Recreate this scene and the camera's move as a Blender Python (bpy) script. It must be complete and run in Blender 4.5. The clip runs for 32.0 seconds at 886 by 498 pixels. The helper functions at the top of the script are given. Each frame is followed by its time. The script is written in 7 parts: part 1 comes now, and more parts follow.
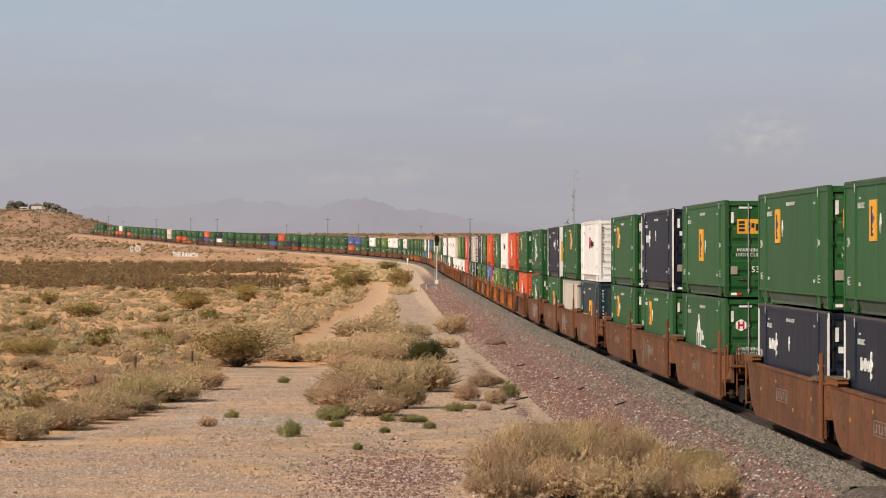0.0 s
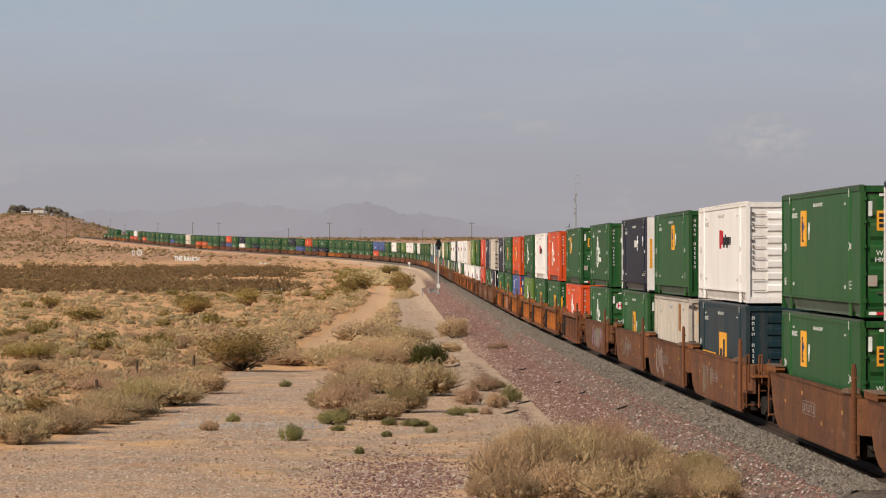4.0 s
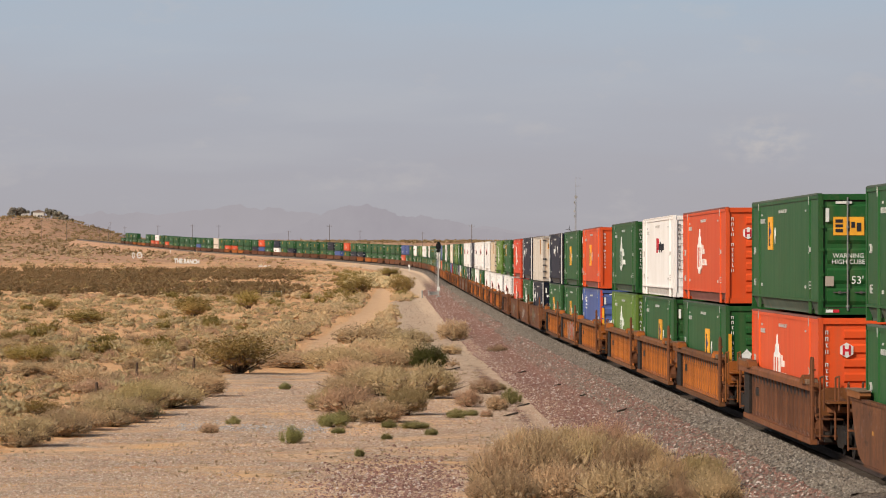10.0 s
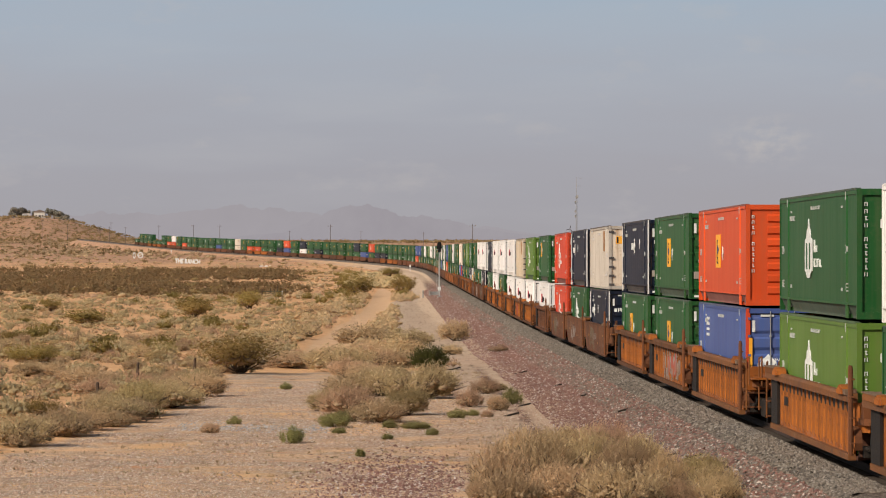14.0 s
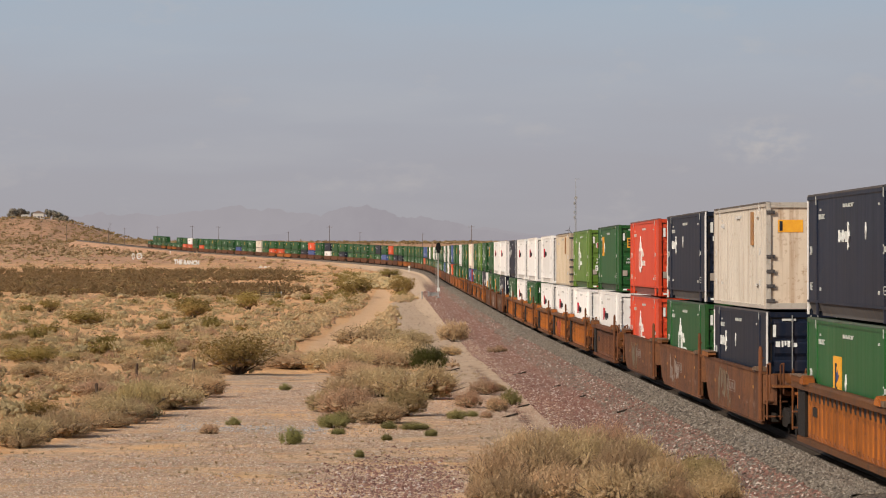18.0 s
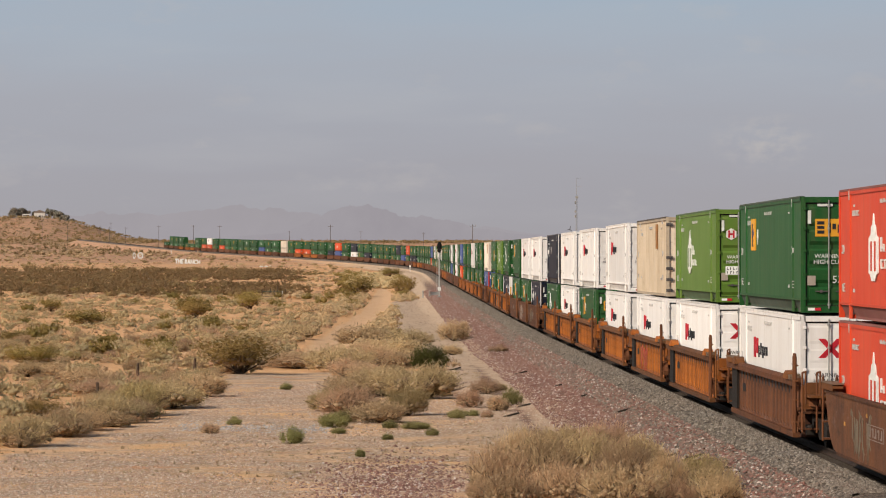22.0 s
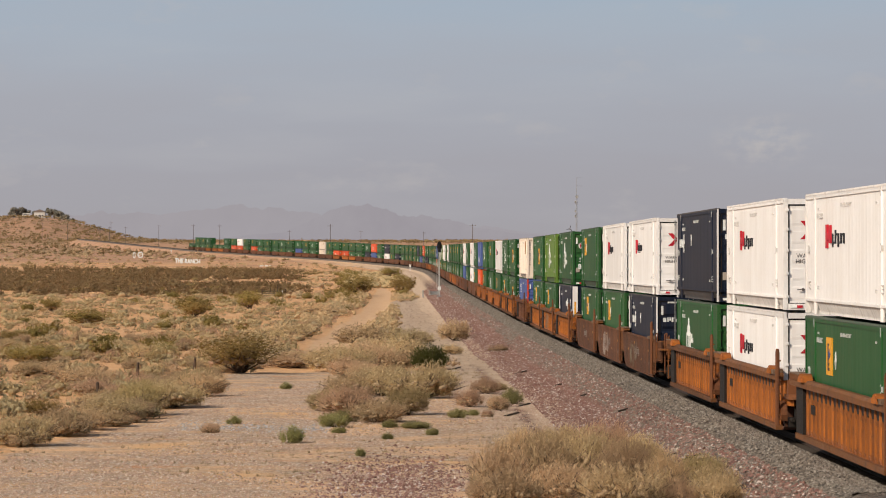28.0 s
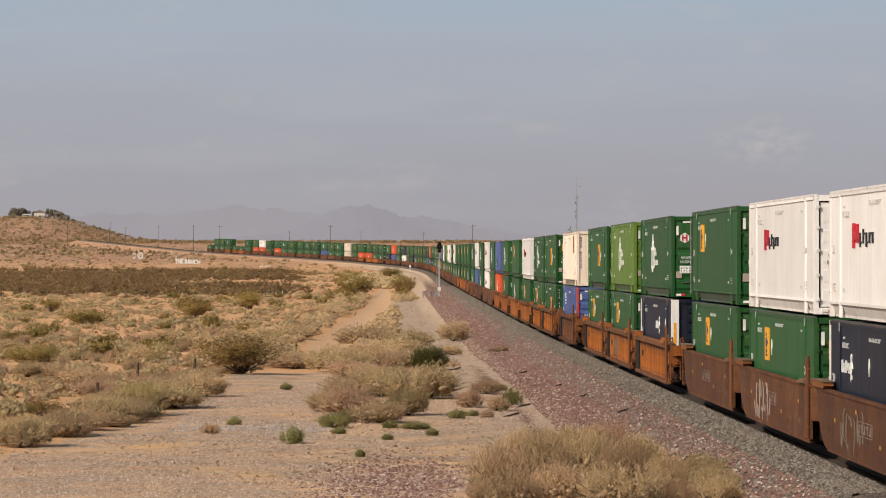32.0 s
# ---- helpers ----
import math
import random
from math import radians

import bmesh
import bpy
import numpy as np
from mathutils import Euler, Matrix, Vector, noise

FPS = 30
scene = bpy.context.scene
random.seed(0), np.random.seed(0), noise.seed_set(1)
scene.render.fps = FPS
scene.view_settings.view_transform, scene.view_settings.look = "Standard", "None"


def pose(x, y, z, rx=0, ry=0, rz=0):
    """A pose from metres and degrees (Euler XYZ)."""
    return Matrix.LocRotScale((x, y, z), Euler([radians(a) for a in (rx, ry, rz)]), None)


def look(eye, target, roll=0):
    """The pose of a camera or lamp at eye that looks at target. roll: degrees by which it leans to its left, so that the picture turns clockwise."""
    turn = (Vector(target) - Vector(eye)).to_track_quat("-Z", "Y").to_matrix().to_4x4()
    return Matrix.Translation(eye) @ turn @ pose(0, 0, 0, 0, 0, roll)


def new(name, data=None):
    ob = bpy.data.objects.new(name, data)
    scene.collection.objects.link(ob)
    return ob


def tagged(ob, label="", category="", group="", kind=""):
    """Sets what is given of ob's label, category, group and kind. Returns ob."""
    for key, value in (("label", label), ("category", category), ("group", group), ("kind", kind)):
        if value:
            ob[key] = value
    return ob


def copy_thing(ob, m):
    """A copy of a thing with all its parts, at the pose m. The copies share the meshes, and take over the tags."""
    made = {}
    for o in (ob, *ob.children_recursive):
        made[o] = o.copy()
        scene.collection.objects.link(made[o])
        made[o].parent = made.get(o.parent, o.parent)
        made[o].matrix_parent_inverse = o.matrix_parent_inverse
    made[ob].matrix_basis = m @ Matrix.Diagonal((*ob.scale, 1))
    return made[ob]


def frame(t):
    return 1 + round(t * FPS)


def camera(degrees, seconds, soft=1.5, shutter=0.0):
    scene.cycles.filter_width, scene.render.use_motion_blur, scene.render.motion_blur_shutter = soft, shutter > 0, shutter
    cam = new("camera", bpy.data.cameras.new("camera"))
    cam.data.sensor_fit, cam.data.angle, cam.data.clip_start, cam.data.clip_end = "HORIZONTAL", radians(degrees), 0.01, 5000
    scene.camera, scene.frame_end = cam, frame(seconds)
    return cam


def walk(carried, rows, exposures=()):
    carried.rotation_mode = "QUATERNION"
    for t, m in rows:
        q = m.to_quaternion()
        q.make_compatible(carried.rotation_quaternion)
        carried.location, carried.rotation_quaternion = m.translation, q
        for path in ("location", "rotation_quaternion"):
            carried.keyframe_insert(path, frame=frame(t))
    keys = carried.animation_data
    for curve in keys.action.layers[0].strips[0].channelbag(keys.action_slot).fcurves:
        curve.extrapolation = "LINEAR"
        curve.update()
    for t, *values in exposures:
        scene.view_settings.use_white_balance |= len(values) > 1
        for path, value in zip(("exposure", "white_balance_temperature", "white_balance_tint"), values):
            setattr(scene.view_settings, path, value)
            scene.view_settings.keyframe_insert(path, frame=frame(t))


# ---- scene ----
# ---------------------------------------------------------------- camera
FOCAL = 6866.0
cam = camera(2 * math.degrees(math.atan(784 / FOCAL)), 32.0, soft=1.05)
# small sway of the tripod head: seconds, sideways and upward drift in thousandths of the focal length
EYE = (0.0, 0.0, 5.0)
walk(cam, [(t, pose(*EYE, 90 + math.degrees((dy - 2.0) / FOCAL), 0, math.degrees(dx / FOCAL))) for t, dx, dy in [
    (0, -3, -11.6), (0.5, -3.2, -13.8), (1, -3, -15), (1.5, -2.6, -13.8), (2, -1.5, -12.1), (2.5, -1.5, -9), (3, -0.2, -7.6),
    (3.5, -0.2, -6.1), (5.5, 1.6, -1.5), (6, 1.4, -1.4), (6.5, 0.9, -1.4), (7, 1.6, -1.5), (7.5, 0.9, -0.4), (8, 0, 0),
    (8.5, 0, 0.2), (9, -0.2, 0.3), (9.5, 0, 0.2), (10, 0, 0), (10.5, 0, 0), (11, 0, 0.2), (11.5, 0, 0.3),
    (12, -0.2, 0), (12.5, -0.2, 0), (13, 0, 0), (13.5, 1.4, -0.2), (14, 1.6, 0), (14.5, 0, 0.9), (16.5, -0.2, 2.5),
    (17, 0, 2.2), (17.5, 0, 1.9), (18, -0.2, 1.7), (18.5, -1.2, 1.2), (19, -0.2, 0), (19.5, -0.2, 0), (20, 1.4, 2.3),
    (20.5, 1.6, 2.9), (21, 1.4, 1.7), (21.5, 1.4, 1.6), (22, 1.6, 0.5), (22.5, 2, 1.6), (23, 3.1, 0), (23.5, 3.1, -1.5),
    (24, 3.1, -1.8), (24.5, 3.4, -1.4), (25, 3.1, -1.5), (25.5, 3.1, -3), (27.5, 1.6, 0), (28, 1.6, -0.4), (28.5, 1.6, -1.5),
    (29, 1.6, -1.5), (29.5, 1.2, -1.7), (30, 1.4, 0), (30.5, 1.6, 0.6), (31, 1.6, 1.1), (31.5, 1.6, 1.4), (32, 1.6, 0.6),
]], [(0.0, 0.13), (2.1, 0.11), (2.8, 0.0), (7.3, 0.0), (8.0, 0.07), (8.9, 0.13), (10.2, 0.09), (10.8, 0.0), (32.0, 0.0)])

# ---------------------------------------------------------------- light
SUN_EL, SUN_AZ = 34.0, 230.0          # degrees; azimuth clockwise from +Y
sun_dir = Vector((math.sin(radians(SUN_AZ)) * math.cos(radians(SUN_EL)),
                  math.cos(radians(SUN_AZ)) * math.cos(radians(SUN_EL)), math.sin(radians(SUN_EL))))
sun = new("sun", bpy.data.lights.new("sun", "SUN"))
sun.data.energy, sun.data.angle, sun.data.color = 3.9, radians(0.6), (1.0, 0.90, 0.76)
sun.matrix_world = look(tuple(sun_dir * 100), (0, 0, 0))

world = bpy.data.worlds.new("world")
scene.world = world
world.use_nodes = True
wn, wl = world.node_tree.nodes, world.node_tree.links
wn.clear()
w_out = wn.new("ShaderNodeOutputWorld")
w_bg = wn.new("ShaderNodeBackground")
sky = wn.new("ShaderNodeTexSky")
sky.sky_type, sky.sun_disc = "NISHITA", False
sky.sun_elevation, sky.sun_rotation = radians(SUN_EL), radians(SUN_AZ)
sky.air_density, sky.dust_density, sky.ozone_density = 1.0, 3.0, 1.0
w_tc = wn.new("ShaderNodeTexCoord")
w_sep = wn.new("ShaderNodeSeparateXYZ")
wl.new(w_tc.outputs["Generated"], w_sep.inputs[0])
# desert haze: greyish near the horizon, bluer above, thinning upwards
w_ramp = wn.new("ShaderNodeValToRGB")
w_ramp.color_ramp.elements[0].position, w_ramp.color_ramp.elements[0].color = 0.0, (3.68, 3.5, 3.72, 1)
w_ramp.color_ramp.elements[1].position, w_ramp.color_ramp.elements[1].color = 1.0, (3.5, 4.45, 5.45, 1)
for w_pos, w_col in ((0.25, (3.76, 3.7, 4.04, 1)), (0.55, (3.91, 4.1, 4.6, 1)), (0.75, (3.87, 4.35, 5.03, 1))):
    w_el = w_ramp.color_ramp.elements.new(w_pos)
    w_el.color = w_col
w_map = wn.new("ShaderNodeMapRange")
w_map.inputs["From Min"].default_value, w_map.inputs["From Max"].default_value = 0.0, 0.075
wl.new(w_sep.outputs["Z"], w_map.inputs["Value"])
# thin uneven veil: bends the haze bands and makes faint streaks of cloud
w_stretch = wn.new("ShaderNodeMapping")
w_stretch.inputs["Scale"].default_value = (7, 7, 42)
wl.new(w_tc.outputs["Generated"], w_stretch.inputs["Vector"])
w_noise = wn.new("ShaderNodeTexNoise")
w_noise.inputs["Scale"].default_value, w_noise.inputs["Detail"].default_value = 1.6, 6
wl.new(w_stretch.outputs[0], w_noise.inputs["Vector"])
w_off = wn.new("ShaderNodeMath")
w_off.operation = "MULTIPLY_ADD"
w_off.inputs[1].default_value, w_off.inputs[2].default_value = 0.4, -0.2
wl.new(w_noise.outputs["Fac"], w_off.inputs[0])
w_add = wn.new("ShaderNodeMath")
w_add.operation, w_add.use_clamp = "ADD", True
wl.new(w_map.outputs[0], w_add.inputs[0])
wl.new(w_off.outputs[0], w_add.inputs[1])
wl.new(w_add.outputs[0], w_ramp.inputs[0])
w_cloud = wn.new("ShaderNodeMapRange")
w_cloud.inputs["From Min"].default_value, w_cloud.inputs["From Max"].default_value = 0.53, 0.75
w_cloud.inputs["To Max"].default_value = 0.20
wl.new(w_noise.outputs["Fac"], w_cloud.inputs["Value"])
w_cl = wn.new("ShaderNodeMix")
w_cl.data_type = "RGBA"
w_cl.inputs["B"].default_value = (5.1, 4.78, 4.62, 1)
# one small cream cloud low in the haze
w_sub = wn.new("ShaderNodeMapping")
w_sub.inputs["Location"].default_value, w_sub.inputs["Scale"].default_value = (-0.0825 * 80, 0, -0.0275 * 150), (80, 0, 150)
wl.new(w_tc.outputs["Generated"], w_sub.inputs["Vector"])
w_len = wn.new("ShaderNodeVectorMath")
w_len.operation = "LENGTH"
wl.new(w_sub.outputs[0], w_len.inputs[0])
w_puff = wn.new("ShaderNodeMapRange")
w_puff.inputs["From Min"].default_value, w_puff.inputs["From Max"].default_value = 1.25, 0.15
w_puff.inputs["To Max"].default_value = 0.62
wl.new(w_len.outputs["Value"], w_puff.inputs["Value"])
w_fine = wn.new("ShaderNodeTexNoise")
w_fine.inputs["Scale"].default_value, w_fine.inputs["Detail"].default_value = 2.6, 6
wl.new(w_sub.outputs[0], w_fine.inputs["Vector"])
w_torn = wn.new("ShaderNodeMapRange")
w_torn.inputs["From Min"].default_value, w_torn.inputs["From Max"].default_value = 0.42, 0.66
wl.new(w_fine.outputs["Fac"], w_torn.inputs["Value"])
w_mul = wn.new("ShaderNodeMath")
w_mul.operation = "MULTIPLY"
wl.new(w_puff.outputs[0], w_mul.inputs[0])
wl.new(w_torn.outputs[0], w_mul.inputs[1])
# a few fainter scraps of cloud at the same height
w_low = wn.new("ShaderNodeMapping")
w_low.inputs["Scale"].default_value = (34, 34, 85)
wl.new(w_tc.outputs["Generated"], w_low.inputs["Vector"])
w_scrap = wn.new("ShaderNodeTexNoise")
w_scrap.inputs["Scale"].default_value, w_scrap.inputs["Detail"].default_value, w_scrap.inputs["Roughness"].default_value = 1.0, 6, 0.62
wl.new(w_low.outputs[0], w_scrap.inputs["Vector"])
w_thin = wn.new("ShaderNodeMapRange")
w_thin.inputs["From Min"].default_value, w_thin.inputs["From Max"].default_value = 0.58, 0.78
w_thin.inputs["To Max"].default_value = 0.35
wl.new(w_scrap.outputs["Fac"], w_thin.inputs["Value"])
w_two = wn.new("ShaderNodeMath")
w_two.operation = "ADD"
wl.new(w_mul.outputs[0], w_two.inputs[0])
wl.new(w_thin.outputs[0], w_two.inputs[1])
w_sum = wn.new("ShaderNodeMath")
w_sum.operation = "ADD"
wl.new(w_cloud.outputs[0], w_sum.inputs[0])
wl.new(w_two.outputs[0], w_sum.inputs[1])
wl.new(w_sum.outputs[0], w_cl.inputs["Factor"])
wl.new(w_ramp.outputs[0], w_cl.inputs["A"])
w_fade = wn.new("ShaderNodeMapRange")       # haze veil is dense up to 10 degrees and gone at 45
w_fade.inputs["From Min"].default_value, w_fade.inputs["From Max"].default_value = 0.16, 0.7
w_fade.inputs["To Min"].default_value, w_fade.inputs["To Max"].default_value = 1.0, 0.0
wl.new(w_sep.outputs["Z"], w_fade.inputs["Value"])
w_mix = wn.new("ShaderNodeMix")
w_mix.data_type = "RGBA"
wl.new(w_fade.outputs[0], w_mix.inputs["Factor"])
wl.new(sky.outputs[0], w_mix.inputs["A"])
wl.new(w_cl.outputs["Result"], w_mix.inputs["B"])
wl.new(w_mix.outputs["Result"], w_bg.inputs["Color"])
w_bg.inputs["Strength"].default_value = 0.1
wl.new(w_bg.outputs[0], w_out.inputs["Surface"])
scene.view_settings.exposure = 0.0


# ---------------------------------------------------------------- materials
def nodes_of(name):
    m = bpy.data.materials.new(name)
    m.use_nodes = True
    nt = m.node_tree
    bsdf = nt.nodes["Principled BSDF"]
    return m, nt.nodes, nt.links, bsdf


def mix_rgb(n, l, fac, a, b, blend="MIX"):
    """A colour mix; a, b and fac are sockets or values."""
    x = n.new("ShaderNodeMix")
    x.data_type, x.blend_type = "RGBA", blend
    for key, val in (("Factor", fac), ("A", a), ("B", b)):
        if isinstance(val, (tuple, list)):
            x.inputs[key].default_value = (*val[:3], 1)
        elif isinstance(val, (int, float)):
            x.inputs[key].default_value = val
        else:
            l.new(val, x.inputs[key])
    return x.outputs["Result"]


def noise_of(n, l, vec, scale, detail=4.0, rough=0.55, stretch=None, lo=0.35, hi=0.65, out=1.0):
    if stretch:
        mp = n.new("ShaderNodeMapping")
        mp.inputs["Scale"].default_value = stretch
        l.new(vec, mp.inputs["Vector"])
        vec = mp.outputs[0]
    t = n.new("ShaderNodeTexNoise")
    t.inputs["Scale"].default_value, t.inputs["Detail"].default_value, t.inputs["Roughness"].default_value = scale, detail, rough
    l.new(vec, t.inputs["Vector"])
    r = n.new("ShaderNodeMapRange")
    r.inputs["From Min"].default_value, r.inputs["From Max"].default_value = lo, hi
    r.inputs["To Max"].default_value = out
    l.new(t.outputs["Fac"], r.inputs["Value"])
    return r.outputs[0]


def plain(name, col, col2=None, rough=0.6, metal=0.0, scale=6.0, bump=0.15, vary=0.12, stretch=None):
    """Two tones of one surface in noise at two scales, with fine relief."""
    m, n, l, b = nodes_of(name)
    tc = n.new("ShaderNodeTexCoord").outputs["Object"]
    col2 = col2 or tuple(c * 0.7 for c in col)
    f1 = noise_of(n, l, tc, scale, stretch=stretch)
    f2 = noise_of(n, l, tc, scale * 7, lo=0.3, hi=0.7)
    c = mix_rgb(n, l, f1, col, col2)
    c = mix_rgb(n, l, f2, c, tuple(x * 0.8 for x in col), "MIX") if bump else c
    info = n.new("ShaderNodeObjectInfo")
    hv = n.new("ShaderNodeHueSaturation")
    mr = n.new("ShaderNodeMapRange")
    mr.inputs["To Min"].default_value, mr.inputs["To Max"].default_value = 1 - vary, 1 + vary
    l.new(info.outputs["Random"], mr.inputs["Value"])
    l.new(mr.outputs[0], hv.inputs["Value"])
    l.new(c, hv.inputs["Color"])
    l.new(hv.outputs[0], b.inputs["Base Color"])
    b.inputs["Roughness"].default_value, b.inputs["Metallic"].default_value = rough, metal
    b.inputs["Specular IOR Level"].default_value = 0.2 if rough > 0.3 else 0.5
    if bump:
        bp = n.new("ShaderNodeBump")
        bp.inputs["Strength"].default_value, bp.inputs["Distance"].default_value = bump, 0.02
        l.new(f2, bp.inputs["Height"])
        l.new(bp.outputs[0], b.inputs["Normal"])
    return m


def paint(name, col, dirt=(0.16, 0.11, 0.07), grime=0.24, rough=0.5, fade=None, fine_streak=1.0):
    """Weathered container paint: chalky fading, rain streaks down the sheet, road dust and scuffs."""
    m, n, l, b = nodes_of(name)
    tc = n.new("ShaderNodeTexCoord").outputs["Object"]
    fade = fade or tuple(min(1, c * 1.15 + 0.02) for c in col)
    big = noise_of(n, l, tc, 0.45, detail=3)
    c = mix_rgb(n, l, big, col, fade)
    streak = noise_of(n, l, tc, fine_streak, detail=5, stretch=(3.2, 3.2, 0.22 / fine_streak), lo=0.52, hi=0.78, out=grime)
    c = mix_rgb(n, l, streak, c, dirt)
    fine = noise_of(n, l, tc, 9.0, detail=6, lo=0.55, hi=0.8, out=grime * 0.8)
    c = mix_rgb(n, l, fine, c, dirt)
    info = n.new("ShaderNodeObjectInfo")
    hv = n.new("ShaderNodeHueSaturation")
    mr = n.new("ShaderNodeMapRange")
    mr.inputs["To Min"].default_value, mr.inputs["To Max"].default_value = 0.86, 1.12
    l.new(info.outputs["Random"], mr.inputs["Value"])
    l.new(mr.outputs[0], hv.inputs["Value"])
    l.new(c, hv.inputs["Color"])
    l.new(hv.outputs[0], b.inputs["Base Color"])
    b.inputs["Roughness"].default_value = rough
    b.inputs["Specular IOR Level"].default_value = 0.15
    bp = n.new("ShaderNodeBump")
    bp.inputs["Strength"].default_value, bp.inputs["Distance"].default_value = 0.25, 0.03
    l.new(noise_of(n, l, tc, 1.6, detail=4, stretch=(1, 1, 0.5), lo=0.2, hi=0.8), bp.inputs["Height"])
    l.new(bp.outputs[0], b.inputs["Normal"])
    return m


PAINT = {
    "green": paint("green_paint", (0.012, 0.072, 0.017), fade=(0.019, 0.085, 0.024)),
    "lime": paint("light_green_paint", (0.088, 0.165, 0.022), fade=(0.108, 0.19, 0.034)),
    "navy": paint("navy_paint", (0.005, 0.009, 0.020), fade=(0.008, 0.013, 0.028), grime=0.13),
    "orange": paint("orange_paint", (0.60, 0.069, 0.014), fade=(0.64, 0.088, 0.022)),
    "red": paint("red_paint", (0.52, 0.046, 0.015), fade=(0.55, 0.062, 0.024)),
    "white": paint("white_paint", (0.80, 0.77, 0.74), fade=(0.74, 0.70, 0.66), dirt=(0.42, 0.34, 0.26), grime=0.25),
    "tan": paint("tan_paint", (0.42, 0.335, 0.240), fade=(0.48, 0.395, 0.295), dirt=(0.20, 0.14, 0.09), grime=0.45, fine_streak=1.4),
    "ivory": paint("ivory_paint", (0.42, 0.37, 0.315), fade=(0.48, 0.43, 0.37), dirt=(0.20, 0.135, 0.085), grime=0.55, fine_streak=1.8),
    "cream": paint("cream_paint", (0.72, 0.60, 0.48), fade=(0.76, 0.66, 0.55), dirt=(0.35, 0.25, 0.16), grime=0.3),
    "rusty_cream": paint("rust_stained_cream_paint", (0.62, 0.50, 0.38), fade=(0.68, 0.57, 0.45), dirt=(0.26, 0.12, 0.04), grime=0.85, fine_streak=1.3),
    "blue": paint("blue_paint", (0.050, 0.085, 0.25), fade=(0.07, 0.11, 0.28)),
    "teal": paint("teal_paint", (0.008, 0.024, 0.032), fade=(0.013, 0.032, 0.041)),
}
M_SILL = {k: paint(k + "_sill_paint", tuple(0.45 * c + 0.045 for c in col), grime=0.6, rough=0.8) for k, col in (
    ("green", (0.03, 0.08, 0.03)), ("lime", (0.07, 0.17, 0.03)), ("navy", (0.05, 0.035, 0.035)), ("orange", (0.32, 0.06, 0.03)), ("red", (0.30, 0.05, 0.03)),
    ("white", (0.75, 0.74, 0.72)), ("tan", (0.40, 0.30, 0.20)), ("cream", (0.62, 0.52, 0.42)), ("blue", (0.05, 0.08, 0.2)), ("teal", (0.02, 0.05, 0.07)), ("brown", (0.08, 0.05, 0.03)))}
M_SILL["white"] = paint("white_sill_paint_pale", (0.60, 0.565, 0.53), grime=0.5, rough=0.8)
M_MARK = plain("white_vinyl", (0.78, 0.78, 0.74), (0.6, 0.6, 0.56), bump=0)
M_STENCIL = plain("worn_white_stencil", (0.50, 0.50, 0.47), (0.36, 0.37, 0.34), bump=0)
M_FAINT = plain("faint_grey_stencil", (0.46, 0.44, 0.42), (0.55, 0.52, 0.49), bump=0)
M_YELLOW = plain("yellow_vinyl", (0.75, 0.36, 0.03), (0.68, 0.30, 0.03), bump=0)
M_DARKMARK = plain("dark_vinyl", (0.025, 0.025, 0.03), bump=0)
M_BLUEMARK = plain("blue_vinyl", (0.04, 0.07, 0.22), bump=0)
M_REDMARK = plain("red_vinyl", (0.50, 0.02, 0.035), bump=0)
M_STEEL = plain("galvanised_steel", (0.42, 0.42, 0.40), (0.3, 0.29, 0.27), rough=0.5, metal=0.6)
M_DARKSTEEL = plain("dark_greasy_steel", (0.018, 0.015, 0.013), (0.038, 0.026, 0.018), rough=0.8)
def wagon_paint(name, col, rust, soot, amount=0.6, rough=0.8):
    """Old wagon paint: blotches of rust, sooty streaks down the sheet, pale scuffs and fine pitting."""
    m, n, l, b = nodes_of(name)
    tc = n.new("ShaderNodeTexCoord").outputs["Object"]
    info = n.new("ShaderNodeObjectInfo")
    c = mix_rgb(n, l, noise_of(n, l, tc, 0.8, detail=5, rough=0.65, stretch=(1, 0.35, 0.8), lo=0.38, hi=0.62, out=amount), col, rust)
    c = mix_rgb(n, l, noise_of(n, l, tc, 1.0, detail=6, rough=0.7, stretch=(2, 1.1, 0.30), lo=0.48, hi=0.72, out=0.85), c, soot)
    c = mix_rgb(n, l, noise_of(n, l, tc, 3.2, detail=6, rough=0.7, stretch=(1, 0.35, 1), lo=0.56, hi=0.68, out=0.7), c, soot)
    c = mix_rgb(n, l, noise_of(n, l, tc, 4.5, detail=7, rough=0.75, stretch=(1, 0.3, 1), lo=0.60, hi=0.75, out=0.5), c, tuple(1.5 * x + 0.05 for x in rust))
    c = mix_rgb(n, l, noise_of(n, l, tc, 2.0, detail=6, rough=0.65, stretch=(1, 0.25, 1), lo=0.60, hi=0.72, out=0.5), c, tuple(0.6 * x + 0.13 for x in rust))
    hv = n.new("ShaderNodeHueSaturation")
    mr = n.new("ShaderNodeMapRange")
    mr.inputs["To Min"].default_value, mr.inputs["To Max"].default_value = 0.76, 1.28
    l.new(info.outputs["Random"], mr.inputs["Value"])
    l.new(mr.outputs[0], hv.inputs["Value"])
    l.new(c, hv.inputs["Color"])
    l.new(hv.outputs[0], b.inputs["Base Color"])
    b.inputs["Roughness"].default_value, b.inputs["Specular IOR Level"].default_value = rough, 0.2
    bp = n.new("ShaderNodeBump")
    bp.inputs["Strength"].default_value, bp.inputs["Distance"].default_value = 0.3, 0.03
    l.new(noise_of(n, l, tc, 5.0, detail=6, rough=0.7, lo=0.3, hi=0.7), bp.inputs["Height"])
    l.new(bp.outputs[0], b.inputs["Normal"])
    return m


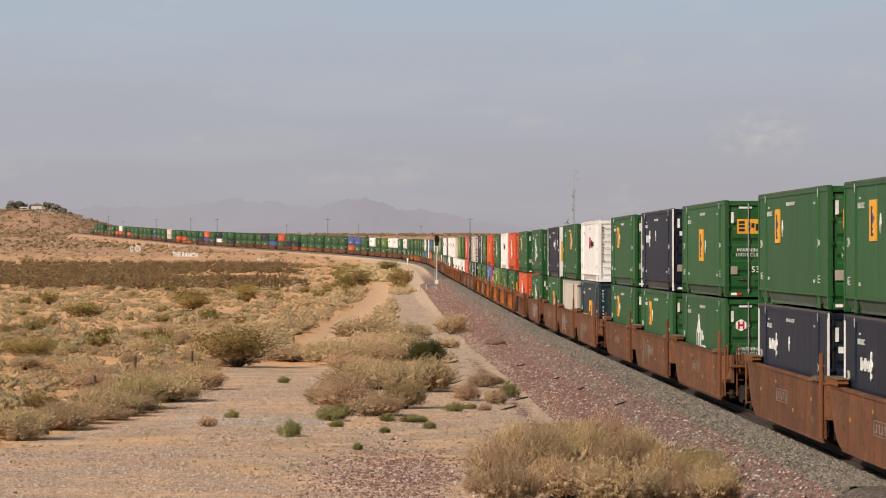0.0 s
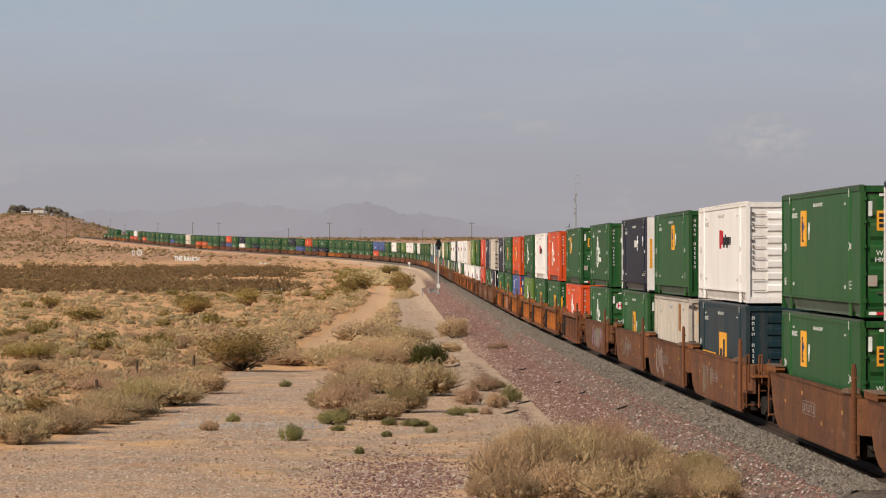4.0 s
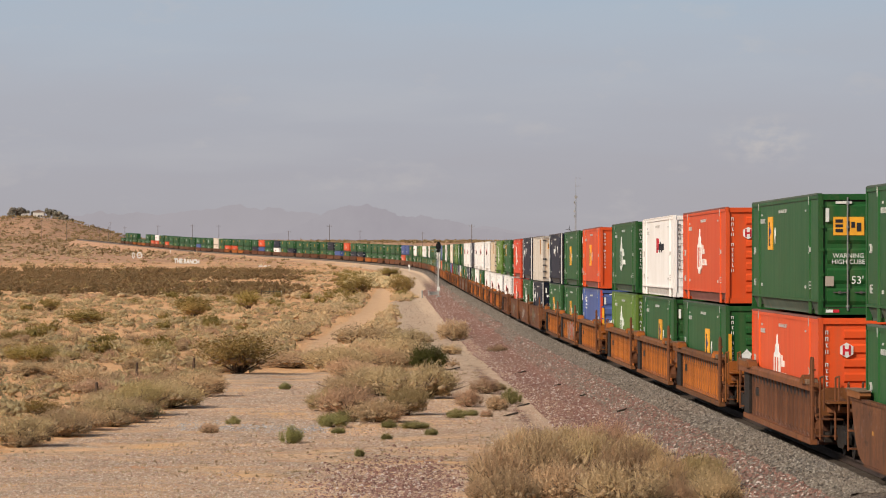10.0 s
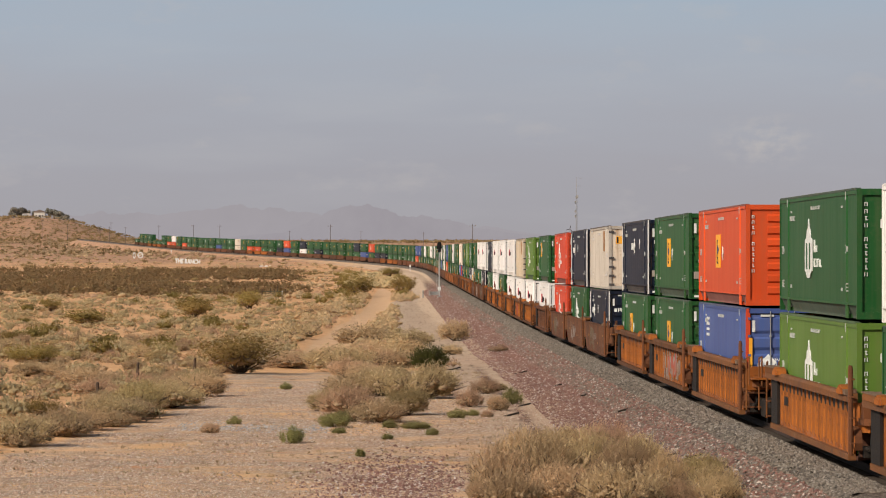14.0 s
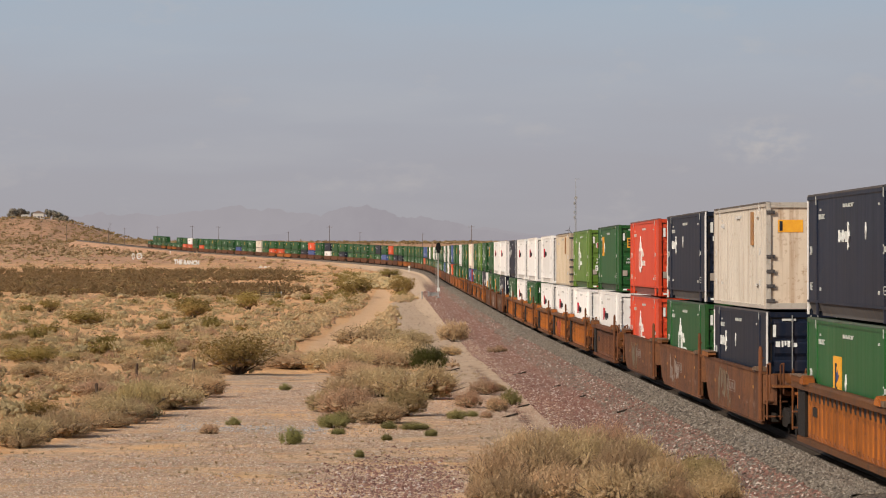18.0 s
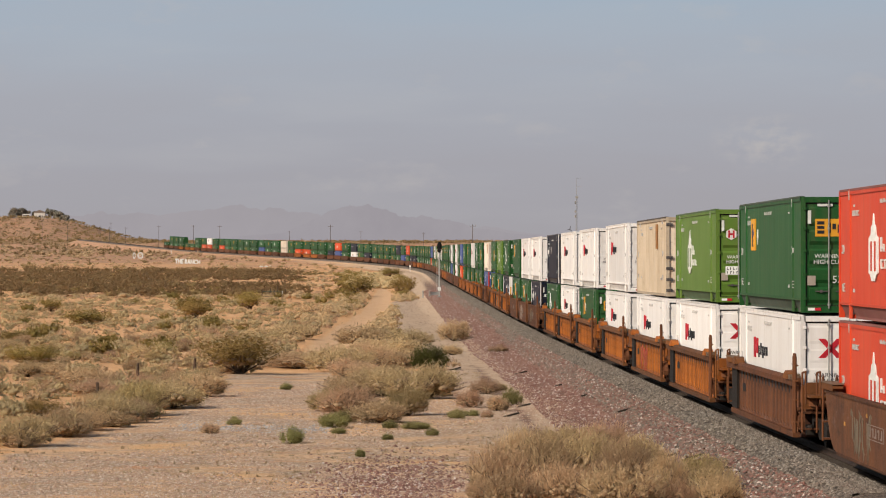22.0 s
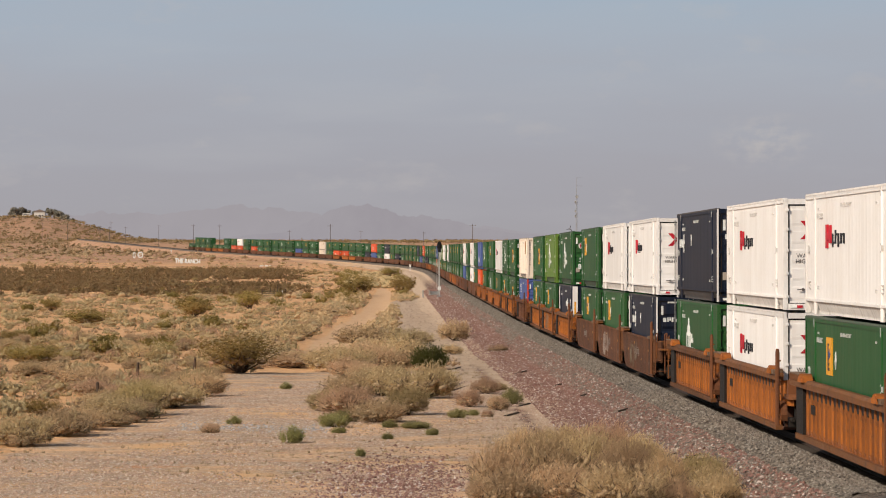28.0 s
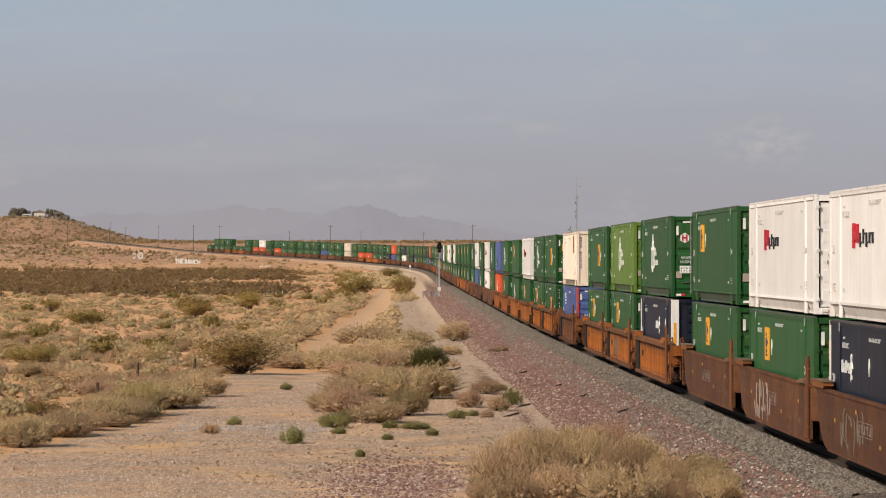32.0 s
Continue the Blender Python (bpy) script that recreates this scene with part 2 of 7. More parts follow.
M_RUST = {
    "brown": wagon_paint("brown_wagon_paint", (0.098, 0.040, 0.020), (0.172, 0.068, 0.024), (0.032, 0.018, 0.012)),
    "orange": wagon_paint("orange_wagon_paint", (0.375, 0.112, 0.015), (0.23, 0.066, 0.013), (0.07, 0.027, 0.011), 0.95),
    "tint": wagon_paint("orange_brown_wagon_paint", (0.19, 0.068, 0.018), (0.13, 0.048, 0.018), (0.05, 0.024, 0.014)),
    "dark": wagon_paint("dark_brown_wagon_paint", (0.125, 0.048, 0.022), (0.18, 0.062, 0.02), (0.045, 0.022, 0.014)),
}
M_DUSTY = plain("dusty_rusted_plate", (0.20, 0.13, 0.085), (0.12, 0.065, 0.035), rough=0.9)
M_CHORD = {"brown": M_RUST["brown"], "dark": M_RUST["dark"],
           "orange": wagon_paint("rusty_chord_paint", (0.125, 0.052, 0.021), (0.175, 0.066, 0.019), (0.055, 0.033, 0.023))}
# well floor and its end walls, darker than the side sheets
M_WELL_FLOOR = wagon_paint("dark_brown_sheet", (0.060, 0.025, 0.015), (0.09, 0.034, 0.016), (0.025, 0.014, 0.010))
M_SLOT_SHADE = plain("opening_shade", (0.012, 0.009, 0.008), bump=0)
M_RAIL = plain("rusty_rail_steel", (0.055, 0.034, 0.024), (0.03, 0.021, 0.017), rough=0.75)
M_TIE = plain("creosoted_tie_wood", (0.045, 0.034, 0.026), (0.025, 0.020, 0.016), rough=0.9)
M_WOOD = plain("weathered_pole_wood", (0.10, 0.065, 0.045), (0.06, 0.04, 0.03), rough=0.9, scale=3)
# pole wood paled, with distance haze put into its colour
M_POLE = plain("hazed_pole_wood", (0.17, 0.14, 0.125), (0.12, 0.095, 0.085), rough=0.9, scale=3)
M_SIGNAL = plain("black_signal_paint", (0.012, 0.012, 0.013), rough=0.6)
M_SILVER = plain("silver_mast_paint", (0.55, 0.54, 0.52), (0.42, 0.41, 0.39), rough=0.5, metal=0.3)


# ---------------------------------------------------------------- mesh helpers
def box(bm, x0, x1, y0, y1, z0, z1):
    v = [bm.verts.new(p) for p in ((x0, y0, z0), (x1, y0, z0), (x1, y1, z0), (x0, y1, z0), (x0, y0, z1), (x1, y0, z1), (x1, y1, z1), (x0, y1, z1))]
    for f in ((3, 2, 1, 0), (4, 5, 6, 7), (0, 1, 5, 4), (1, 2, 6, 5), (2, 3, 7, 6), (3, 0, 4, 7)):
        bm.faces.new([v[i] for i in f])


def tube(bm, p, q, r, sides=8, r2=None):
    """A capped rod from p to q."""
    p, q = Vector(p), Vector(q)
    m = Matrix.Translation(p) @ (q - p).to_track_quat("Z", "Y").to_matrix().to_4x4()
    h, r2 = (q - p).length, r if r2 is None else r2
    lo = [bm.verts.new(m @ Vector((r * math.cos(a), r * math.sin(a), 0))) for a in (2 * math.pi * i / sides for i in range(sides))]
    hi = [bm.verts.new(m @ Vector((r2 * math.cos(a), r2 * math.sin(a), h))) for a in (2 * math.pi * i / sides for i in range(sides))]
    for i in range(sides):
        j = (i + 1) % sides
        bm.faces.new((lo[i], lo[j], hi[j], hi[i]))
    bm.faces.new(lo[::-1])
    bm.faces.new(hi)


def prism(bm, outline, axis, a, b):
    """A polygon, given in the two other axes in order, pushed along an axis from a to b."""
    def put(u, v, w):
        return {"x": (w, u, v), "y": (u, w, v), "z": (u, v, w)}[axis]
    lo = [bm.verts.new(put(u, v, a)) for u, v in outline]
    hi = [bm.verts.new(put(u, v, b)) for u, v in outline]
    k = len(outline)
    for i in range(k):
        j = (i + 1) % k
        bm.faces.new((lo[i], lo[j], hi[j], hi[i]))
    bm.faces.new(lo[::-1])
    bm.faces.new(hi)


def mesh_of(name, bm, material=None):
    bmesh.ops.recalc_face_normals(bm, faces=bm.faces)
    me = bpy.data.meshes.new(name)
    bm.to_mesh(me)
    bm.free()
    if material:
        me.materials.append(material)
    return me


def part(name, bm, material, parent, label=""):
    me = bm if isinstance(bm, bpy.types.Mesh) else mesh_of(name, bm, material)
    ob = new(name, me)
    ob.parent = parent
    if label:
        ob["label"] = label
    return ob


def raw_mesh(name, verts, faces, material, smooth=False, core=None):
    """A mesh from numpy arrays of corners and of triangles or quads."""
    me = bpy.data.meshes.new(name)
    verts, faces = np.asarray(verts, dtype=np.float32), np.asarray(faces, dtype=np.int32)
    me.vertices.add(len(verts))
    me.vertices.foreach_set("co", verts.ravel())
    me.loops.add(faces.size)
    me.loops.foreach_set("vertex_index", faces.ravel())
    me.polygons.add(len(faces))
    me.polygons.foreach_set("loop_start", np.arange(0, faces.size, faces.shape[1], dtype=np.int32))
    me.polygons.foreach_set("loop_total", np.full(len(faces), faces.shape[1], dtype=np.int32))
    me.materials.append(material)
    if core is not None:
        me.materials.append(M_CORE)
        me.polygons.foreach_set("material_index", np.asarray(core, dtype=np.int32))
    me.update(calc_edges=True)
    me.validate()
    if smooth:
        me.polygons.foreach_set("use_smooth", np.ones(len(faces), dtype=bool))
    return me


# ---------------------------------------------------------------- the plan: track, ground, road
HEAD_S = (0, 100, 200, 300, 400, 500, 600, 700, 800, 900, 1000, 1100, 1200, 1300, 1400, 1500, 1800, 2100, 2500)
HEAD = (-0.0202, -0.0158, -0.0153, -0.0139, -0.0144, -0.0137, -0.0120, -0.0106, -0.0118, -0.0189, -0.0361, -0.0676, -0.1080, -0.1450,
        -0.1702, -0.1821, -0.1848, -0.1811, -0.1770)
RAIL_S = (0, 200, 400, 600, 800, 1000, 1200, 1500, 1800, 2100, 2500)
RAIL_Z = (0.185, -0.543, -0.649, -0.686, -0.823, -0.761, -0.20, 1.656, 3.727, 7.03, 11.43)
S_GRID = np.arange(-800, 2700, 5.0)
_th = np.interp(S_GRID, HEAD_S, HEAD)
_mid = (_th[1:] + _th[:-1]) / 2
_tx = np.concatenate([[0], np.cumsum(np.sin(_mid) * 5)])
_ty = np.concatenate([[0], np.cumsum(np.cos(_mid) * 5)])
_i0 = 160
T_X, T_Y = _tx - _tx[_i0] + 10.74, _ty - _ty[_i0] + 70.0
_z = np.interp(S_GRID, RAIL_S, RAIL_Z)
T_Z = np.convolve(np.pad(_z, 10, mode="edge"), np.ones(21) / 21, mode="valid")


def track(s):
    """The pose of the track s metres along it: +Y away, rail top at the origin."""
    x, y, z, th = (float(np.interp(s, S_GRID, a)) for a in (T_X, T_Y, T_Z, _th))
    g = (float(np.interp(s + 8, S_GRID, T_Z)) - float(np.interp(s - 8, S_GRID, T_Z))) / 16
    return pose(x, y, z, math.degrees(math.atan(g)), 0, -math.degrees(th))


BASE_Y = (-400, -20, 10, 40, 75, 100, 160, 250, 400, 700, 1000, 1250, 1500, 1700, 2000, 2300, 2600, 3200, 4000, 4950)
BASE_Z = (3.3, 3.4, 3.2, 0.6, -0.75, -0.9, -1.1, -1.75, -2.4, -2.6, -2.6, -2.0, -0.2, 1.0, 2.6, 5.2, 8.0, 9.5, 11.0, 13.0)
ROAD_Y = (60, 110, 150, 190, 258, 288, 360, 464, 560, 671, 811, 916, 1020, 1300)
ROAD_X = (-3.0, -4.5, -6.0, -7.2, -7.7, -8.1, -8.5, -8.2, -9.2, -10.4, -13.2, -15.7, -19.5, -34.0)


def waves(x, y, n, low, seed):
    """A sum of n slow sine waves: cheap rolling relief for arrays."""
    rng = np.random.RandomState(seed)
    out = np.zeros_like(x)
    for _ in range(n):
        k, a, ph = low * (1 + 3 * rng.rand()), rng.rand() * 6.28, rng.rand() * 6.28
        out += np.sin(k * (x * math.cos(a) + y * math.sin(a)) + ph) / (k / low)
    return out / n


def ground_z(x, y):
    """Height of the ground, and the distance from the track (left is negative)."""
    x, y = np.atleast_1d(np.asarray(x, float)), np.atleast_1d(np.asarray(y, float))
    tx, tz = np.interp(y, T_Y, T_X), np.interp(y, T_Y, T_Z)
    d = x - tx
    far = np.clip((y - 150) / 700, 0, 1)
    base = np.interp(y, BASE_Y, BASE_Z)
    base = base + waves(x, y, 9, 0.035, 3) * (0.25 + 0.9 * far) + waves(x, y, 9, 0.35, 5) * 0.12
    road = np.abs(x - np.interp(y, ROAD_Y, ROAD_X))
    base = base - 0.22 * np.exp(-(road / 1.7) ** 2) * np.clip((y - 180) / 60, 0, 1)
    # hill with the house, left of the far end of the line
    hx, hy = (x + 305) / 56.0, (y - 2900) / 150.0
    base = base + 18.7 * np.exp(-np.clip(np.hypot(np.where(hx < 0, hx * 0.35, hx), hy), 0, 9) ** 2.4)
    a = np.abs(d)
    top = tz - 0.24 + 0.19 * np.clip((a - 1.2) / 0.3, 0, 1) - 0.90 * np.clip((a - 2.3) / 1.2, 0, 1) - 0.12 * np.clip((a - 3.2) / 2.0, 0, 1)
    emb = top - 0.42 * np.clip(a - 5.2, 0, None) - 0.6 * np.clip(y - 2490, 0, None)
    cut = tz - 0.9 + 0.35 * np.clip(a - 5.2, 0, None)
    z = np.maximum(np.minimum(base, np.where((a < 40) & (y < 2450), cut, base)), emb)
    return z, d


def on_ground(x, y):
    return float(ground_z(x, y)[0][0])


# ---------------------------------------------------------------- ground
def smooth(a, lo, hi):
    t = np.clip((a - lo) / (hi - lo), 0, 1)
    return t * t * (3 - 2 * t)


def ground_material():
    m, n, l, b = nodes_of("desert_ground")
    tc = n.new("ShaderNodeTexCoord").outputs["Object"]

    def attr(name, spread=0.35, scale=0.9):
        a = n.new("ShaderNodeAttribute")
        a.attribute_name = name
        ns = noise_of(n, l, tc, scale, detail=5, lo=0.25, hi=0.75)
        x = n.new("ShaderNodeMath")
        x.operation = "MULTIPLY_ADD"
        x.inputs[1].default_value, x.inputs[2].default_value = spread, -spread / 2
        l.new(ns, x.inputs[0])
        y = n.new("ShaderNodeMath")
        y.operation, y.use_clamp = "ADD", True
        l.new(a.outputs["Fac"], y.inputs[0])
        l.new(x.outputs[0], y.inputs[1])
        r = n.new("ShaderNodeMapRange")
        r.inputs["From Min"].default_value, r.inputs["From Max"].default_value = 0.3, 0.7
        l.new(y.outputs[0], r.inputs["Value"])
        return r.outputs[0]

    def stones(scale, cols, stretch=None):
        v = n.new("ShaderNodeTexVoronoi")
        v.inputs["Scale"].default_value = scale
        l.new(tc, v.inputs["Vector"])
        sep = n.new("ShaderNodeSeparateColor")
        l.new(v.outputs["Color"], sep.inputs[0])
        ramp = n.new("ShaderNodeValToRGB")
        ramp.color_ramp.interpolation = "CONSTANT"
        ramp.color_ramp.elements[0].color = (*cols[0], 1)
        ramp.color_ramp.elements[1].position, ramp.color_ramp.elements[1].color = 1 / len(cols), (*cols[1], 1)
        for i, c in enumerate(cols[2:]):
            ramp.color_ramp.elements.new((i + 2) / len(cols)).color = (*c, 1)
        l.new(sep.outputs[0], ramp.inputs[0])
        edge = n.new("ShaderNodeMapRange")
        edge.inputs["From Min"].default_value, edge.inputs["From Max"].default_value = 0.0, 0.75
        edge.inputs["To Min"].default_value, edge.inputs["To Max"].default_value = 1.0, 0.55
        l.new(v.outputs["Distance"], edge.inputs["Value"])
        hv = n.new("ShaderNodeHueSaturation")
        l.new(edge.outputs[0], hv.inputs["Value"])
        l.new(ramp.outputs[0], hv.inputs["Color"])
        return hv.outputs[0], v.outputs["Distance"]

    sand = mix_rgb(n, l, noise_of(n, l, tc, 0.05, detail=5), (0.67, 0.380, 0.178), (0.62, 0.322, 0.140))
    sand = mix_rgb(n, l, noise_of(n, l, tc, 0.8, detail=6, lo=0.45, hi=0.7), sand, (0.73, 0.442, 0.243))
    sand = mix_rgb(n, l, noise_of(n, l, tc, 7.0, detail=4, lo=0.5, hi=0.75, out=0.55), sand, (0.32, 0.21, 0.13))
    pad_st, _ = stones(9.0, [(0.64, 0.45, 0.30), (0.55, 0.37, 0.24), (0.70, 0.52, 0.37), (0.52, 0.335, 0.22), (0.74, 0.60, 0.47), (0.62, 0.42, 0.27)])
    pad = mix_rgb(n, l, noise_of(n, l, tc, 0.35, detail=5, lo=0.30, hi=0.55), (0.70, 0.43, 0.24), pad_st)
    pad = mix_rgb(n, l, noise_of(n, l, tc, 0.16, detail=4, lo=0.56, hi=0.70, out=0.8), pad, (0.70, 0.405, 0.18))
    pad = mix_rgb(n, l, noise_of(n, l, tc, 0.5, detail=4, lo=0.6, hi=0.72, out=0.8), pad, (0.56, 0.275, 0.13))
    red_st, _ = stones(10.0, [(0.225, 0.104, 0.077), (0.27, 0.140, 0.106), (0.18, 0.085, 0.063), (0.32, 0.195, 0.150), (0.235, 0.115, 0.085), (0.50, 0.41, 0.35), (0.28, 0.16, 0.12)])
    red = mix_rgb(n, l, noise_of(n, l, tc, 0.6, detail=5, lo=0.45, hi=0.75, out=0.6), red_st, (0.30, 0.205, 0.150))
    bal_st, _ = stones(15.0, [(0.165, 0.130, 0.104), (0.225, 0.182, 0.146), (0.095, 0.074, 0.060), (0.30, 0.245, 0.20), (0.175, 0.128, 0.100), (0.24, 0.195, 0.155)])
    fill = mix_rgb(n, l, noise_of(n, l, tc, 0.5, detail=6), (0.53, 0.39, 0.275), (0.45, 0.32, 0.22))
    fill = mix_rgb(n, l, noise_of(n, l, tc, 1.3, detail=7, rough=0.7, stretch=(1, 0.35, 1), lo=0.54, hi=0.68, out=0.6), fill, (0.31, 0.21, 0.145))
    road = mix_rgb(n, l, noise_of(n, l, tc, 0.9, detail=6), (0.66, 0.425, 0.25), (0.60, 0.365, 0.20))
    scrub = mix_rgb(n, l, noise_of(n, l, tc, 0.09, detail=7, rough=0.7, lo=0.44, hi=0.60, out=0.6), mix_rgb(n, l, 0.85, sand, (0.47, 0.262, 0.160)), (0.25, 0.165, 0.10))
    c = mix_rgb(n, l, attr("far_scrub", 0.6, 0.02), sand, scrub)
    c = mix_rgb(n, l, attr("pad", 0.5, 0.4), c, pad)
    c = mix_rgb(n, l, attr("fill", 0.5), c, fill)
    c = mix_rgb(n, l, attr("road", 0.4, 0.7), c, road)
    c = mix_rgb(n, l, attr("red_rock", 0.7, 0.7), c, red)
    c = mix_rgb(n, l, attr("ballast", 0.25, 1.5), c, bal_st)
    c = mix_rgb(n, l, attr("bed_shade", 0.2, 1.5), c, (0.011, 0.009, 0.008))          # bed between the rails, blackened to hold the shade under the train
    l.new(c, b.inputs["Base Color"])
    b.inputs["Roughness"].default_value = 0.95
    b.inputs["Specular IOR Level"].default_value = 0.1
    bp = n.new("ShaderNodeBump")
    bp.inputs["Strength"].default_value, bp.inputs["Distance"].default_value = 0.7, 0.10
    l.new(noise_of(n, l, tc, 5.0, detail=8, rough=0.7, lo=0.2, hi=0.8), bp.inputs["Height"])
    l.new(bp.outputs[0], b.inputs["Normal"])
    return m


def build_ground():
    d = list(np.arange(0, 6.01, 0.3)) + list(np.arange(6.6, 12.01, 0.6))
    step = 0.6
    while d[-1] < 4200:
        step *= 1.065
        d.append(d[-1] + step)
    d = np.array(d)
    cols = np.concatenate([-d[:0:-1], d])
    rows = [-420.0, -300, -200, -120, -70, -40, -20, -5, 5, 15, 25, 35, 45]
    while rows[-1] < 4960:
        y = rows[-1]
        rows.append(y + (1.0 if y < 190 else 9.0 if 2600 < y < 2980 else 1.0 + (y - 190) * 0.011))
    rows = np.array(rows)
    yy, dd = np.meshgrid(rows, cols, indexing="ij")
    xx = np.interp(yy, T_Y, T_X) + dd
    z, dist = ground_z(xx.ravel(), yy.ravel())
    x, y = xx.ravel(), yy.ravel()
    rng = np.random.RandomState(4)
    z = z + (rng.rand(len(z)) - 0.5) * np.where((np.abs(dist) < 3.3), 0.02, 0.05)
    nr, nc = len(rows), len(cols)
    i = (np.arange(nr - 1)[:, None] * nc + np.arange(nc - 1)[None, :]).ravel()
    faces = np.stack([i, i + 1, i + nc + 1, i + nc], axis=1)
    me = raw_mesh("ground", np.stack([x, y, z], axis=1), faces, ground_material(), smooth=True)
    a, left = np.abs(dist), -dist
    edge_l = np.interp(y, (60, 112, 137, 175, 195, 200), (-13.5, -12.8, -9.8, -10.5, -10.6, -7.0))
    zones = {
        "ballast": (1 - smooth(a, 2.6, 3.4)) * (y < 2490),
        "bed_shade": (1 - smooth(a, 1.3, 1.6)) * (y < 2490),
        "red_rock": (smooth(a, 2.1, 2.6) * (1 - smooth(left, 4.4, 5.8)) + 0.75 * np.exp(-((left - 6.7) / 0.35) ** 2) * (1 - smooth(y, 180, 240))) * (1 - smooth(y, 500, 1000)) * (dist < 0),
        "fill": smooth(a, 2.0, 2.4) * (1 - smooth(a - 3.2 * smooth(y, 205, 240) * (1 - smooth(y, 520, 600)), 7.0, 9.5)) * (1 - 0.75 * smooth(y, 900, 1700)) * (y < 2470),
        "pad": smooth(x - edge_l, -1.0, 0.6) * (1 - smooth(y, 196, 206)) * (dist < -4),
        "road": (1 - smooth(np.abs(x - np.interp(y, ROAD_Y, ROAD_X)) / np.interp(y, (670, 735), (1.0, 0.3)), 1.0, 1.9)) * smooth(y, 240, 252) * (1 - smooth(y, 1000, 1300)),
        "far_scrub": smooth(y, 900, 2000) * 0.95 + 0.1,
    }
    for key, val in zones.items():
        at = me.attributes.new(key, "FLOAT", "POINT")
        at.data.foreach_set("value", val.astype(np.float32))
    return tagged(new("ground", me), "sandy desert ground with gravel pad, railway fill and ballast", "ground", kind="structure")


ground = build_ground()


def ribbon(name, profile, s0, s1, step, material, side=0.0):
    """A profile (x, z) swept along the track."""
    ss = np.arange(s0, s1, step)
    verts, k = [], len(profile)
    for s in ss:
        m = track(s)
        verts += [tuple(m @ Vector((side + px, 0, pz))) for px, pz in profile]
    faces = [(a * k + i, a * k + (i + 1) % k, (a + 1) * k + (i + 1) % k, (a + 1) * k + i) for a in range(len(ss) - 1) for i in range(k)]
    return raw_mesh(name, verts, faces, material)


RAIL_PROFILE = ((-0.07, -0.17), (0.07, -0.17), (0.07, -0.15), (0.012, -0.13), (0.012, -0.05), (0.036, -0.04), (0.036, 0.0), (-0.036, 0.0), (-0.036, -0.04), (-0.012, -0.05), (-0.012, -0.13), (-0.07, -0.15))
for gauge in (-0.755, 0.755):
    tagged(new("rail", ribbon("rail", RAIL_PROFILE, -300, 2465, 12, M_RAIL, gauge)), "worn steel running rail on wooden ties", "rail", "running rails", "structure")

tv, tf = [], []
for k, s in enumerate(np.arange(-60, 420, 0.55)):
    m = track(s)
    corners = [m @ Vector(p) for p in ((-1.3, -0.11, -0.36), (1.3, -0.11, -0.36), (1.3, 0.11, -0.36), (-1.3, 0.11, -0.36), (-1.3, -0.11, -0.172), (1.3, -0.11, -0.172), (1.3, 0.11, -0.172), (-1.3, 0.11, -0.172))]
    tv += [tuple(c) for c in corners]
    tf += [tuple(8 * k + i for i in f) for f in ((3, 2, 1, 0), (4, 5, 6, 7), (0, 1, 5, 4), (1, 2, 6, 5), (2, 3, 7, 6), (3, 0, 4, 7))]
tagged(new("ties", raw_mesh("ties", tv, tf, M_TIE)), "dark weathered wooden railway ties in ballast", "ties", kind="stuff")


# ---------------------------------------------------------------- far mountains
def mountains():
    """Two ranges behind the plain, haze painted into their glow, the farther paler."""
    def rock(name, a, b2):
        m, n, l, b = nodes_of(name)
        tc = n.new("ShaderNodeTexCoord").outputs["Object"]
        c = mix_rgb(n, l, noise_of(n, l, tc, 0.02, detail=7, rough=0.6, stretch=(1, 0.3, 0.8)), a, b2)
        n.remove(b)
        # emission instead of lit rock: the ridges glow with their haze tone
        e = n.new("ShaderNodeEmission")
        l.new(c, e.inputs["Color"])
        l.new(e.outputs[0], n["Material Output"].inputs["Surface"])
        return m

    def ridge(name, y, prof, material, seed, rough):
        xs = np.arange(-1400, 1400, 2.5)
        h = np.interp(xs, [p[0] for p in prof], [p[1] for p in prof])
        amp = np.clip((h - 18) / 25, 0.15, 1)
        h = h + amp * rough * (waves(xs, xs * 0, 8, 0.05, seed) * 3.2 + waves(xs, xs * 0, 8, 0.16, seed + 1) * 2.2 + waves(xs, xs * 0, 8, 0.5, seed + 2) * 0.9)
        k, rows = len(xs), 5
        verts = []
        for j in range(rows):
            f = j / (rows - 1)
            spur = waves(xs + 40 * j, xs * 0, 8, 0.12, seed + 5) * 12 * (1 - f) * (f > 0)
            verts += [(x, y + 60 * f + sp, 5 + (z - 5) * f) for x, z, sp in zip(xs, h, spur)]
        faces = [(j * k + i, j * k + i + 1, (j + 1) * k + i + 1, (j + 1) * k + i) for j in range(rows - 1) for i in range(k - 1)]
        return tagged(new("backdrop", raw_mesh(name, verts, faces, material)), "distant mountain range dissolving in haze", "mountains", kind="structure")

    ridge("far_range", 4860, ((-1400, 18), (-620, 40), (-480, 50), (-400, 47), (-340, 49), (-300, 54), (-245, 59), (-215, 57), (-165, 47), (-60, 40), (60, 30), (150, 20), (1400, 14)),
          rock("pale_painted_haze_mountain", (0.369, 0.343, 0.367), (0.354, 0.330, 0.353)), 11, 3.5)
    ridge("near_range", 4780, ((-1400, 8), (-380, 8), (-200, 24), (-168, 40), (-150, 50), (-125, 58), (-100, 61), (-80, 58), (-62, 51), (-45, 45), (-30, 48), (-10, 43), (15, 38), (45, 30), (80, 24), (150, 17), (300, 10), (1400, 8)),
          rock("painted_haze_mountain", (0.358, 0.333, 0.357), (0.334, 0.309, 0.335)), 21, 4.2)


mountains()


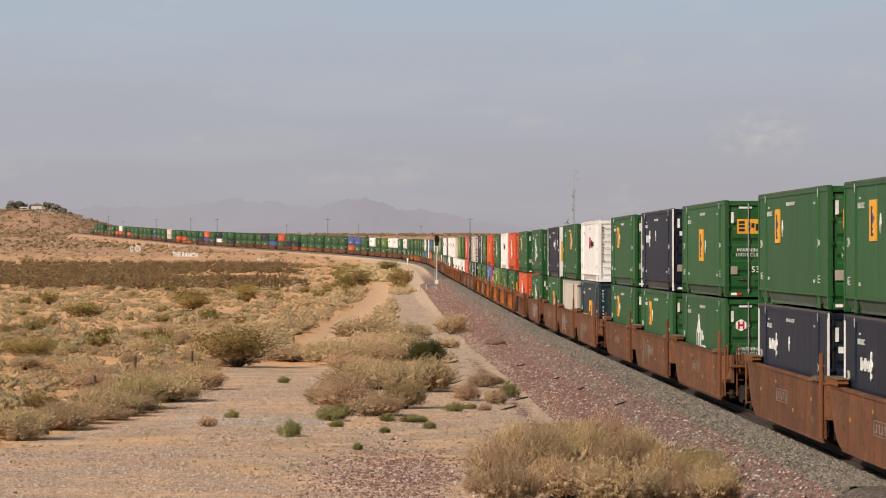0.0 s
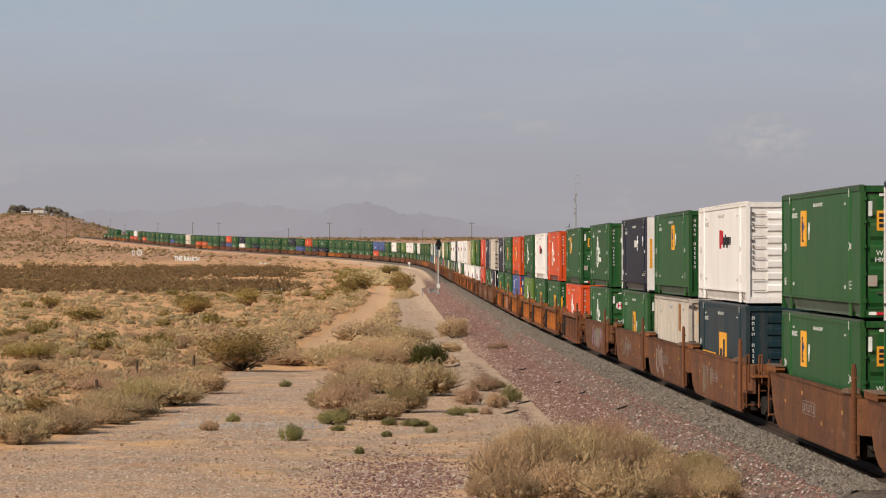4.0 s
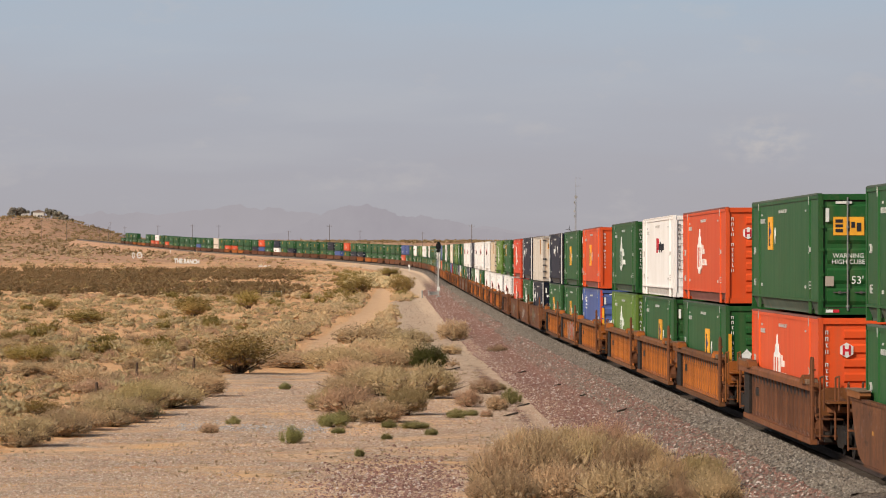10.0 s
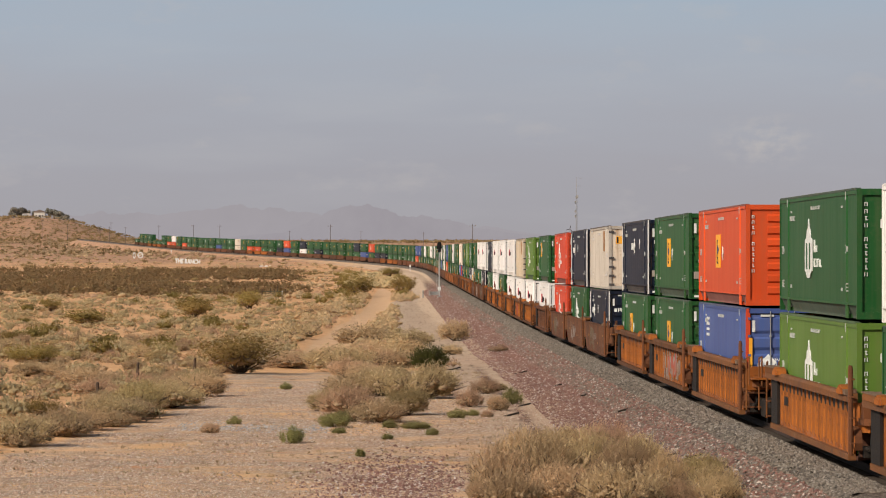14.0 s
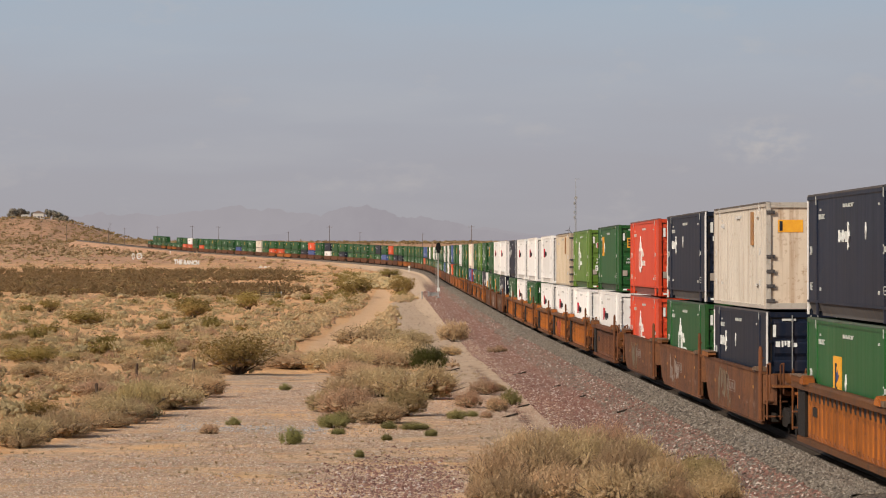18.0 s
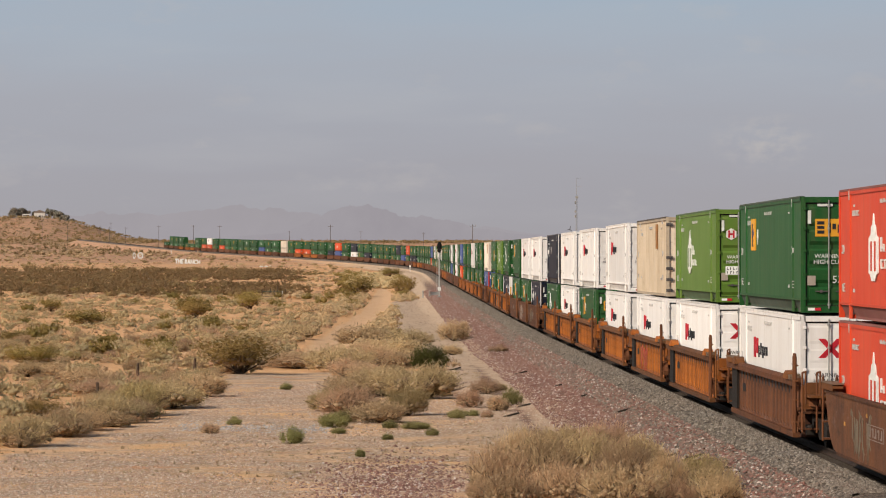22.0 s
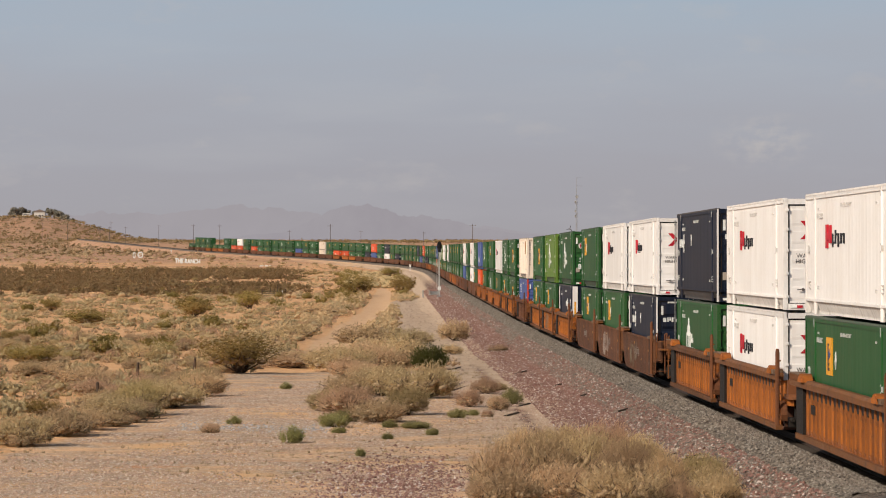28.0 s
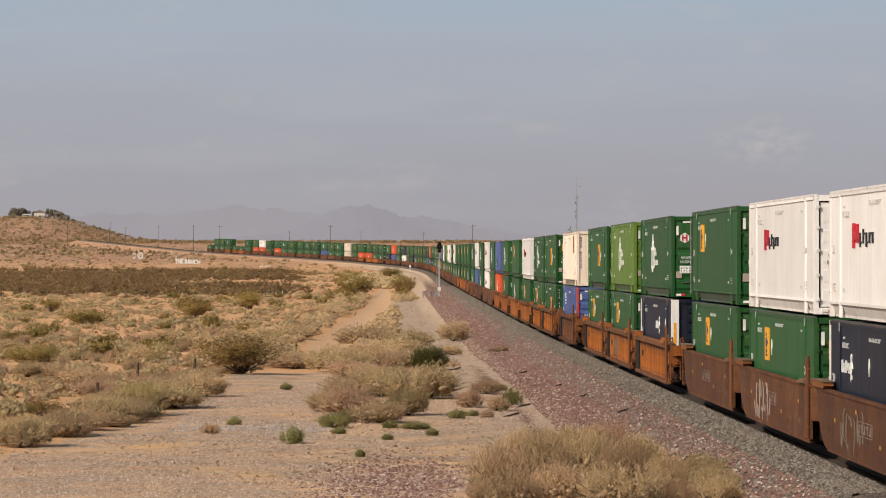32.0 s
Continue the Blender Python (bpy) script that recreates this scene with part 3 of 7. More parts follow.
# ---------------------------------------------------------------- containers
CL, CW, CH = 16.15, 1.30, 2.91        # length, half width, height
_mesh = {}


def shared(key, make):
    """One mesh for alike parts."""
    if key not in _mesh:
        _mesh[key] = make()
    return _mesh[key]


def shell_mesh(colour, deep, pitch):
    """Corrugated steel box: a folded outline pushed up between sill and roof."""
    bm = bmesh.new()
    pts, n = [], int((CL - 0.5) / pitch)
    p = (CL - 0.5) / n
    x0, x1 = CW - 0.025 - deep, CW - 0.025
    ys = -CL / 2 + 0.25
    ramp = 0.09 if colour in ("tan", "ivory") else 0.20          # steep folds on the older boxes
    side = [(x1, -CL / 2 + 0.06)]
    for i in range(n):
        y = ys + i * p
        side += [(x1, y + 0.08 * p), (x0, y + (0.08 + ramp) * p), (x0, y + (0.92 - ramp) * p), (x1, y + 0.92 * p)]
    side.append((x1, CL / 2 - 0.06))
    outline = side + [(-x, -y) for x, y in side]
    prism(bm, outline, "z", 0.08 if colour in ("tan", "ivory") else 0.30, CH - 0.05)
    return mesh_of("shell", bm, PAINT[colour])


def sill_mesh(colour):
    """Bottom side rail that leans inwards under the sheet."""
    bm = bmesh.new()
    for sgn in (-1, 1):
        prism(bm, [(sgn * (CW - 0.02), 0.34), (sgn * (CW - 0.14), 0.06), (sgn * (CW - 0.14), 0.0), (sgn * (CW - 0.26), 0.0), (sgn * (CW - 0.26), 0.34)], "y", -CL / 2 + 0.1, CL / 2 - 0.1)
    box(bm, -CW + 0.26, CW - 0.26, -CL / 2 + 0.1, CL / 2 - 0.1, 0.14, 0.30)
    return mesh_of("bottom_rail", bm, M_SILL[colour])


def rail_mesh(colour):
    bm = bmesh.new()
    for sgn in (-1, 1):
        box(bm, min(sgn * CW, sgn * (CW - 0.09)), max(sgn * CW, sgn * (CW - 0.09)), -CL / 2 + 0.02, CL / 2 - 0.02, CH - 0.13, CH - 0.02)
        box(bm, min(sgn * (CW + 0.004), sgn * (CW - 0.09)), max(sgn * (CW + 0.004), sgn * (CW - 0.09)), -CL / 2 + 0.05, CL / 2 - 0.05, 0.0 if colour in ("tan", "ivory") else 0.30, 0.09 if colour in ("tan", "ivory") else 0.36)
    for y in (-CL / 2, CL / 2 - 0.1):
        box(bm, -CW + 0.09, CW - 0.09, y, y + 0.1, CH - 0.16, CH - 0.02)
        box(bm, -CW + 0.09, CW - 0.09, y, y + 0.1, 0.0, 0.16)
    return mesh_of("rail_frame", bm, PAINT[colour])


def roof_edge_mesh(colour):
    """Shaded lip of the roof sheet, folded over the top rail."""
    bm = bmesh.new()
    for sgn in (-1, 1):
        a, b = sorted((sgn * (CW + 0.008), sgn * (CW - 0.12)))
        box(bm, a, b, -CL / 2 + 0.2, CL / 2 - 0.2, CH - 0.045, CH + 0.004)
    return mesh_of("roof_edge", bm, M_SILL[colour])


def post_mesh(colour):
    bm = bmesh.new()
    prism(bm, [(-0.005, -0.07), (-0.005, 0.07), (0.03, 0.12), (0.06, 0.12), (0.06, -0.12), (0.03, -0.12)], "z", 0.0, CH - 0.01)
    return mesh_of("post", bm, PAINT[colour])


def corner_post_mesh(colour, wide=0.12):
    bm = bmesh.new()
    box(bm, -CW, -CW + wide, -CL / 2, -CL / 2 + 0.14, 0.0, CH - 0.02)
    return mesh_of("corner_post", bm, PAINT[colour])


def casting_mesh(colour):
    bm = bmesh.new()
    prism(bm, [(-0.08, 0.0), (0.08, 0.0), (0.08, 0.08), (0.05, 0.10), (-0.05, 0.10), (-0.08, 0.08)], "x", -0.002, 0.16)
    return mesh_of("corner_casting", bm, PAINT[colour])


def door_mesh(colour):
    """A pressed door leaf with five horizontal panels."""
    bm = bmesh.new()
    w = CW - 0.14
    box(bm, 0.012, w, 0.045, 0.085, 0.16, CH - 0.17)
    for z0, z1 in ((0.22, 0.64), (0.72, 1.12), (1.20, 1.60), (1.68, 2.08), (2.16, 2.66)):
        k = 0.035 if colour in ("white", "cream") else 0.0
        prism(bm, [(0.05, z0), (k, z0 + 0.10), (k, z1 - 0.06), (0.05, z1)], "x", 0.08, w - 0.08)
    return mesh_of("door", bm, PAINT[colour])


def gasket_mesh():
    """Black rubber seal round a door leaf."""
    bm = bmesh.new()
    w = CW - 0.14
    box(bm, w - 0.012, w + 0.024, 0.030, 0.060, 0.15, CH - 0.16)
    box(bm, 0.0, w - 0.012, 0.036, 0.060, CH - 0.20, CH - 0.16)
    box(bm, 0.0, w - 0.012, 0.036, 0.060, 0.15, 0.18)
    box(bm, 0.0, 0.022, 0.036, 0.060, 0.18, CH - 0.20)
    return mesh_of("gasket", bm, M_DARKSTEEL)


def bar_mesh():
    """Lock rod with its brackets."""
    bm = bmesh.new()
    tube(bm, (0, -0.03, 0.1), (0, -0.03, CH - 0.1), 0.018, 6)
    for z in (0.2, 2.1, CH - 0.25):
        box(bm, -0.035, 0.035, -0.035, 0.02, z - 0.025, z + 0.025)
    return mesh_of("lock_bar", bm, M_STEEL)


def handle_mesh():
    bm = bmesh.new()
    box(bm, -0.02, 0.34, -0.045, -0.025, 0.52, 0.545)
    box(bm, 0.16, 0.22, -0.05, 0.0, 0.50, 0.565)
    return mesh_of("lock_handle", bm, M_SILL["navy"])


def hinge_mesh(colour):
    bm = bmesh.new()
    box(bm, -0.035, 0.05, -0.022, 0.01, -0.035, 0.035)
    return mesh_of("hinge", bm, PAINT[colour])


def strip_mesh(x0, x1, z0, z1):
    bm = bmesh.new()
    box(bm, x0, x1, -CL / 2 - 0.012, -CL / 2 + 0.04, z0, z1)
    return mesh_of("reflective_strip", bm, M_MARK)


def front_mesh(colour):
    """Front wall with horizontal pressings."""
    bm = bmesh.new()
    box(bm, -CW + 0.12, CW - 0.12, 0.05, 0.08, 0.16, CH - 0.16)
    return mesh_of("front_wall", bm, PAINT[colour])


def pressing_mesh(colour):
    bm = bmesh.new()
    prism(bm, [(0.052, 0), (0.0, 0.05), (0.0, 0.20), (0.052, 0.25)], "x", -CW + 0.62, CW - 0.30)
    return mesh_of("pressing", bm, PAINT[colour])


def hinge_plate():
    bm = bmesh.new()
    box(bm, -CW + 0.0, -CW + 0.24, -0.02, 0.01, -0.05, 0.05)
    box(bm, -CW + 0.04, -CW + 0.18, -0.03, 0.01, -0.03, 0.03)
    return mesh_of("hinge", bm, M_SILL["navy"])


def end_sign(x0, x1, z0, z1, material, lift=0.004):
    bm = bmesh.new()
    box(bm, x0, x1, -CL / 2 + 0.045 - lift, -CL / 2 + 0.06, z0, z1)
    return mesh_of("end_sign", bm, material)


def front_wall(colour, c):
    plain_end = colour in ("tan", "ivory")
    colour = "rusty_cream" if plain_end else colour
    w = part("front_wall", shared(("front", colour), lambda: front_mesh(colour)), None, c)
    w.location = (0, -CL / 2, 0)
    for i in range(0 if plain_end else 7):
        part("pressing", shared(("pressing", colour), lambda: pressing_mesh(colour)), None, w).location = (0, 0, 0.30 + i * 0.345)


def ladder_mesh():
    bm = bmesh.new()
    for i in range(8):
        z = 0.35 + i * 0.31
        box(bm, -CW + 0.16, -CW + 0.56, -0.02, -0.004, z, z + 0.02)
    return mesh_of("ladder", bm, M_SILL["tan"])


def slab(bm, y0, y1, z0, z1, lift=0.006):
    """A thin plate on the left side sheet."""
    box(bm, -CW - lift, -CW + 0.03, y0, y1, z0, z1)


def plate(bm, outline, lift=0.006):
    prism(bm, outline, "x", -CW - lift, -CW + 0.02)


def text_mesh(words, size, material, bold=0.0):
    cu = bpy.data.curves.new("lettering", "FONT")
    cu.body, cu.size, cu.extrude, cu.align_x, cu.resolution_u = words, size, 0.003, "CENTER", 2
    cu.space_line, cu.offset = 0.95, bold
    ob = new("lettering", cu)
    me = bpy.data.meshes.new_from_object(ob.evaluated_get(bpy.context.evaluated_depsgraph_get()))
    bpy.data.objects.remove(ob)
    me.materials.clear()
    me.materials.append(material)
    return me


def logo_parts(kind, colour, c, y, fine):
    """Emblems as plain shapes on the side sheet."""
    def go(name, key, draw, material, label=""):
        def make():
            bm = bmesh.new()
            draw(bm)
            return mesh_of(name, bm, material)
        ob = part(name, shared((name, kind, key), make), material, c, label)
        if name == "emblem_mark":
            tagged(ob, kind="stuff")
        ob.location, ob.scale = (0, y, 0), (1, stretch, 1)

    stretch = {"badge": 1.3, "badge_mid": 1.7, "tower": 2.5, "star": 1.9, "cross": 2.9, "script": 1.6, "strip": 1.3, "brush": 2.4}[kind]

    def bars(rects, material, label=""):
        """Lettering stand-ins: one bar each near by, one joined strip far off."""
        def make(chosen):
            bm = bmesh.new()
            for r in chosen:
                slab(bm, *r)
            return mesh_of("emblem_bar", bm, material)
        sets = [[r] for r in rects] if fine else [rects]
        for k, chosen in enumerate(sets):
            ob = part("emblem_bar", shared(("bar", kind, fine, k, material.name), lambda: make(chosen)), None, c, label)
            ob.location, ob.scale = (0, y, 0), (1, stretch, 1)

    def letters_of(rects, material, label=""):
        """Small lettering stand-ins as one strip."""
        def make():
            bm = bmesh.new()
            for r in rects:
                slab(bm, *r)
            return mesh_of("emblem_lettering", bm, material)
        ob = tagged(part("emblem_lettering", shared(("letters", kind), make), None, c, label), kind="stuff")
        ob.location, ob.scale = (0, y, 0), (1, stretch, 1)

    if kind in ("badge", "badge_mid"):
        zc, h = (2.02, 0.88) if kind == "badge" else (1.58, 1.02)
        go("emblem_plate", "a", lambda bm: slab(bm, -0.42, 0.42, zc - h / 2, zc + h / 2), M_YELLOW, "yellow rectangular emblem")
        go("emblem_mark", "b", lambda bm: (slab(bm, 0.06, 0.18, zc - h * 0.38, zc + h * 0.34, 0.012), slab(bm, -0.10, 0.06, zc - h * 0.38, zc - h * 0.31, 0.012), slab(bm, -0.06, 0.06, zc - h * 0.24, zc - h * 0.18, 0.012), slab(bm, -0.02, 0.06, zc + h * 0.27, zc + h * 0.34, 0.012)), M_DARKMARK, "dark emblem strokes")
        go("emblem_figure", "c", lambda bm: plate(bm, [(0.04, zc - h * 0.10), (-0.12, zc - h * 0.03), (-0.24, zc + h * 0.08), (-0.12, zc + h * 0.10), (-0.08, zc + h * 0.20), (0.03, zc + h * 0.12)], 0.012), M_BLUEMARK, "dark blue emblem strokes")
        go("emblem_diamond", "d", lambda bm: plate(bm, [(-0.92, zc - 0.28), (-0.85, zc - 0.08), (-0.92, zc + 0.14), (-0.99, zc - 0.08)]), M_MARK)
    elif kind == "tower":
        def lens(bm):
            plate(bm, [(-0.30, 1.04), (-0.20, 1.0), (-0.11, 0.87), (0.11, 0.87), (0.20, 1.0), (0.30, 1.04), (0.30, 1.80), (0.17, 1.86), (0.13, 2.04), (0.05, 2.09), (0.0, 2.32), (-0.05, 2.09), (-0.13, 2.04), (-0.17, 1.86), (-0.30, 1.80)])
        go("emblem_plate", "a", lens, M_MARK, "white tower-shaped emblem")
        go("emblem_mark", "b" + colour, lambda bm: (slab(bm, -0.17, -0.07, 1.08, 1.72, 0.012), slab(bm, 0.07, 0.17, 1.08, 1.72, 0.012)), PAINT[colour])
        letters_of([(-0.50, -0.46, 1.50, 1.80), (-0.66, -0.62, 1.50, 1.66), (-0.62, -0.50, 1.56, 1.60), (-0.50, -0.46, 1.14, 1.34), (-0.58, -0.50, 1.30, 1.34), (-0.58, -0.50, 1.14, 1.18), (-0.74, -0.70, 1.14, 1.34), (-0.82, -0.74, 1.30, 1.34), (-0.94, -0.90, 1.16, 1.32), (-1.02, -0.94, 1.14, 1.18)], M_MARK)
    elif kind == "star":
        def star(bm):
            plate(bm, [(0.0, 1.55), (0.05, 1.62), (0.035, 1.72), (0.14, 1.87), (0.035, 2.02), (0.05, 2.12), (0.0, 2.19), (-0.05, 2.12), (-0.035, 2.02), (-0.14, 1.87), (-0.035, 1.72), (-0.05, 1.62)])
        go("emblem_plate", "a", star, M_MARK, "white star-shaped emblem")
        go("emblem_mark", "b", lambda bm: plate(bm, [(-1.62, 1.78), (-1.585, 1.97), (-1.62, 2.16), (-1.655, 1.97)]), M_MARK)
        letters_of([(0.86, 0.91, 1.74, 2.02), (0.68, 0.86, 1.74, 1.78), (0.68, 0.72, 1.74, 1.96), (0.50, 0.55, 1.74, 2.02), (0.44, 0.48, 1.88, 1.98), (0.38, 0.42, 1.80, 1.90), (0.30, 0.34, 1.86, 1.96), (0.21, 0.25, 1.74, 1.98)], M_MARK)
    elif kind == "cross":
        go("emblem_plate", "a", lambda bm: (slab(bm, 0.54, 0.66, 1.58, 2.14), slab(bm, 0.44, 0.54, 1.76, 1.94), slab(bm, 0.32, 0.44, 1.70, 2.12)), M_REDMARK, "red block emblem")
        rects = []
        for i in range(5):
            u = 0.22 - 0.18 * i
            rects += [(u - 0.036, u, 1.60 if i in (0, 2) else 1.68, 2.00 if i == 1 else 1.92)]
            rects += [(u - 0.09, u - 0.045, 1.88, 1.92)] if i in (1, 3) else []
            rects += [(u - 0.08, u - 0.045, 1.68, 1.73)] if i in (0, 2) else []
        letters_of(rects, M_DARKMARK, "dark lettering bars")
    elif kind == "script":
        go("emblem_plate", "a", lambda bm: slab(bm, -1.1, 0.3, 0.75, 2.0), M_YELLOW, "yellow panel emblem")
        go("emblem_mark", "b", lambda bm: (slab(bm, -0.9, -0.55, 0.95, 1.8, 0.012), slab(bm, -0.40, 0.1, 1.25, 1.5, 0.012)), M_DARKMARK)
        bars([(1.2 + 0.75 * i, 1.7 + 0.75 * i, 1.0, 1.32) for i in range(4)], M_YELLOW)
    elif kind == "strip":
        go("emblem_plate", "a", lambda bm: slab(bm, -0.26, 0.26, 1.75, 2.68), M_TANSTRIP, "brown faded emblem strip")
    elif kind == "brush":
        bars([(0.55 - 0.36 * i, 0.82 - 0.36 * i, 0.72, 1.12 + 0.12 * (i % 3)) for i in range(4)], M_MARK, "white lettering bar")
        bars([(1.6, 1.9, 1.2 + 0.17 * i, 1.28 + 0.17 * i) for i in range(8)], M_MARK)


M_TANSTRIP = plain("brown_vinyl", (0.36, 0.17, 0.05), (0.22, 0.11, 0.05), bump=0)
HEX = [(0.17 * math.cos(a), 0.17 * math.sin(a)) for a in (math.pi / 6 + math.pi / 3 * i for i in range(6))]
COLOUR_WORD = {"green": "dark green", "lime": "light green", "navy": "navy blue", "orange": "orange-red", "red": "red", "white": "white", "tan": "tan", "ivory": "off-white corrugated", "cream": "cream", "blue": "medium blue", "teal": "dark teal"}
EMBLEM_WORD = {"badge": "yellow side emblem", "badge_mid": "yellow side emblem", "tower": "white tower emblem", "star": "white star emblem", "cross": "red and black lettering",
               "script": "yellow lettering panel", "strip": "faded brown emblem", "brush": "white lettering bars", "": "plain sides"}


def container(colour, emblem, end, level, fine, logo_y=None, panel=None, placard=False):
    """A 53-foot container with its base centre at the origin; -X faces the road, -Y the near end."""
    c = new("shipping_container")
    where = "stacked on top" if level else "in a well car"
    tagged(c, "%s container with %s, %s" % (COLOUR_WORD[colour], EMBLEM_WORD[emblem], where), "container", "double-stacked containers")
    pitch, deep = {"white": (0.60, 0.008), "tan": (0.66, 0.05), "ivory": (0.66, 0.05), "cream": (0.62, 0.03)}.get(colour, (1.21, 0.004))
    if not fine:
        pitch, deep = 2.5, 0.01
    part("shell", shared(("shell", colour, fine), lambda: shell_mesh(colour, deep, pitch)), None, c)
    if colour not in ("tan", "ivory"):
        part("bottom_rail", shared(("sill", colour), lambda: sill_mesh(colour)), None, c)
    part("rail_frame", shared(("rail", colour), lambda: rail_mesh(colour)), None, c)
    y = {"badge": 3.1, "badge_mid": -1.5, "tower": 1.4, "star": 3.4, "cross": 1.9, "script": 0.0, "strip": -4.0, "brush": 0.5, "": 0}[emblem] if logo_y is None else logo_y
    if emblem:
        logo_parts(emblem, colour, c, y, fine)
    if not fine:
        ob = tagged(part("end_lettering", shared("far_marks", far_marks), None, c), kind="stuff")
        return c
    tone = "brown" if colour in ("tan", "ivory") else colour
    part("roof_edge", shared(("roof_edge", tone), lambda: roof_edge_mesh(tone)), None, c)
    pm = shared(("post", colour), lambda: post_mesh(colour))
    for sx in (-1, 1):
        for sy in (-1, 1):
            p = part("post", pm, None, c) if colour not in ("tan", "ivory") else part("corner_casting", shared(("casting", colour), lambda: casting_mesh(colour)), None, c)
            p.matrix_basis = pose(sx * CW, sy * 6.096, 0, 0, 0, 0 if sx < 0 else 180)
            pale = colour == "navy" and sx < 0
            edge = "white" if pale else "red" if colour == "blue" and sx < 0 and sy < 0 else colour
            q = part("corner_post", shared(("corner", edge, pale), lambda: corner_post_mesh(edge, 0.045 if pale else 0.12)), None, c)
            q.matrix_basis = Matrix.Diagonal((-sx, -sy, 1, 1))
            k = part("corner_casting", shared(("casting", colour), lambda: casting_mesh(colour)), None, c)
            k.matrix_basis = pose(sx * (CW + 0.006), sy * 6.096, CH - 0.10, 0, 0, 0 if sx < 0 else 180)
            k = part("corner_casting", shared(("casting", colour), lambda: casting_mesh(colour)), None, c)
            k.matrix_basis = pose(sx * (CW - 0.01), sy * 6.096, 0.0, 0, 0, 0 if sx < 0 else 180)
    dark_mark = colour in ("white", "tan", "cream", "ivory")
    tagged(part("stencil_lettering", shared(("marks", dark_mark), lambda: marks_mesh(M_FAINT if dark_mark else M_STENCIL)), None, c), kind="stuff")
    if end == "front":
        front_wall(colour, c)
        tagged(part("number_lettering", shared(("number", dark_mark), lambda: number_mesh(M_SILL["navy"] if dark_mark else M_MARK)), None, c), kind="stuff")
        if emblem == "tower":
            hexes(c, -0.62, colour)
    elif end == "ladder":
        front_wall(colour, c)
        if colour in ("tan", "ivory"):
            for z in (0.22, 0.62, 1.02, 1.42, 2.62):
                part("hinge", shared("hinge_plate", hinge_plate), None, c, "dark rusted hinge plate").location = (0, -CL / 2, z)
            if colour == "ivory":
                part("end_sign", shared("end_sign", lambda: end_sign(-0.98, -0.30, 2.08, 2.42, M_YELLOW)), None, c, "yellow end sign with dark stroke")
                part("end_sign_mark", shared("end_sign_mark", lambda: end_sign(-0.94, -0.86, 2.12, 2.38, M_DARKMARK, 0.012)), None, c)
        else:
            part("ladder", shared("ladder", ladder_mesh), None, c, "steel ladder rungs").location = (0, -CL / 2, 0)
            tagged(part("number_lettering", shared(("number", dark_mark), lambda: number_mesh(M_SILL["navy"] if dark_mark else M_MARK)), None, c), kind="stuff")
    else:
        for sgn in (-1, 1):
            dr = part("door", shared(("door", colour), lambda: door_mesh(colour)), None, c)
            dr.matrix_basis = Matrix.Translation((0, -CL / 2, 0)) @ Matrix.Diagonal((sgn, 1, 1, 1))
            part("gasket", shared("gasket", gasket_mesh), None, dr, "black rubber door seal")
            for x in (0.09, 0.60):
                part("lock_bar", shared("lock_bar", bar_mesh), None, dr, "galvanised lock bar").location = (x, 0, 0)
                part("lock_handle", shared("handle", handle_mesh), None, dr).location = (x, 0, 0)
            for z in (0.35, 0.95, 1.55, 2.1, 2.6) if sgn > 0 else ():
                hg = part("hinge", shared(("hinge", colour), lambda: hinge_mesh(colour)), None, c)
                hg.matrix_basis = Matrix.Translation((-sgn * (CW - 0.09), -CL / 2 - 0.008, z)) @ Matrix.Diagonal((sgn, 1, 1, 1))
        if colour not in ("white", "cream", "tan"):
            part("reflective_strip", shared("strip_a", lambda: strip_mesh(-1.12, -1.04, 2.22, 2.55)), None, c, "white reflective strip")
            part("reflective_strip", shared("strip_b", lambda: strip_mesh(-0.88, -0.50, 2.655, 2.715)), None, c, "white reflective strip")
        if colour != "navy":
            wm = shared(("warn", dark_mark), lambda: text_mesh("WARNING\nHIGH CUBE", 0.155, M_SILL["navy"] if dark_mark else M_MARK))
            w = part("warning_lettering", wm, None, c, "warning lettering on the door")
            w.matrix_basis = pose(-0.58, -CL / 2 + (0.031 if colour == "white" else -0.004), 1.36, 90, 0, 0)
        if emblem == "tower":
            hexes(c, -0.82, colour)
            lp = part("load_panel", shared("load_panel", load_panel), None, c, "white load panel with dark figures")
            tagged(part("load_figures", shared("load_figures", load_figures), None, lp), kind="stuff")
        elif colour == "green":
            sg = part("door_sign", shared(("sign",), lambda: sign_mesh(bmesh.new())), None, c, "yellow door sign with dark bars")
            tagged(part("door_sign_mark", shared(("signb",), sign_bars), None, sg), kind="stuff")
        elif colour == "white":
            part("cross_mark", shared("cross_mark", cross_mark), None, c, "red crossed emblem on the door")
        elif colour == "navy":
            tagged(part("emblem_lettering", shared("doorbars", door_bars), None, c), kind="stuff")
        for key, dims, mat in (("low", (-1.12, -0.95, 0.05, 0.12), M_MARK), ("red", (-0.95, -0.80, 0.05, 0.12), M_REDMARK)):
            part("reflector", shared(("refl", key), lambda: reflector(*dims, mat)), None, c)
        if colour != "white":
            f53 = shared(("fifty", dark_mark), lambda: text_mesh("53'", 0.26, M_SILL["navy"] if dark_mark else M_MARK))
            part("length_lettering", f53, None, c).matrix_basis = pose(-0.36, -CL / 2 - 0.004, 0.74, 90, 0, 0)
        pl = part("data_plate", shared(("plate", colour == "white"), lambda: data_plate(colour == "white")), None, c, "yellow data plate" if colour == "white" else "pale data plates and dusty panel")
    if placard:
        part("placard", shared("placard", placard_mesh), None, c, "white diamond placard")
        part("yellow_strip", shared(("pstrip",), panel_strip), None, c, "yellow warning strip")
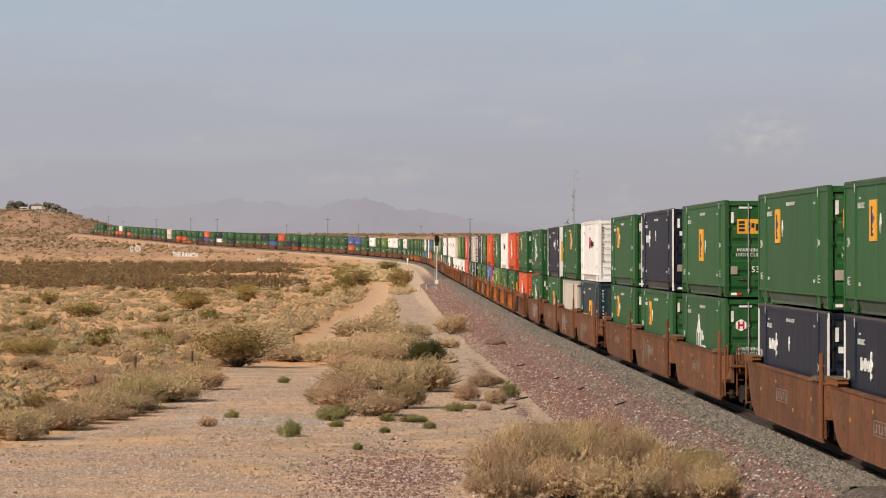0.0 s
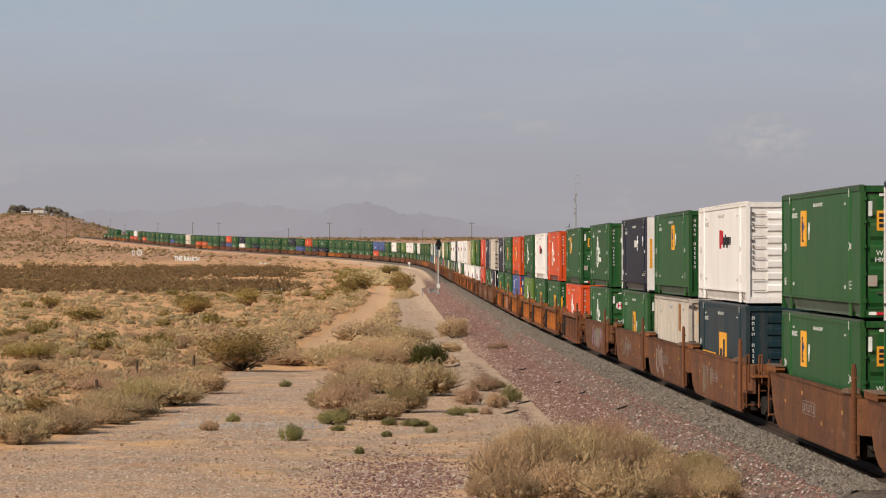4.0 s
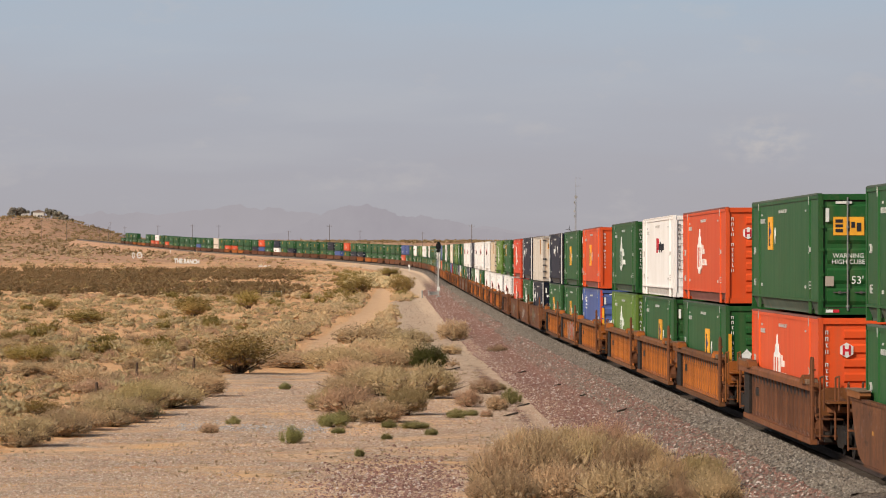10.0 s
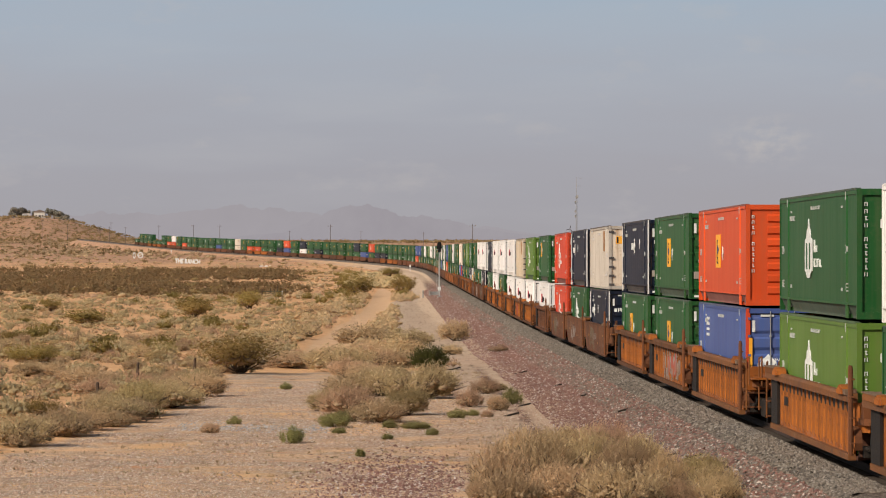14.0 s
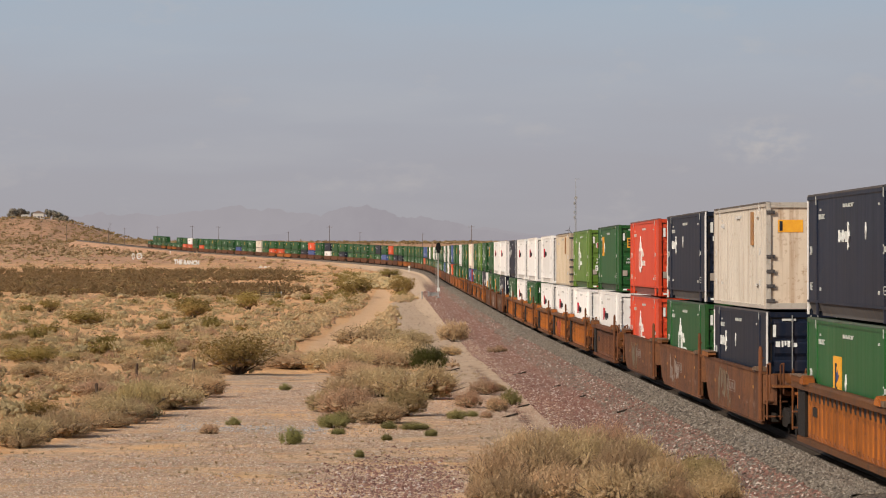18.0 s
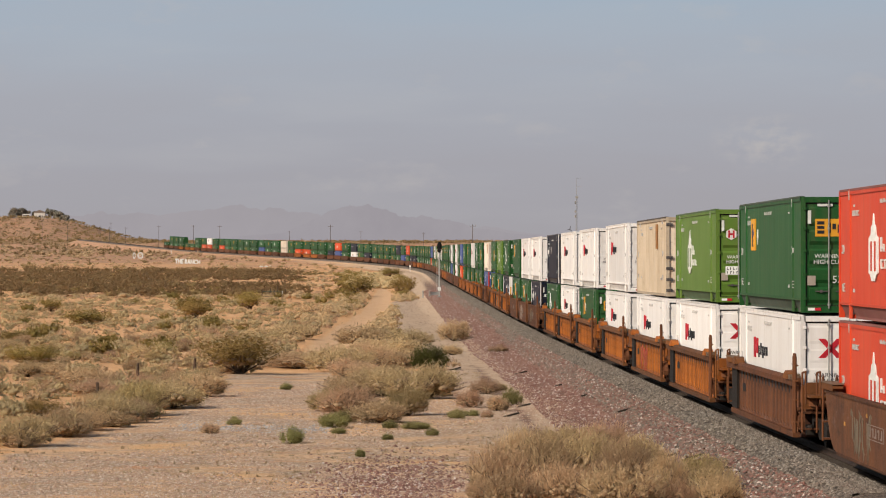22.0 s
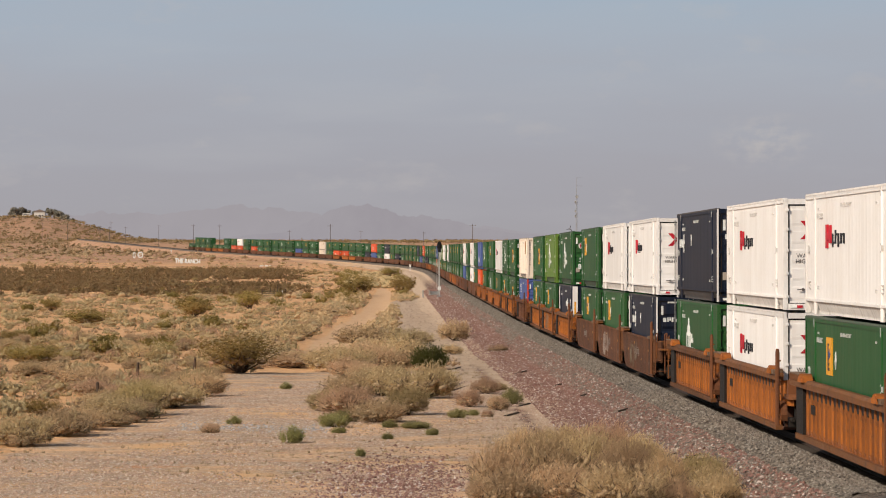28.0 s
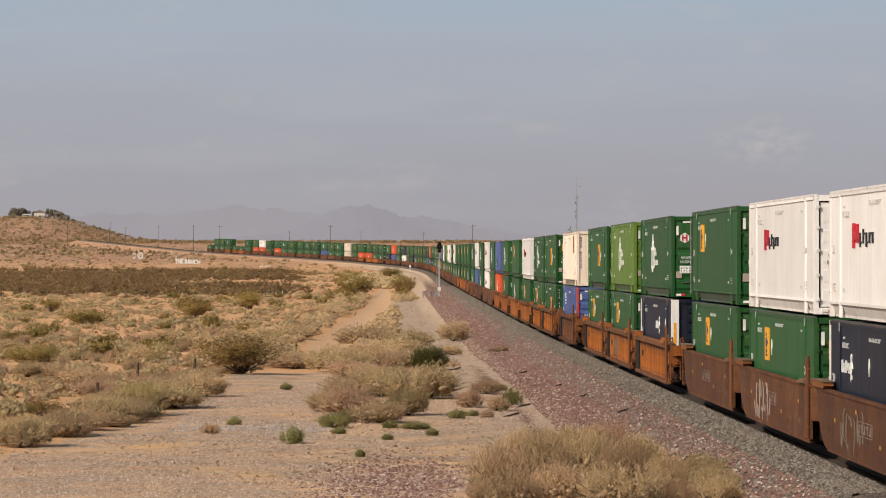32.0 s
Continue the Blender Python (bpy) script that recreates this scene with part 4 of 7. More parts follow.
    if panel:
        part("white_end_panel", shared(("panel",), end_panel), None, c, "white corner panel with yellow strip")
        part("yellow_strip", shared(("pstrip",), panel_strip), None, c, "yellow warning strip")
    return c


def hexes(c, x, colour):
    def make():
        bm = bmesh.new()
        prism(bm, [(x + 1.08 * u, 2.12 + 1.08 * v) for u, v in HEX], "y", -CL / 2 - 0.02, -CL / 2 + 0.01)
        return mesh_of("hexagon", bm, M_MARK)
    part("hexagon", shared(("hex", x), make), None, c, "white hexagonal end emblem")

    def make2():
        bm = bmesh.new()
        for a, b, z0, z1 in ((-0.10, -0.045, -0.12, 0.12), (0.045, 0.10, -0.12, 0.12), (-0.045, 0.045, -0.03, 0.03)):
            box(bm, x + a, x + b, -CL / 2 - 0.026, -CL / 2 - 0.018, 2.12 + z0, 2.12 + z1)
        return mesh_of("hexagon_mark", bm, M_REDMARK)
    part("hexagon_mark", shared(("hexm", x), make2), None, c)


def load_panel():
    bm = bmesh.new()
    box(bm, -1.00, -0.34, -CL / 2 - 0.010, -CL / 2 + 0.02, 0.86, 1.12)
    return mesh_of("load_panel", bm, M_MARK)


def load_figures():
    bm = bmesh.new()
    for r in range(2):
        for i in range(6):
            x, z = -0.96 + 0.10 * i, 0.89 + 0.115 * r
            box(bm, x, x + 0.022, -CL / 2 - 0.014, -CL / 2 - 0.008, z, z + 0.08)
            if (i + r) % 2:
                box(bm, x + 0.022, x + 0.06, -CL / 2 - 0.014, -CL / 2 - 0.008, z + 0.06 * (i % 2), z + 0.02 + 0.06 * (i % 2))
    return mesh_of("load_figures", bm, M_DARKMARK)


def sign_mesh(bm):
    box(bm, -0.94, -0.20, -CL / 2 - 0.012, -CL / 2 + 0.01, 1.90, 2.34)
    return mesh_of("door_sign", bm, M_YELLOW)


def sign_bars():
    bm = bmesh.new()
    for x0, x1, z0, z1 in ((-0.89, -0.71, 1.97, 2.05), (-0.89, -0.71, 2.09, 2.16), (-0.89, -0.71, 2.20, 2.28), (-0.62, -0.55, 1.99, 2.24), (-0.51, -0.42, 2.08, 2.22), (-0.38, -0.27, 1.99, 2.20)):
        box(bm, x0, x1, -CL / 2 - 0.018, -CL / 2 - 0.01, z0, z1)
    return mesh_of("door_sign_mark", bm, M_DARKMARK)


def data_plate(on_white):
    bm = bmesh.new()
    if on_white:
        box(bm, -0.46, -0.22, -CL / 2 + 0.028, -CL / 2 + 0.05, 0.82, 1.02)
    else:
        box(bm, -1.13, -0.93, -CL / 2 - 0.006, -CL / 2 + 0.02, 0.68, 0.92)
    return mesh_of("data_plate", bm, M_YELLOW if on_white else M_SILL["cream"])


def reflector(x0, x1, z0, z1, material):
    bm = bmesh.new()
    box(bm, x0, x1, -CL / 2 - 0.02, -CL / 2 + 0.01, z0, z1)
    return mesh_of("reflector", bm, material)


def cross_mark():
    bm = bmesh.new()
    prism(bm, [(-0.86, 1.84), (-0.63, 2.07), (-0.86, 2.32), (-0.68, 2.32), (-0.54, 2.16), (-0.40, 2.32), (-0.22, 2.32), (-0.45, 2.07), (-0.22, 1.84), (-0.40, 1.84), (-0.54, 1.99), (-0.68, 1.84)], "y", -CL / 2 + 0.028, -CL / 2 + 0.05)
    return mesh_of("cross_mark", bm, M_REDMARK)


def door_bars():
    bm = bmesh.new()
    for x0, x1, z0, z1 in ((-1.05, -0.93, 1.95, 2.10), (-0.89, -0.84, 1.95, 2.12), (-0.81, -0.76, 1.99, 2.12), (-0.73, -0.66, 1.95, 2.12), (-0.61, -0.47, 1.95, 2.06)):
        box(bm, x0, x1, -CL / 2 - 0.014, -CL / 2 + 0.01, z0, z1)
    return mesh_of("emblem_lettering", bm, M_MARK)


def end_panel():
    bm = bmesh.new()
    box(bm, -CW - 0.006, -CW + 0.27, -CL / 2 - 0.02, -CL / 2 + 0.12, 0.05, CH - 0.03)
    return mesh_of("white_end_panel", bm, PAINT["white"])


def placard_mesh():
    bm = bmesh.new()
    prism(bm, [(-0.90, 1.35), (-0.66, 1.59), (-0.42, 1.35), (-0.66, 1.11)], "y", -CL / 2 - 0.012, -CL / 2 + 0.03)
    return mesh_of("placard", bm, M_MARK)


def panel_strip():
    bm = bmesh.new()
    box(bm, -CW + 0.08, -CW + 0.18, -CL / 2 - 0.026, -CL / 2 - 0.01, 0.9, 2.05)
    return mesh_of("yellow_strip", bm, M_YELLOW)


def far_marks():
    bm = bmesh.new()
    box(bm, -CW + 0.25, -CW + 0.65, -CL / 2 - 0.02, -CL / 2 + 0.02, 2.0, 2.35)
    box(bm, -CW + 0.25, -CW + 0.6, -CL / 2 - 0.02, -CL / 2 + 0.02, 1.0, 1.12)
    return mesh_of("end_lettering", bm, M_STENCIL)


def glyphs(bm, y, z, n, h, w, pitch, rng):
    """Small lettering stand-ins: uneven strokes in a row running towards the near end."""
    for i in range(n):
        u = y - i * pitch
        k = rng.random()
        slab(bm, u - w * 0.34, u, z, z + h)
        if k < 0.55:
            slab(bm, u - w, u - w * 0.5, z + h * 0.72, z + h)
        if k > 0.30:
            slab(bm, u - w, u - w * 0.5, z, z + h * 0.24)
        if k > 0.7:
            slab(bm, u - w, u - w * 0.7, z + h * 0.3, z + h * 0.62)


def marks_mesh(material):
    bm = bmesh.new()
    rng = random.Random(6)
    glyphs(bm, 0.9, 2.53, 4, 0.085, 0.26, 0.50, rng)
    glyphs(bm, 5.6, 2.30, 3, 0.12, 0.26, 0.36, rng)
    for y in (-6.35, 7.1):
        for i in range(3):
            slab(bm, y, y + 0.20 - 0.08 * (i % 2), 0.60 + 0.08 * i, 0.625 + 0.08 * i)
        slab(bm, y + 0.20, y + 0.27, 0.62, 0.77)
        slab(bm, y + 0.2, y + 0.38, 1.46, 1.50)
        slab(bm, y + 0.1, y + 0.22, 1.50, 1.62)
        slab(bm, y + 0.2, y + 0.38, 1.62, 1.66)
    for y in (-5.3, 5.3):
        slab(bm, y, y + 0.12, 0.60, 0.68)
        slab(bm, y, y + 0.10, 2.50, 2.55)
    for y in (-6.13, 6.07):
        slab(bm, y, y + 0.07, 2.66, 2.86, 0.018)
    return mesh_of("stencil_lettering", bm, material)


def number_mesh(material):
    bm = bmesh.new()
    rng = random.Random(3)
    for i in range(11):
        if i != 4:
            z, x = 2.50 - 0.155 * i, -CW + 0.17
            for x0, x1, z0, z1 in ((0, 0.016, 0, 0.09), (0.055, 0.071, 0, 0.09)) if rng.random() < 0.6 else ((0.025, 0.043, 0, 0.09), (0.043, 0.071, 0, 0.018)):
                box(bm, x + x0, x + x1, -CL / 2 + 0.02, -CL / 2 + 0.06, z + z0, z + z1)
            if rng.random() < 0.7:
                box(bm, x + 0.01, x + 0.065, -CL / 2 + 0.02, -CL / 2 + 0.06, z + 0.072, z + 0.088)
    return mesh_of("number_lettering", bm, material)


# ---------------------------------------------------------------- well cars
def wheelset_mesh():
    bm = bmesh.new()
    for x in (-0.755, 0.755):
        sgn = 1 if x > 0 else -1
        tube(bm, (x - 0.06 * sgn, 0, 0), (x + 0.07 * sgn, 0, 0), 0.42, 14)
        tube(bm, (x - 0.09 * sgn, 0, 0), (x - 0.06 * sgn, 0, 0), 0.45, 14)
    tube(bm, (-0.9, 0, 0), (0.9, 0, 0), 0.09, 8)
    return mesh_of("wheelset", bm, M_DARKSTEEL)


def truck_frame_mesh():
    bm = bmesh.new()
    for x in (-1.02, 0.90):
        prism(bm, [(-1.15, 0.52), (-1.0, 0.62), (-0.45, 0.66), (-0.3, 0.72), (0.3, 0.72), (0.45, 0.66), (1.0, 0.62), (1.15, 0.52), (1.1, 0.34), (0.75, 0.34), (0.5, 0.22), (-0.5, 0.22), (-0.75, 0.34), (-1.1, 0.34)], "x", x, x + 0.12)
    box(bm, -0.9, 0.9, -0.2, 0.2, 0.4, 0.68)
    return mesh_of("truck_frame", bm, M_DARKSTEEL)


def add_truck(car, y):
    tr = part("truck", shared("truck_frame", truck_frame_mesh), None, car, "dark greasy bogie frame")
    tr.location = (0, y, 0)
    for dy in (-0.89, 0.89):
        w = part("wheelset", shared("wheelset", wheelset_mesh), None, tr)
        w.location = (0, dy, 0.42)


def side_plate_mesh(kind, finish):
    """Side sheet: the far end sweeps up like a hull, the near end is cut square and folded inwards."""
    bm = bmesh.new()
    if kind == "smooth":
        hull = [(6.7, 0.28), (7.3, 0.32), (7.8, 0.45), (8.2, 0.66), (8.55, 0.98), (8.8, 1.30), (8.95, 1.58)]
        prism(bm, [(-9.05, 1.58), (-9.05, 0.33), (-8.9, 0.28)] + hull, "x", -1.50, -1.44)
        prism(bm, [(-1.497, -9.054), (-1.20, -9.75), (-1.16, -9.72), (-1.44, -9.054)], "z", 0.78, 1.575)
    else:
        prism(bm, [(-8.5, 1.50), (-8.5, 0.95), (-8.35, 0.55), (-8.05, 0.30), (8.45, 0.30), (8.7, 0.40), (8.7, 1.50)], "x", -1.38, -1.34)
        prism(bm, [(-1.42, -8.504), (-1.16, -9.25), (-1.12, -9.22), (-1.36, -8.504)], "z", 0.85, 1.495)
    return mesh_of("side_plate", bm, M_RUST[finish])


def chord_mesh(kind, finish):
    bm = bmesh.new()
    if kind == "smooth":
        box(bm, -1.53, -1.40, -9.1, 8.97, 1.58, 1.65)
        box(bm, -1.525, -1.42, -8.9, 6.7, 0.235, 0.285)
    else:
        prism(bm, [(-1.56, 1.50), (-1.56, 1.64), (-1.50, 1.70), (-1.37, 1.70), (-1.37, 1.50)], "y", -8.75, 9.3)
        box(bm, -1.50, -1.33, -8.1, 8.5, 0.20, 0.335)
    return mesh_of("side_chord", bm, M_CHORD[finish])


def rib_mesh(finish):
    """Upright stiffener: a narrow folded channel with a sloping foot."""
    bm = bmesh.new()
    prism(bm, [(-1.408, -0.11), (-1.408, 0.11), (-1.378, 0.15), (-1.378, -0.15)], "z", 0.46, 1.495)
    prism(bm, [(-1.408, 0.455), (-1.378, 0.455), (-1.378, 0.338)], "y", -0.11, 0.11)
    return mesh_of("rib", bm, M_RUST[finish])


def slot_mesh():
    """Dark plate with a rounded foot below the chord, painting an opening's shade."""
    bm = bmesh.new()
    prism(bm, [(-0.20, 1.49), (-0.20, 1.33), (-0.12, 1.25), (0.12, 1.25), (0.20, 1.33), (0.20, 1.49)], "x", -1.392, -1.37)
    return mesh_of("drain_slot", bm, M_SLOT_SHADE)


def end_post_mesh():
    """Sooty gusset that closes the ribbed side at its far end."""
    bm = bmesh.new()
    prism(bm, [(-1.46, -0.85), (-1.46, 0.62), (-1.385, 0.62), (-1.385, -0.85)], "z", 0.34, 1.495)
    return mesh_of("end_post", bm, M_DARKSTEEL)


def end_plate_mesh(finish):
    """Folded rim of the opening at the near end of a ribbed side."""
    bm = bmesh.new()
    ring = [(-8.62 - 0.42 * math.cos(a), 0.62 + 0.36 * math.sin(a)) for a in (math.pi * i / 7 for i in range(-1, 9))]
    for (u0, v0), (u1, v1) in zip(ring, ring[1:]):
        prism(bm, [(u0, v0), (u1, v1), (u1 * 0.996 - 0.036, 0.62 + (v1 - 0.62) * 0.82), (u0 * 0.996 - 0.036, 0.62 + (v0 - 0.62) * 0.82)], "x", -1.46, -1.30)
    return mesh_of("opening_rim", bm, M_RUST["dark"])


def card_mesh():
    bm = bmesh.new()
    box(bm, -1.418, -1.38, -0.45, 0.45, 0.90, 1.12)
    return mesh_of("card_plate", bm, M_DARKSTEEL)


def brake_gear_mesh():
    """Dark cylinder and rods that show in the opening."""
    bm = bmesh.new()
    tube(bm, (-1.1, -8.95, 0.62), (-0.3, -8.95, 0.62), 0.20, 10)
    tube(bm, (-1.2, -8.5, 0.5), (-1.2, -9.6, 0.5), 0.05, 6)
    box(bm, -1.25, -1.05, -9.0, -8.7, 0.30, 0.55)
    return mesh_of("brake_gear", bm, M_DARKSTEEL)


def shelf_mesh():
    """Dusty flat cap over the guide block at the far corner of the well."""
    bm = bmesh.new()
    box(bm, -1.60, -1.335, 6.9, 9.15, 1.804, 1.83)
    prism(bm, [(-1.335, 8.3), (-1.335, 9.15), (-1.0, 9.5), (-0.75, 9.5), (-0.75, 8.3)], "z", 1.74, 1.82)
    return mesh_of("corner_cap", bm, M_DUSTY)


def block_mesh():
    """Rounded guide block under the cap."""
    bm = bmesh.new()
    prism(bm, [(6.95, 1.655), (6.86, 1.72), (6.9, 1.77), (7.0, 1.80), (9.05, 1.80), (9.15, 1.75), (9.15, 1.655)], "x", -1.58, -1.345)
    return mesh_of("guide_block", bm, M_RUST["tint"])


def lip_mesh():
    """Bent pale guide plate at the near corner."""
    bm = bmesh.new()
    prism(bm, [(-8.35, 1.652), (-7.1, 1.652), (-7.1, 1.69), (-7.7, 1.76), (-8.35, 1.78)], "x", -1.60, -1.34)
    return mesh_of("guide_plate", bm, M_DUSTY)


def grab_rail_mesh(finish):
    """One bent grab rail at the outer end of a set."""
    bm = bmesh.new()
    tube(bm, (0, 0, 0.40), (0, 0, 1.86), 0.024, 6)
    tube(bm, (0, 0, 1.86), (0.05, -0.30, 1.90), 0.024, 6)
    tube(bm, (0.05, -0.30, 1.1), (0.05, -0.30, 1.90), 0.024, 6)
    return mesh_of("grab_rail", bm, M_RUST["tint" if finish == "orange" else "dark"])


def step_mesh():
    bm = bmesh.new()
    box(bm, -1.50, -0.88, -9.62, -9.38, 0.0, 0.04)
    return mesh_of("step", bm, M_RUST["dark"])


def crossover_mesh(finish):
    """End walkway with its folded corner box."""
    bm = bmesh.new()
    box(bm, -1.35, 1.35, -10.35, -9.0, 1.26, 1.32)
    prism(bm, [(-1.40, 0.95), (-1.40, 1.50), (-1.25, 1.60), (-0.60, 1.60), (-0.60, 0.95)], "y", -9.35, -9.05)
    return mesh_of("crossover_platform", bm, M_RUST["orange" if finish == "orange" else "tint"])


def drawbar_mesh():
    bm = bmesh.new()
    box(bm, -0.18, 0.18, -11.9, -10.0, 0.72, 0.98)
    prism(bm, [(-0.22, -11.9), (0.22, -11.9), (0.26, -12.3), (0.05, -12.45), (-0.12, -12.2)], "z", 0.66, 1.04)
    for k in range(7):
        a = math.pi * k / 7
        tube(bm, (-0.45, -10.6 - 0.2 * k, 0.75 - 0.35 * math.sin(a)), (-0.45, -10.8 - 0.2 * k, 0.75 - 0.35 * math.sin(a + math.pi / 7)), 0.035, 5)
    return mesh_of("drawbar", bm, M_DARKSTEEL)


def reflector_patch():
    """Small reflective square on the side sheet."""
    bm = bmesh.new()
    box(bm, -1.506, -1.49, 0, 0.26, 0, 0.085)
    return mesh_of("reflector_patch", bm, M_REFLEX)


def stencil_mesh():
    """Framed block of worn stencilled figures."""
    bm = bmesh.new()
    for i in range(5):
        u = 0.9 - 0.46 * i
        box(bm, -1.507, -1.46, u, u + 0.13, 0.90, 1.10)
        box(bm, -1.507, -1.46, u + 0.13, u + 0.28, 0.90 + 0.15 * (i % 2), 0.94 + 0.15 * (i % 2))
    for y0, y1, z0, z1 in ((-1.2, 1.4, 0.84, 0.855), (-1.2, 1.4, 1.145, 1.16), (-1.2, -1.1, 0.84, 1.16), (1.3, 1.4, 0.84, 1.16)):
        box(bm, -1.507, -1.46, y0, y1, z0, z1)
    return mesh_of("stencil_lettering", bm, M_GRAFFITI)


def floor_mesh(finish):
    bm = bmesh.new()
    box(bm, -1.33, 1.33, -8.5, 8.5, 0.22, 0.30)
    for y in (-8.6, 8.45):
        box(bm, -1.32, 1.32, y, y + 0.12, 0.30, 1.2)
    return mesh_of("well_floor", bm, M_WELL_FLOOR)


def end_mesh(finish):
    """End platform over the truck, with its bulkhead and step box; the end is at +Y."""
    bm = bmesh.new()
    prism(bm, [(-1.36, 8.6), (1.36, 8.6), (1.30, 9.3), (0.55, 10.0), (-0.55, 10.0), (-1.30, 9.3)], "z", 1.02, 1.16)
    box(bm, -1.30, -0.7, 8.75, 9.25, 1.16, 1.52)
    box(bm, 0.7, 1.30, 8.75, 9.25, 1.16, 1.52)
    box(bm, -0.35, 0.35, 8.6, 10.1, 0.72, 1.02)
    return mesh_of("end_platform", bm, M_RUST["dark"])


def guide_mesh(finish):
    """Rounded container guide on the side chord."""
    bm = bmesh.new()
    arc = [(0.55 * math.cos(a), 1.66 + 0.20 * math.sin(a)) for a in (math.pi * i / 8 for i in range(9))]
    prism(bm, arc, "x", -1.60, -1.36)
    prism(bm, [(0.8 * u, 1.62 + 0.8 * (v - 1.62)) for u, v in arc], "x", -1.63, -1.595)
    return mesh_of("corner_guide", bm, M_RUST["orange" if finish == "orange" else "tint"])


def stake_mesh():
    """Upright stake with a tapered head."""
    bm = bmesh.new()
    tube(bm, (-1.54, 0, 0.35), (-1.54, 0, 2.22), 0.040, 6)
    tube(bm, (-1.54, 0, 2.22), (-1.54, 0, 2.32), 0.040, 6, 0.02)
    return mesh_of("stake", bm, M_RUST["dark"])


def rung_mesh():
    bm = bmesh.new()
    box(bm, -1.56, -1.47, -0.20, 0.16, 0, 0.035)
    return mesh_of("rung", bm, M_RUST["dark"])


def graffiti_mesh(seed, colour, depth=-1.49, lift=-1.508):
    """Tall looping sprayed strokes with drips running down."""
    rng = random.Random(seed)
    bm = bmesh.new()
    y = 1.9
    for i in range(8):
        w, h, z = rng.uniform(0.12, 0.34), rng.uniform(0.28, 0.50), rng.uniform(0.80, 1.0)
        a0, sweep = rng.uniform(0, 6.28), rng.uniform(1.6, 4.2)
        t = rng.uniform(0.012, 0.034)
        pts = [(y + w * math.cos(a0 + sweep * k / 9), z + h * math.sin(a0 + sweep * k / 9) + 0.04 * rng.random()) for k in range(10)]
        for (u0, v0), (u1, v1) in zip(pts, pts[1:]):
            q = [(u0 - 4 * t, v0 - t), (u0 + 4 * t, v0 + t), (u1 + 4 * t, v1 + t), (u1 - 4 * t, v1 - t)]
            prism(bm, [(u, min(max(v, 0.30), 1.52)) for u, v in q], "x", lift, depth)
        for k in range(rng.randint(0, 2)):
            u, v = rng.choice(pts)
            v = min(max(v, 0.6), 1.5)
            prism(bm, [(u - 0.05, v), (u + 0.05, v), (u + 0.03, max(0.32, v - rng.uniform(0.2, 0.6))), (u - 0.03, max(0.32, v - 0.25))], "x", lift, depth)
        y -= rng.uniform(0.35, 0.65)
    return mesh_of("graffiti", bm, colour)


def graffiti_fill(seed, colour, depth=-1.49, lift=-1.504):
    """Sprayed patches of colour under the strokes."""
    rng = random.Random(seed)
    bm = bmesh.new()
    for i in range(5):
        y, z = rng.uniform(-2.2, 2.0), rng.uniform(0.7, 1.1)
        ring = [(y + rng.uniform(0.35, 0.7) * math.cos(a), min(max(z + rng.uniform(0.22, 0.5) * math.sin(a), 0.34), 1.5)) for a in (2 * math.pi * k / 9 for k in range(9))]
        prism(bm, ring, "x", lift - 0.0006 * i, depth)
    return mesh_of("graffiti_fill", bm, colour)


M_GRAFFITI = plain("faded_spray_paint", (0.26, 0.21, 0.18), (0.12, 0.065, 0.045), rough=0.8, scale=2)
M_SPRAYS = {"green": plain("green_spray_paint", (0.16, 0.24, 0.09), (0.13, 0.12, 0.05), rough=0.8, scale=3),
            "lilac": plain("lilac_spray_paint", (0.30, 0.19, 0.24), (0.20, 0.11, 0.10), rough=0.8, scale=3),
            "red": plain("red_spray_paint", (0.42, 0.07, 0.06), (0.34, 0.14, 0.05), rough=0.8, scale=3),
            "white": plain("white_spray_paint", (0.38, 0.32, 0.28), (0.20, 0.11, 0.06), rough=0.8, scale=3),
            "grey": plain("grey_spray_paint", (0.20, 0.165, 0.12), (0.15, 0.085, 0.04), rough=0.8, scale=3)}
M_REFLEX = plain("dusty_yellow_reflector", (0.42, 0.20, 0.03), (0.30, 0.13, 0.03), bump=0)
# strokes and fills of the sprayed cars, by their place in the train
SPRAYED = {8: ("lilac", "green"), 7: ("grey", ""), 6: ("white", ""), 5: ("grey", ""), 3: ("grey", ""), 14: ("white", "red"), 16: ("grey", ""), 17: ("white", ""), 21: ("red", ""), 18: ("grey", ""), 26: ("grey", ""), 27: ("white", ""), 30: ("grey", "")}


